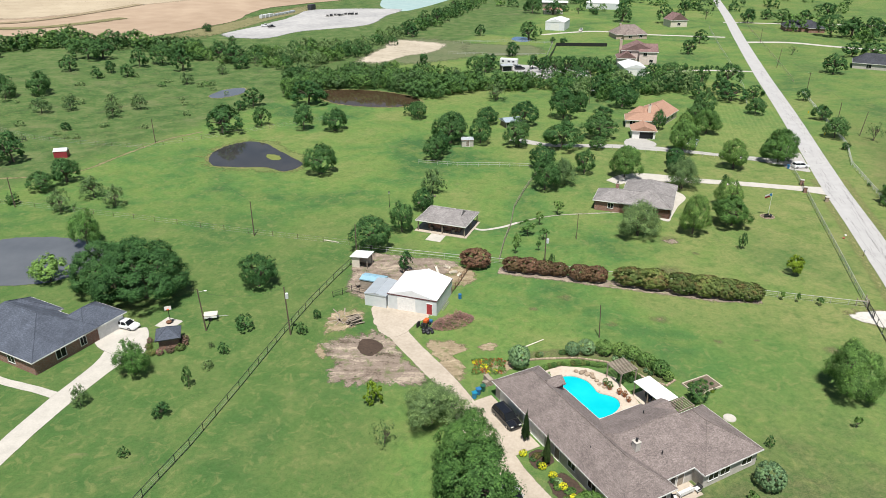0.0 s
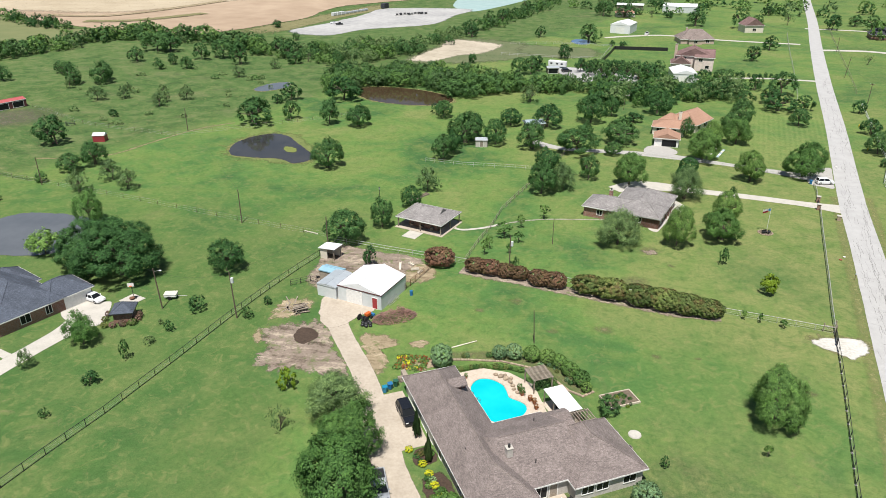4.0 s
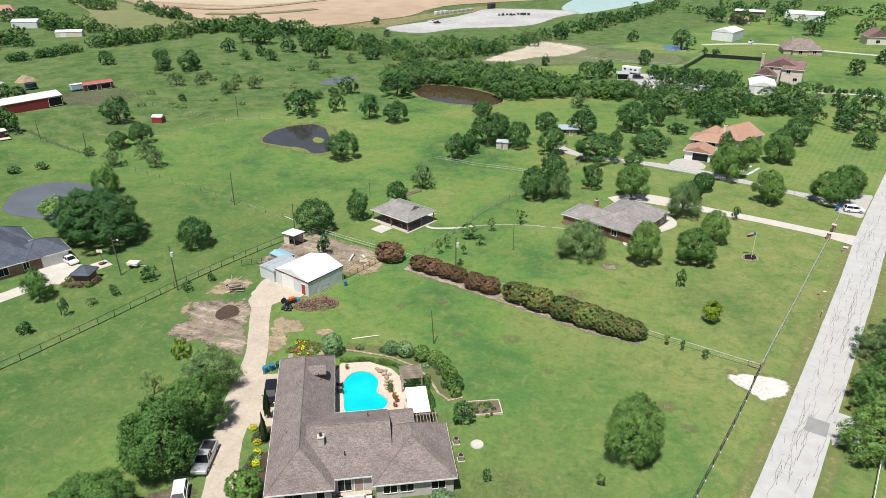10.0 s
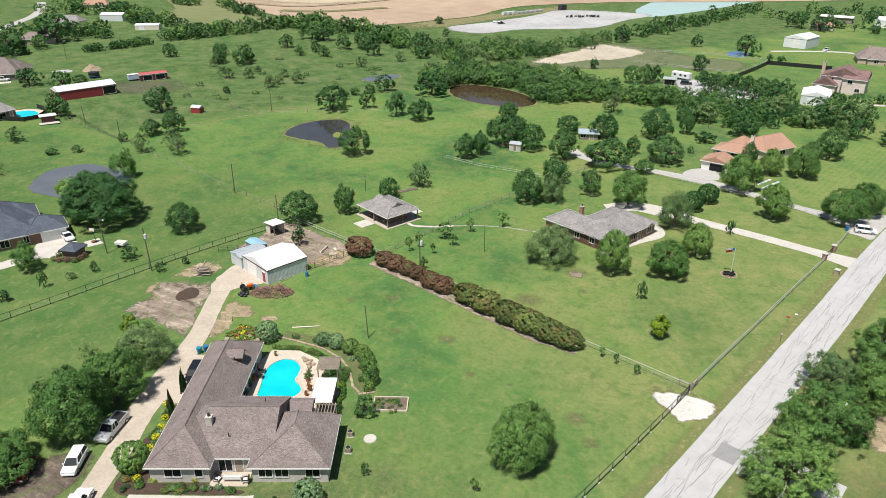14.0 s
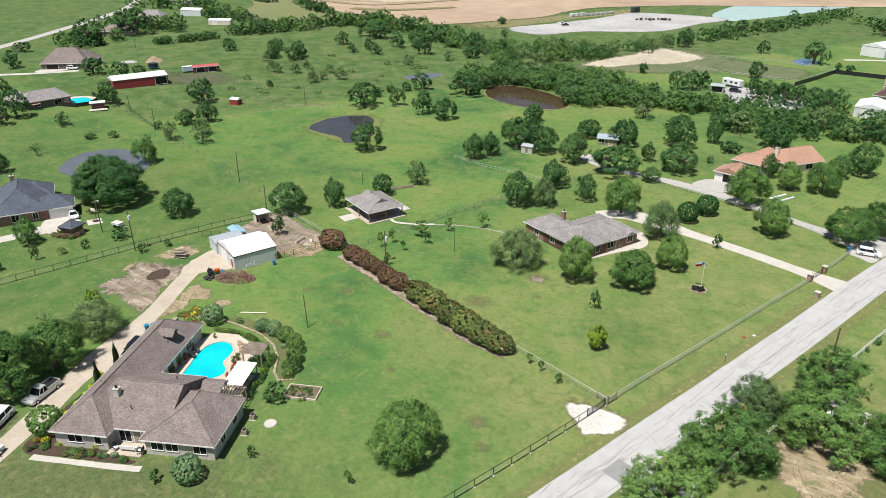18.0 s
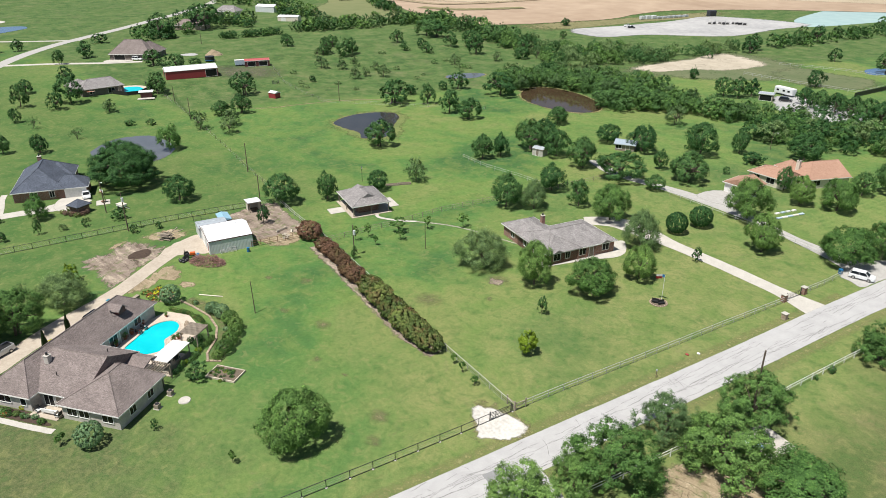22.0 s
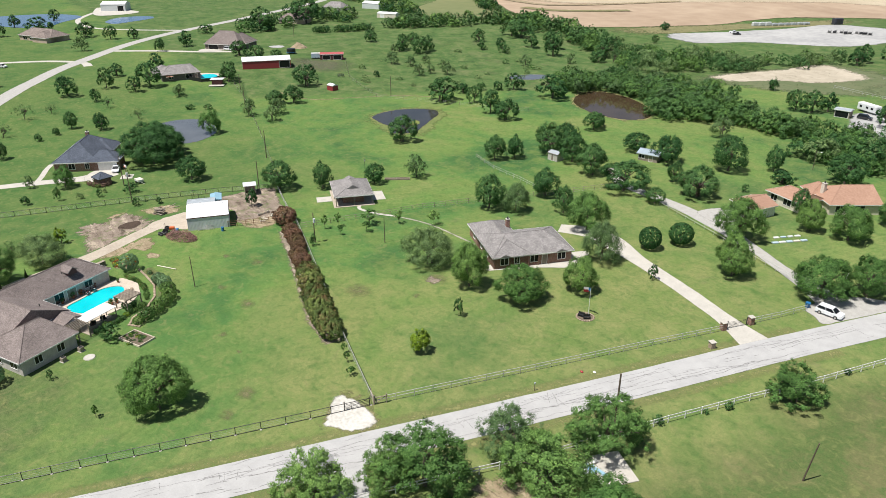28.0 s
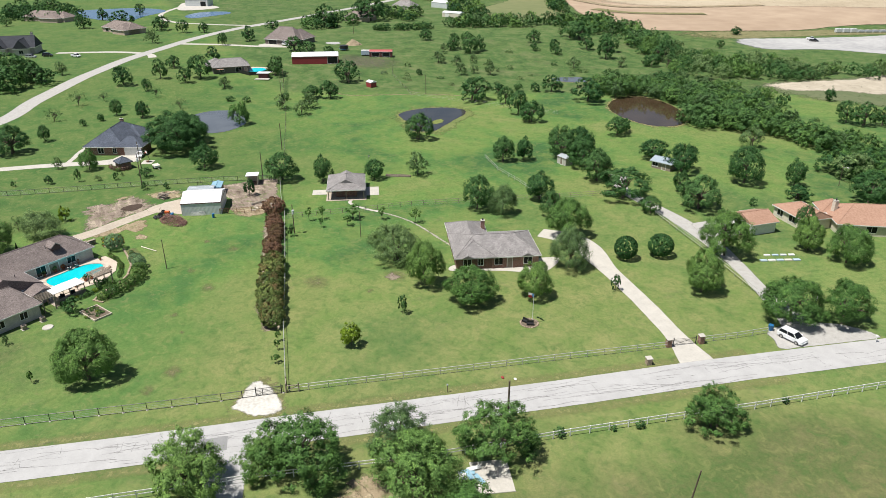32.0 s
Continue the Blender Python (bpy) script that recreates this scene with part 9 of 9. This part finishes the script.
for k in range(5):
    b = part("garden_box", box(bmesh.new(), -0.7, -0.35, 0, 0.7, 0.35, 0.25, 0.03), M[("blue_wall", "white", "blue_wall", "cream", "blue_wall")[k]], None)
    b.matrix_world = pose(76.6 + 0.7 * k, 207.6 + 1.55 * k, 0, 0, 0, 66)
    tagged(b, "low painted garden box on the lawn", "garden box", "garden boxes")
    if k < 4:
        b = part("garden_box", box(bmesh.new(), -0.6, -0.3, 0, 0.6, 0.3, 0.25, 0.03), M[("white", "blue_wall", "metal_wall", "white")[k]], None)
        b.matrix_world = pose(75.2 + 0.7 * k, 210.2 + 1.55 * k, 0, 0, 0, 66)
        tagged(b, "low painted garden box on the lawn", "garden box", "garden boxes")

# slab and junk under the roadside trees
sl = tagged(part("old_slab", box(bmesh.new(), -2.2, -3.0, 0, 2.6, 2.6, 0.1), M["slab"], None), "cracked concrete slab among the trees", "slab", "", "structure")
sl.matrix_world = pose(104.0, 127.8, 0, 0, 0, 70)
for k in range(9):
    o = part("scrap_panel", box(bmesh.new(), -0.9, -0.3, 0, 0.9, 0.3, 0.06), M[("metal_grey", "white", "metal_blue")[k % 3]], None)
    o.matrix_world = pose(103.2 + rs.uniform(-1, 1), 125.6 + rs.uniform(-1, 1), 0.1 + 0.06 * k, 0, 0, rs.uniform(0, 180))
    tagged(o, "loose scrap metal sheet on the slab", "scrap", "scrap sheets")
strip("sand_track", [(97, 112), (101, 113), (106, 112), (113, 108)], 1.6, 0.03, M["tan_dirt"], "eroded sandy track", 0.5, "track")
strip("sand_track_b", [(100.6, 112), (102, 109), (106, 103), (112, 96)], 1.2, 0.038, M["tan_dirt"], "eroded sandy track", 0.4, "track")
for k, (x, y) in enumerate(((87.1, 139.9), (88.3, 141.4))):
    o = part("painted_stone", ball(bmesh.new(), 0, 0, 0.1, 0.3, 0.22, 0.15, 2), M[("red", "white")[k]], None)
    o.matrix_world = pose(x, y, 0)
    tagged(o, "small painted stone on the verge", "stone")

# the far yard to the west
fp2 = patch("far_pool", [(-152.6, 157.4), (-156.6, 158.4), (-158.4, 161), (-156.8, 164.8), (-152.6, 165.2), (-150.6, 162.6)], 0.1, M["pool"], "small far swimming pool of turquoise water", 0.2, 0.2, category="water")
patch("far_pool_deck", [(-152.6, 154.6), (-160, 157.6), (-160.6, 162), (-157, 167), (-149, 167), (-148, 160)], 0.06, M["deck"], "tan deck round the far pool", 0.1, 0.2, category="pavement")
cb = place("pool_cabana", -141.5, 161.2, 60, "small red and white pool cabana", "shed")
part("wall", box(bmesh.new(), -2, -1.4, 0, 2, 1.4, 2.1), M["maroon"], cb)
part("roof", box(bmesh.new(), -2.6, -1.9, 2.1, 2.6, 1.9, 2.25), M["metal_white"], cb)
part("porch_floor", box(bmesh.new(), -3, -4, 0, 3, -1.4, 0.12), M["slab"], cb)
tm = place("trampoline", -182.6, 211.6, 0, "round black netted trampoline", "trampoline")
part("net", rod(bmesh.new(), (0, 0, 0.8), (0, 0, 2.4), 2.1, None, 18), M["black"], tm)
part("skirt", rod(bmesh.new(), (0, 0, 0.72), (0, 0, 0.86), 2.3, None, 18), M["blue_plastic"], tm)
for k in range(6):
    a = k * 1.047
    part("leg", rod(bmesh.new(), (2 * math.cos(a), 2 * math.sin(a), 0), (2 * math.cos(a), 2 * math.sin(a), 0.8), 0.05), M["steel"], tm)
bm = bmesh.new()
bmesh.ops.create_cone(bm, cap_ends=True, segments=28, radius1=4.2, radius2=0.9, depth=2.4, matrix=Matrix.Translation((0, 0, 1.2)))
bmesh.ops.subdivide_edges(bm, edges=bm.edges[:], cuts=3, use_grid_fill=True)
for v in bm.verts:
    v.co.x, v.co.y = v.co.x * (1 + 0.15 * noise.noise(v.co * 0.7)) , v.co.y * (1 + 0.15 * noise.noise(v.co * 0.7))
    v.co.z *= 1 + 0.25 * noise.noise(v.co * 0.6)
hp = part("soil_mound", bm, M["heap"], None)
hp.matrix_world = pose(-197, 222, 3.0)
tagged(hp, "conical heap of tan sand", "heap")
st = place("stock_trailer", -164.4, 216.6, 63, "pale blue and white stock trailer", "trailer")
part("box_body", box(bmesh.new(), -2.6, -1.1, 0.5, 2.6, 1.1, 2.5, 0.08), M["blue_wall"], st)
part("top", box(bmesh.new(), -2.65, -1.15, 2.5, 2.65, 1.15, 2.6, 0.04), M["white"], st)
for s in (-0.6, 0.6):
    for t in (-1.12, 1.12):
        part("wheel", rod(bmesh.new(), (s, t - 0.1, 0.36), (s, t + 0.1, 0.36), 0.36, None, 12), M["tyre"], st)
part("hitch", rod(bmesh.new(), (2.6, 0, 0.6), (4.0, 0, 0.5), 0.07), M["steel"], st)

# a travel trailer and a flatbed on the gravel lot
rv = place("travel_trailer", 31.0, 337.5, -20, "long white travel trailer parked on the gravel lot", "trailer")
part("shell", box(bmesh.new(), -4.2, -1.25, 0.6, 4.2, 1.25, 3.0, 0.18), M["metal_white"], rv)
part("roof_cap", box(bmesh.new(), -4.1, -1.15, 3.0, 4.1, 1.15, 3.1, 0.04), M["white"], rv)
for u in (-2.6, 0.2, 2.4):
    part("window", box(bmesh.new(), u - 0.5, -1.28, 1.6, u + 0.5, -1.24, 2.3), M["glass"], rv)
for u in (-0.5, 0.5):
    for v in (-1.2, 1.2):
        part("wheel", rod(bmesh.new(), (u, v - 0.1, 0.36), (u, v + 0.1, 0.36), 0.36, None, 12), M["tyre"], rv)
part("hitch", rod(bmesh.new(), (4.2, 0, 0.6), (5.6, 0, 0.5), 0.07), M["steel"], rv)

# tanks and plant in the quarry yard
for k in range(9):
    t = place("storage_tank", -123.5 + 1.75 * k, 503.5 + 4.4 * k, 68, "pale grey rectangular storage tank", "tank", "storage tanks")
    part("shell", box(bmesh.new(), -1.8, -1.2, 0.3, 1.8, 1.2, 2.3 if k < 3 else 1.5, 0.15), M["metal_wall" if k < 3 else "metal_grey"], t)
    part("lid", box(bmesh.new(), -0.5, -0.5, 2.3 if k < 3 else 1.5, 0.5, 0.5, 2.5 if k < 3 else 1.7, 0.05), M["steel"], t)
    part("skid", box(bmesh.new(), -2.0, -1.0, 0, 2.0, 1.0, 0.3), M["steel"], t)
db = place("dark_container", -98.5, 556, 64, "large dark steel container", "container")
part("case", box(bmesh.new(), -3, -1.6, 0, 3, 1.6, 3.8, 0.1), M["shingle_dark"], db)
part("door", box(bmesh.new(), -1.6, -1.66, 0.2, 1.6, -1.6, 3.2), M["black"], db)
for k in range(12):
    g = place("pump_skid", -81 + 1.7 * k + rs.uniform(-1, 1), 514 + 1.1 * k + rs.uniform(-3, 3), rs.uniform(0, 90), "low grey pump skid in the quarry yard", "machine", "pump skids")
    part("frame", box(bmesh.new(), -1.6, -0.8, 0, 1.6, 0.8, 0.4), M["steel"], g)
    part("motor", rod(bmesh.new(), (-0.8, 0, 1.0), (0.8, 0, 1.0), 0.6, None, 10), M["black"], g)
    part("exhaust", rod(bmesh.new(), (1.1, 0, 0.4), (1.1, 0, 2.2), 0.15), M["steel"], g)

# the tar repair and the cracks of the road
tar = part("tar_patch", box(bmesh.new(), -1.75, -1.4, 0, 1.75, 1.4, 0.058), M["asphalt_patch"], None)
tar.matrix_world = pose(82.75, 98.4, 0, 0, 0, 76)
tagged(tar, "squarish grey tar repair on the road", "road patch", "", "structure")
rk = random.Random(71)
along, side_ = Vector((0.262, 0.965)), Vector((0.965, -0.262))
verts, faces = [], []


def crack(p, d, length, wide, stray):
    """A jagged thin gap in the surface from p on."""
    e = Vector((-d.y, d.x))
    n = max(4, int(length / 0.28))
    off, lean = 0.0, 0.0
    for i in range(n + 1):
        if rk.random() < 0.3:
            lean = rk.uniform(-1, 1) * stray
        off += lean + rk.uniform(-1, 1) * stray * 0.7
        q = p + d * (length * i / n + rk.uniform(-0.08, 0.08)) + e * off
        w = wide * rk.uniform(0.35, 1.1) / 2
        verts.extend([(q.x - e.x * w, q.y - e.y * w, 0.0555), (q.x + e.x * w, q.y + e.y * w, 0.0555)])
        if i:
            k = len(verts)
            faces.append((k - 4, k - 3, k - 1, k - 2))


for k in range(230):
    y = 60 + 260 * rk.random() ** 1.5
    x = 84.7 + (y - 110) * 0.2745
    lane = rk.choice((-2.2, -1.3, -0.5, 0.3, 1.1, 1.9, 2.3)) + rk.gauss(0, 0.3)
    if abs(lane) < 2.7:
        crack(Vector((x, y)) + side_ * lane, along, rk.uniform(2, 20) * rk.random() + 1, rk.uniform(0.035, 0.068), 0.06)
for k in range(45):
    y = 60 + 220 * rk.random() ** 1.3
    x = 84.7 + (y - 110) * 0.2745
    crack(Vector((x, y)) - side_ * rk.uniform(0.5, 2.8), (side_ + along * rk.uniform(-0.4, 0.4)).normalized(), rk.uniform(0.8, 3.2), 0.045, 0.1)
tagged(new("road_cracks", soup("road_cracks", verts, faces, M["crack"])), "fine dark jagged cracks along the worn road", "cracks", "", "stuff")

# dead-looking shrubs round the little outbuilding
for k, (x, y, r) in enumerate(((-46.6, 94.8, 0.7), (-45.2, 94.9, 0.6), (-43.8, 95.6, 0.7), (-42.4, 96.4, 0.8), (-42.2, 97.6, 0.7), (-42.4, 98.8, 0.6), (-47.6, 96.6, 0.6), (-48.0, 98.2, 0.5))):
    shrub(x, y, r, 1.0 + 0.1 * (k % 3), "twig" if k % 3 else "leaf_hedge", "sparse brownish shrub beside the brick outbuilding")

# a feed ring in the paddock
fr = place("feed_ring", -129.9, 211.1, 0, "round black steel feed ring in the paddock", "feeder")
for z in (0.25, 0.7, 1.1):
    bm = bmesh.new()
    rows = [[bm.verts.new(((1.4 + 0.05 * math.cos(b * 1.2566)) * math.cos(a * math.pi / 10), (1.4 + 0.05 * math.cos(b * 1.2566)) * math.sin(a * math.pi / 10), z + 0.05 * math.sin(b * 1.2566))) for b in range(5)] for a in range(20)]
    for a in range(20):
        for b in range(5):
            bm.faces.new((rows[a][b], rows[(a + 1) % 20][b], rows[(a + 1) % 20][(b + 1) % 5], rows[a][(b + 1) % 5]))
    bmesh.ops.recalc_face_normals(bm, faces=bm.faces[:])
    part("hoop", bm, M["black"], fr)
for k in range(8):
    a = k * math.pi / 4
    part("upright", rod(bmesh.new(), (1.4 * math.cos(a), 1.4 * math.sin(a), 0), (1.4 * math.cos(a), 1.4 * math.sin(a), 1.15), 0.045, None, 6), M["black"], fr)


# black rubbish bags by the brush heap and yellow hydrants on the verge
for k, (dx, dy, r) in enumerate(((0, 0, 0.42), (0.7, 0.2, 0.4), (-0.6, 0.3, 0.38), (0.2, -0.7, 0.4), (-0.5, -0.5, 0.36), (0.9, -0.5, 0.35), (0.3, 0.7, 0.38))):
    bm = ball(bmesh.new(), 0, 0, r * 0.62, r, r * 0.9, r * 0.7, 2)
    for v in bm.verts:
        v.co *= 1 + 0.16 * noise.noise(v.co * 4 + Vector((k, 0, 0)))
        v.co.z = max(v.co.z, 0)
    rod(bm, (0, 0, r * 1.2), (0.05, 0.03, r * 1.55), 0.05, 0.1, 6)
    o = part("rubbish_bag", bm, M["black"], None, "", True)
    o.matrix_world = pose(-2.7 + dx, 101.8 + dy, 0, 0, 0, 50 * k)
    tagged(o, "tied black plastic rubbish bag on the ground", "bag", "rubbish bags")
for x, y in ((129.8, 247.7), (122.3, 220.4)):
    h = place("fire_hydrant", x, y, 20, "yellow fire hydrant on the grass verge", "hydrant", "hydrants")
    part("barrel", rod(bmesh.new(), (0, 0, 0), (0, 0, 0.7), 0.16, 0.14, 12), M["yellow_paint"], h)
    part("bonnet", ball(bmesh.new(), 0, 0, 0.72, 0.18, 0.18, 0.16, 2), M["yellow_paint"], h)
    for s in (-1, 1):
        part("outlet", rod(bmesh.new(), (0, 0.1 * s, 0.5), (0, 0.26 * s, 0.5), 0.07, None, 8), M["yellow_paint"], h)
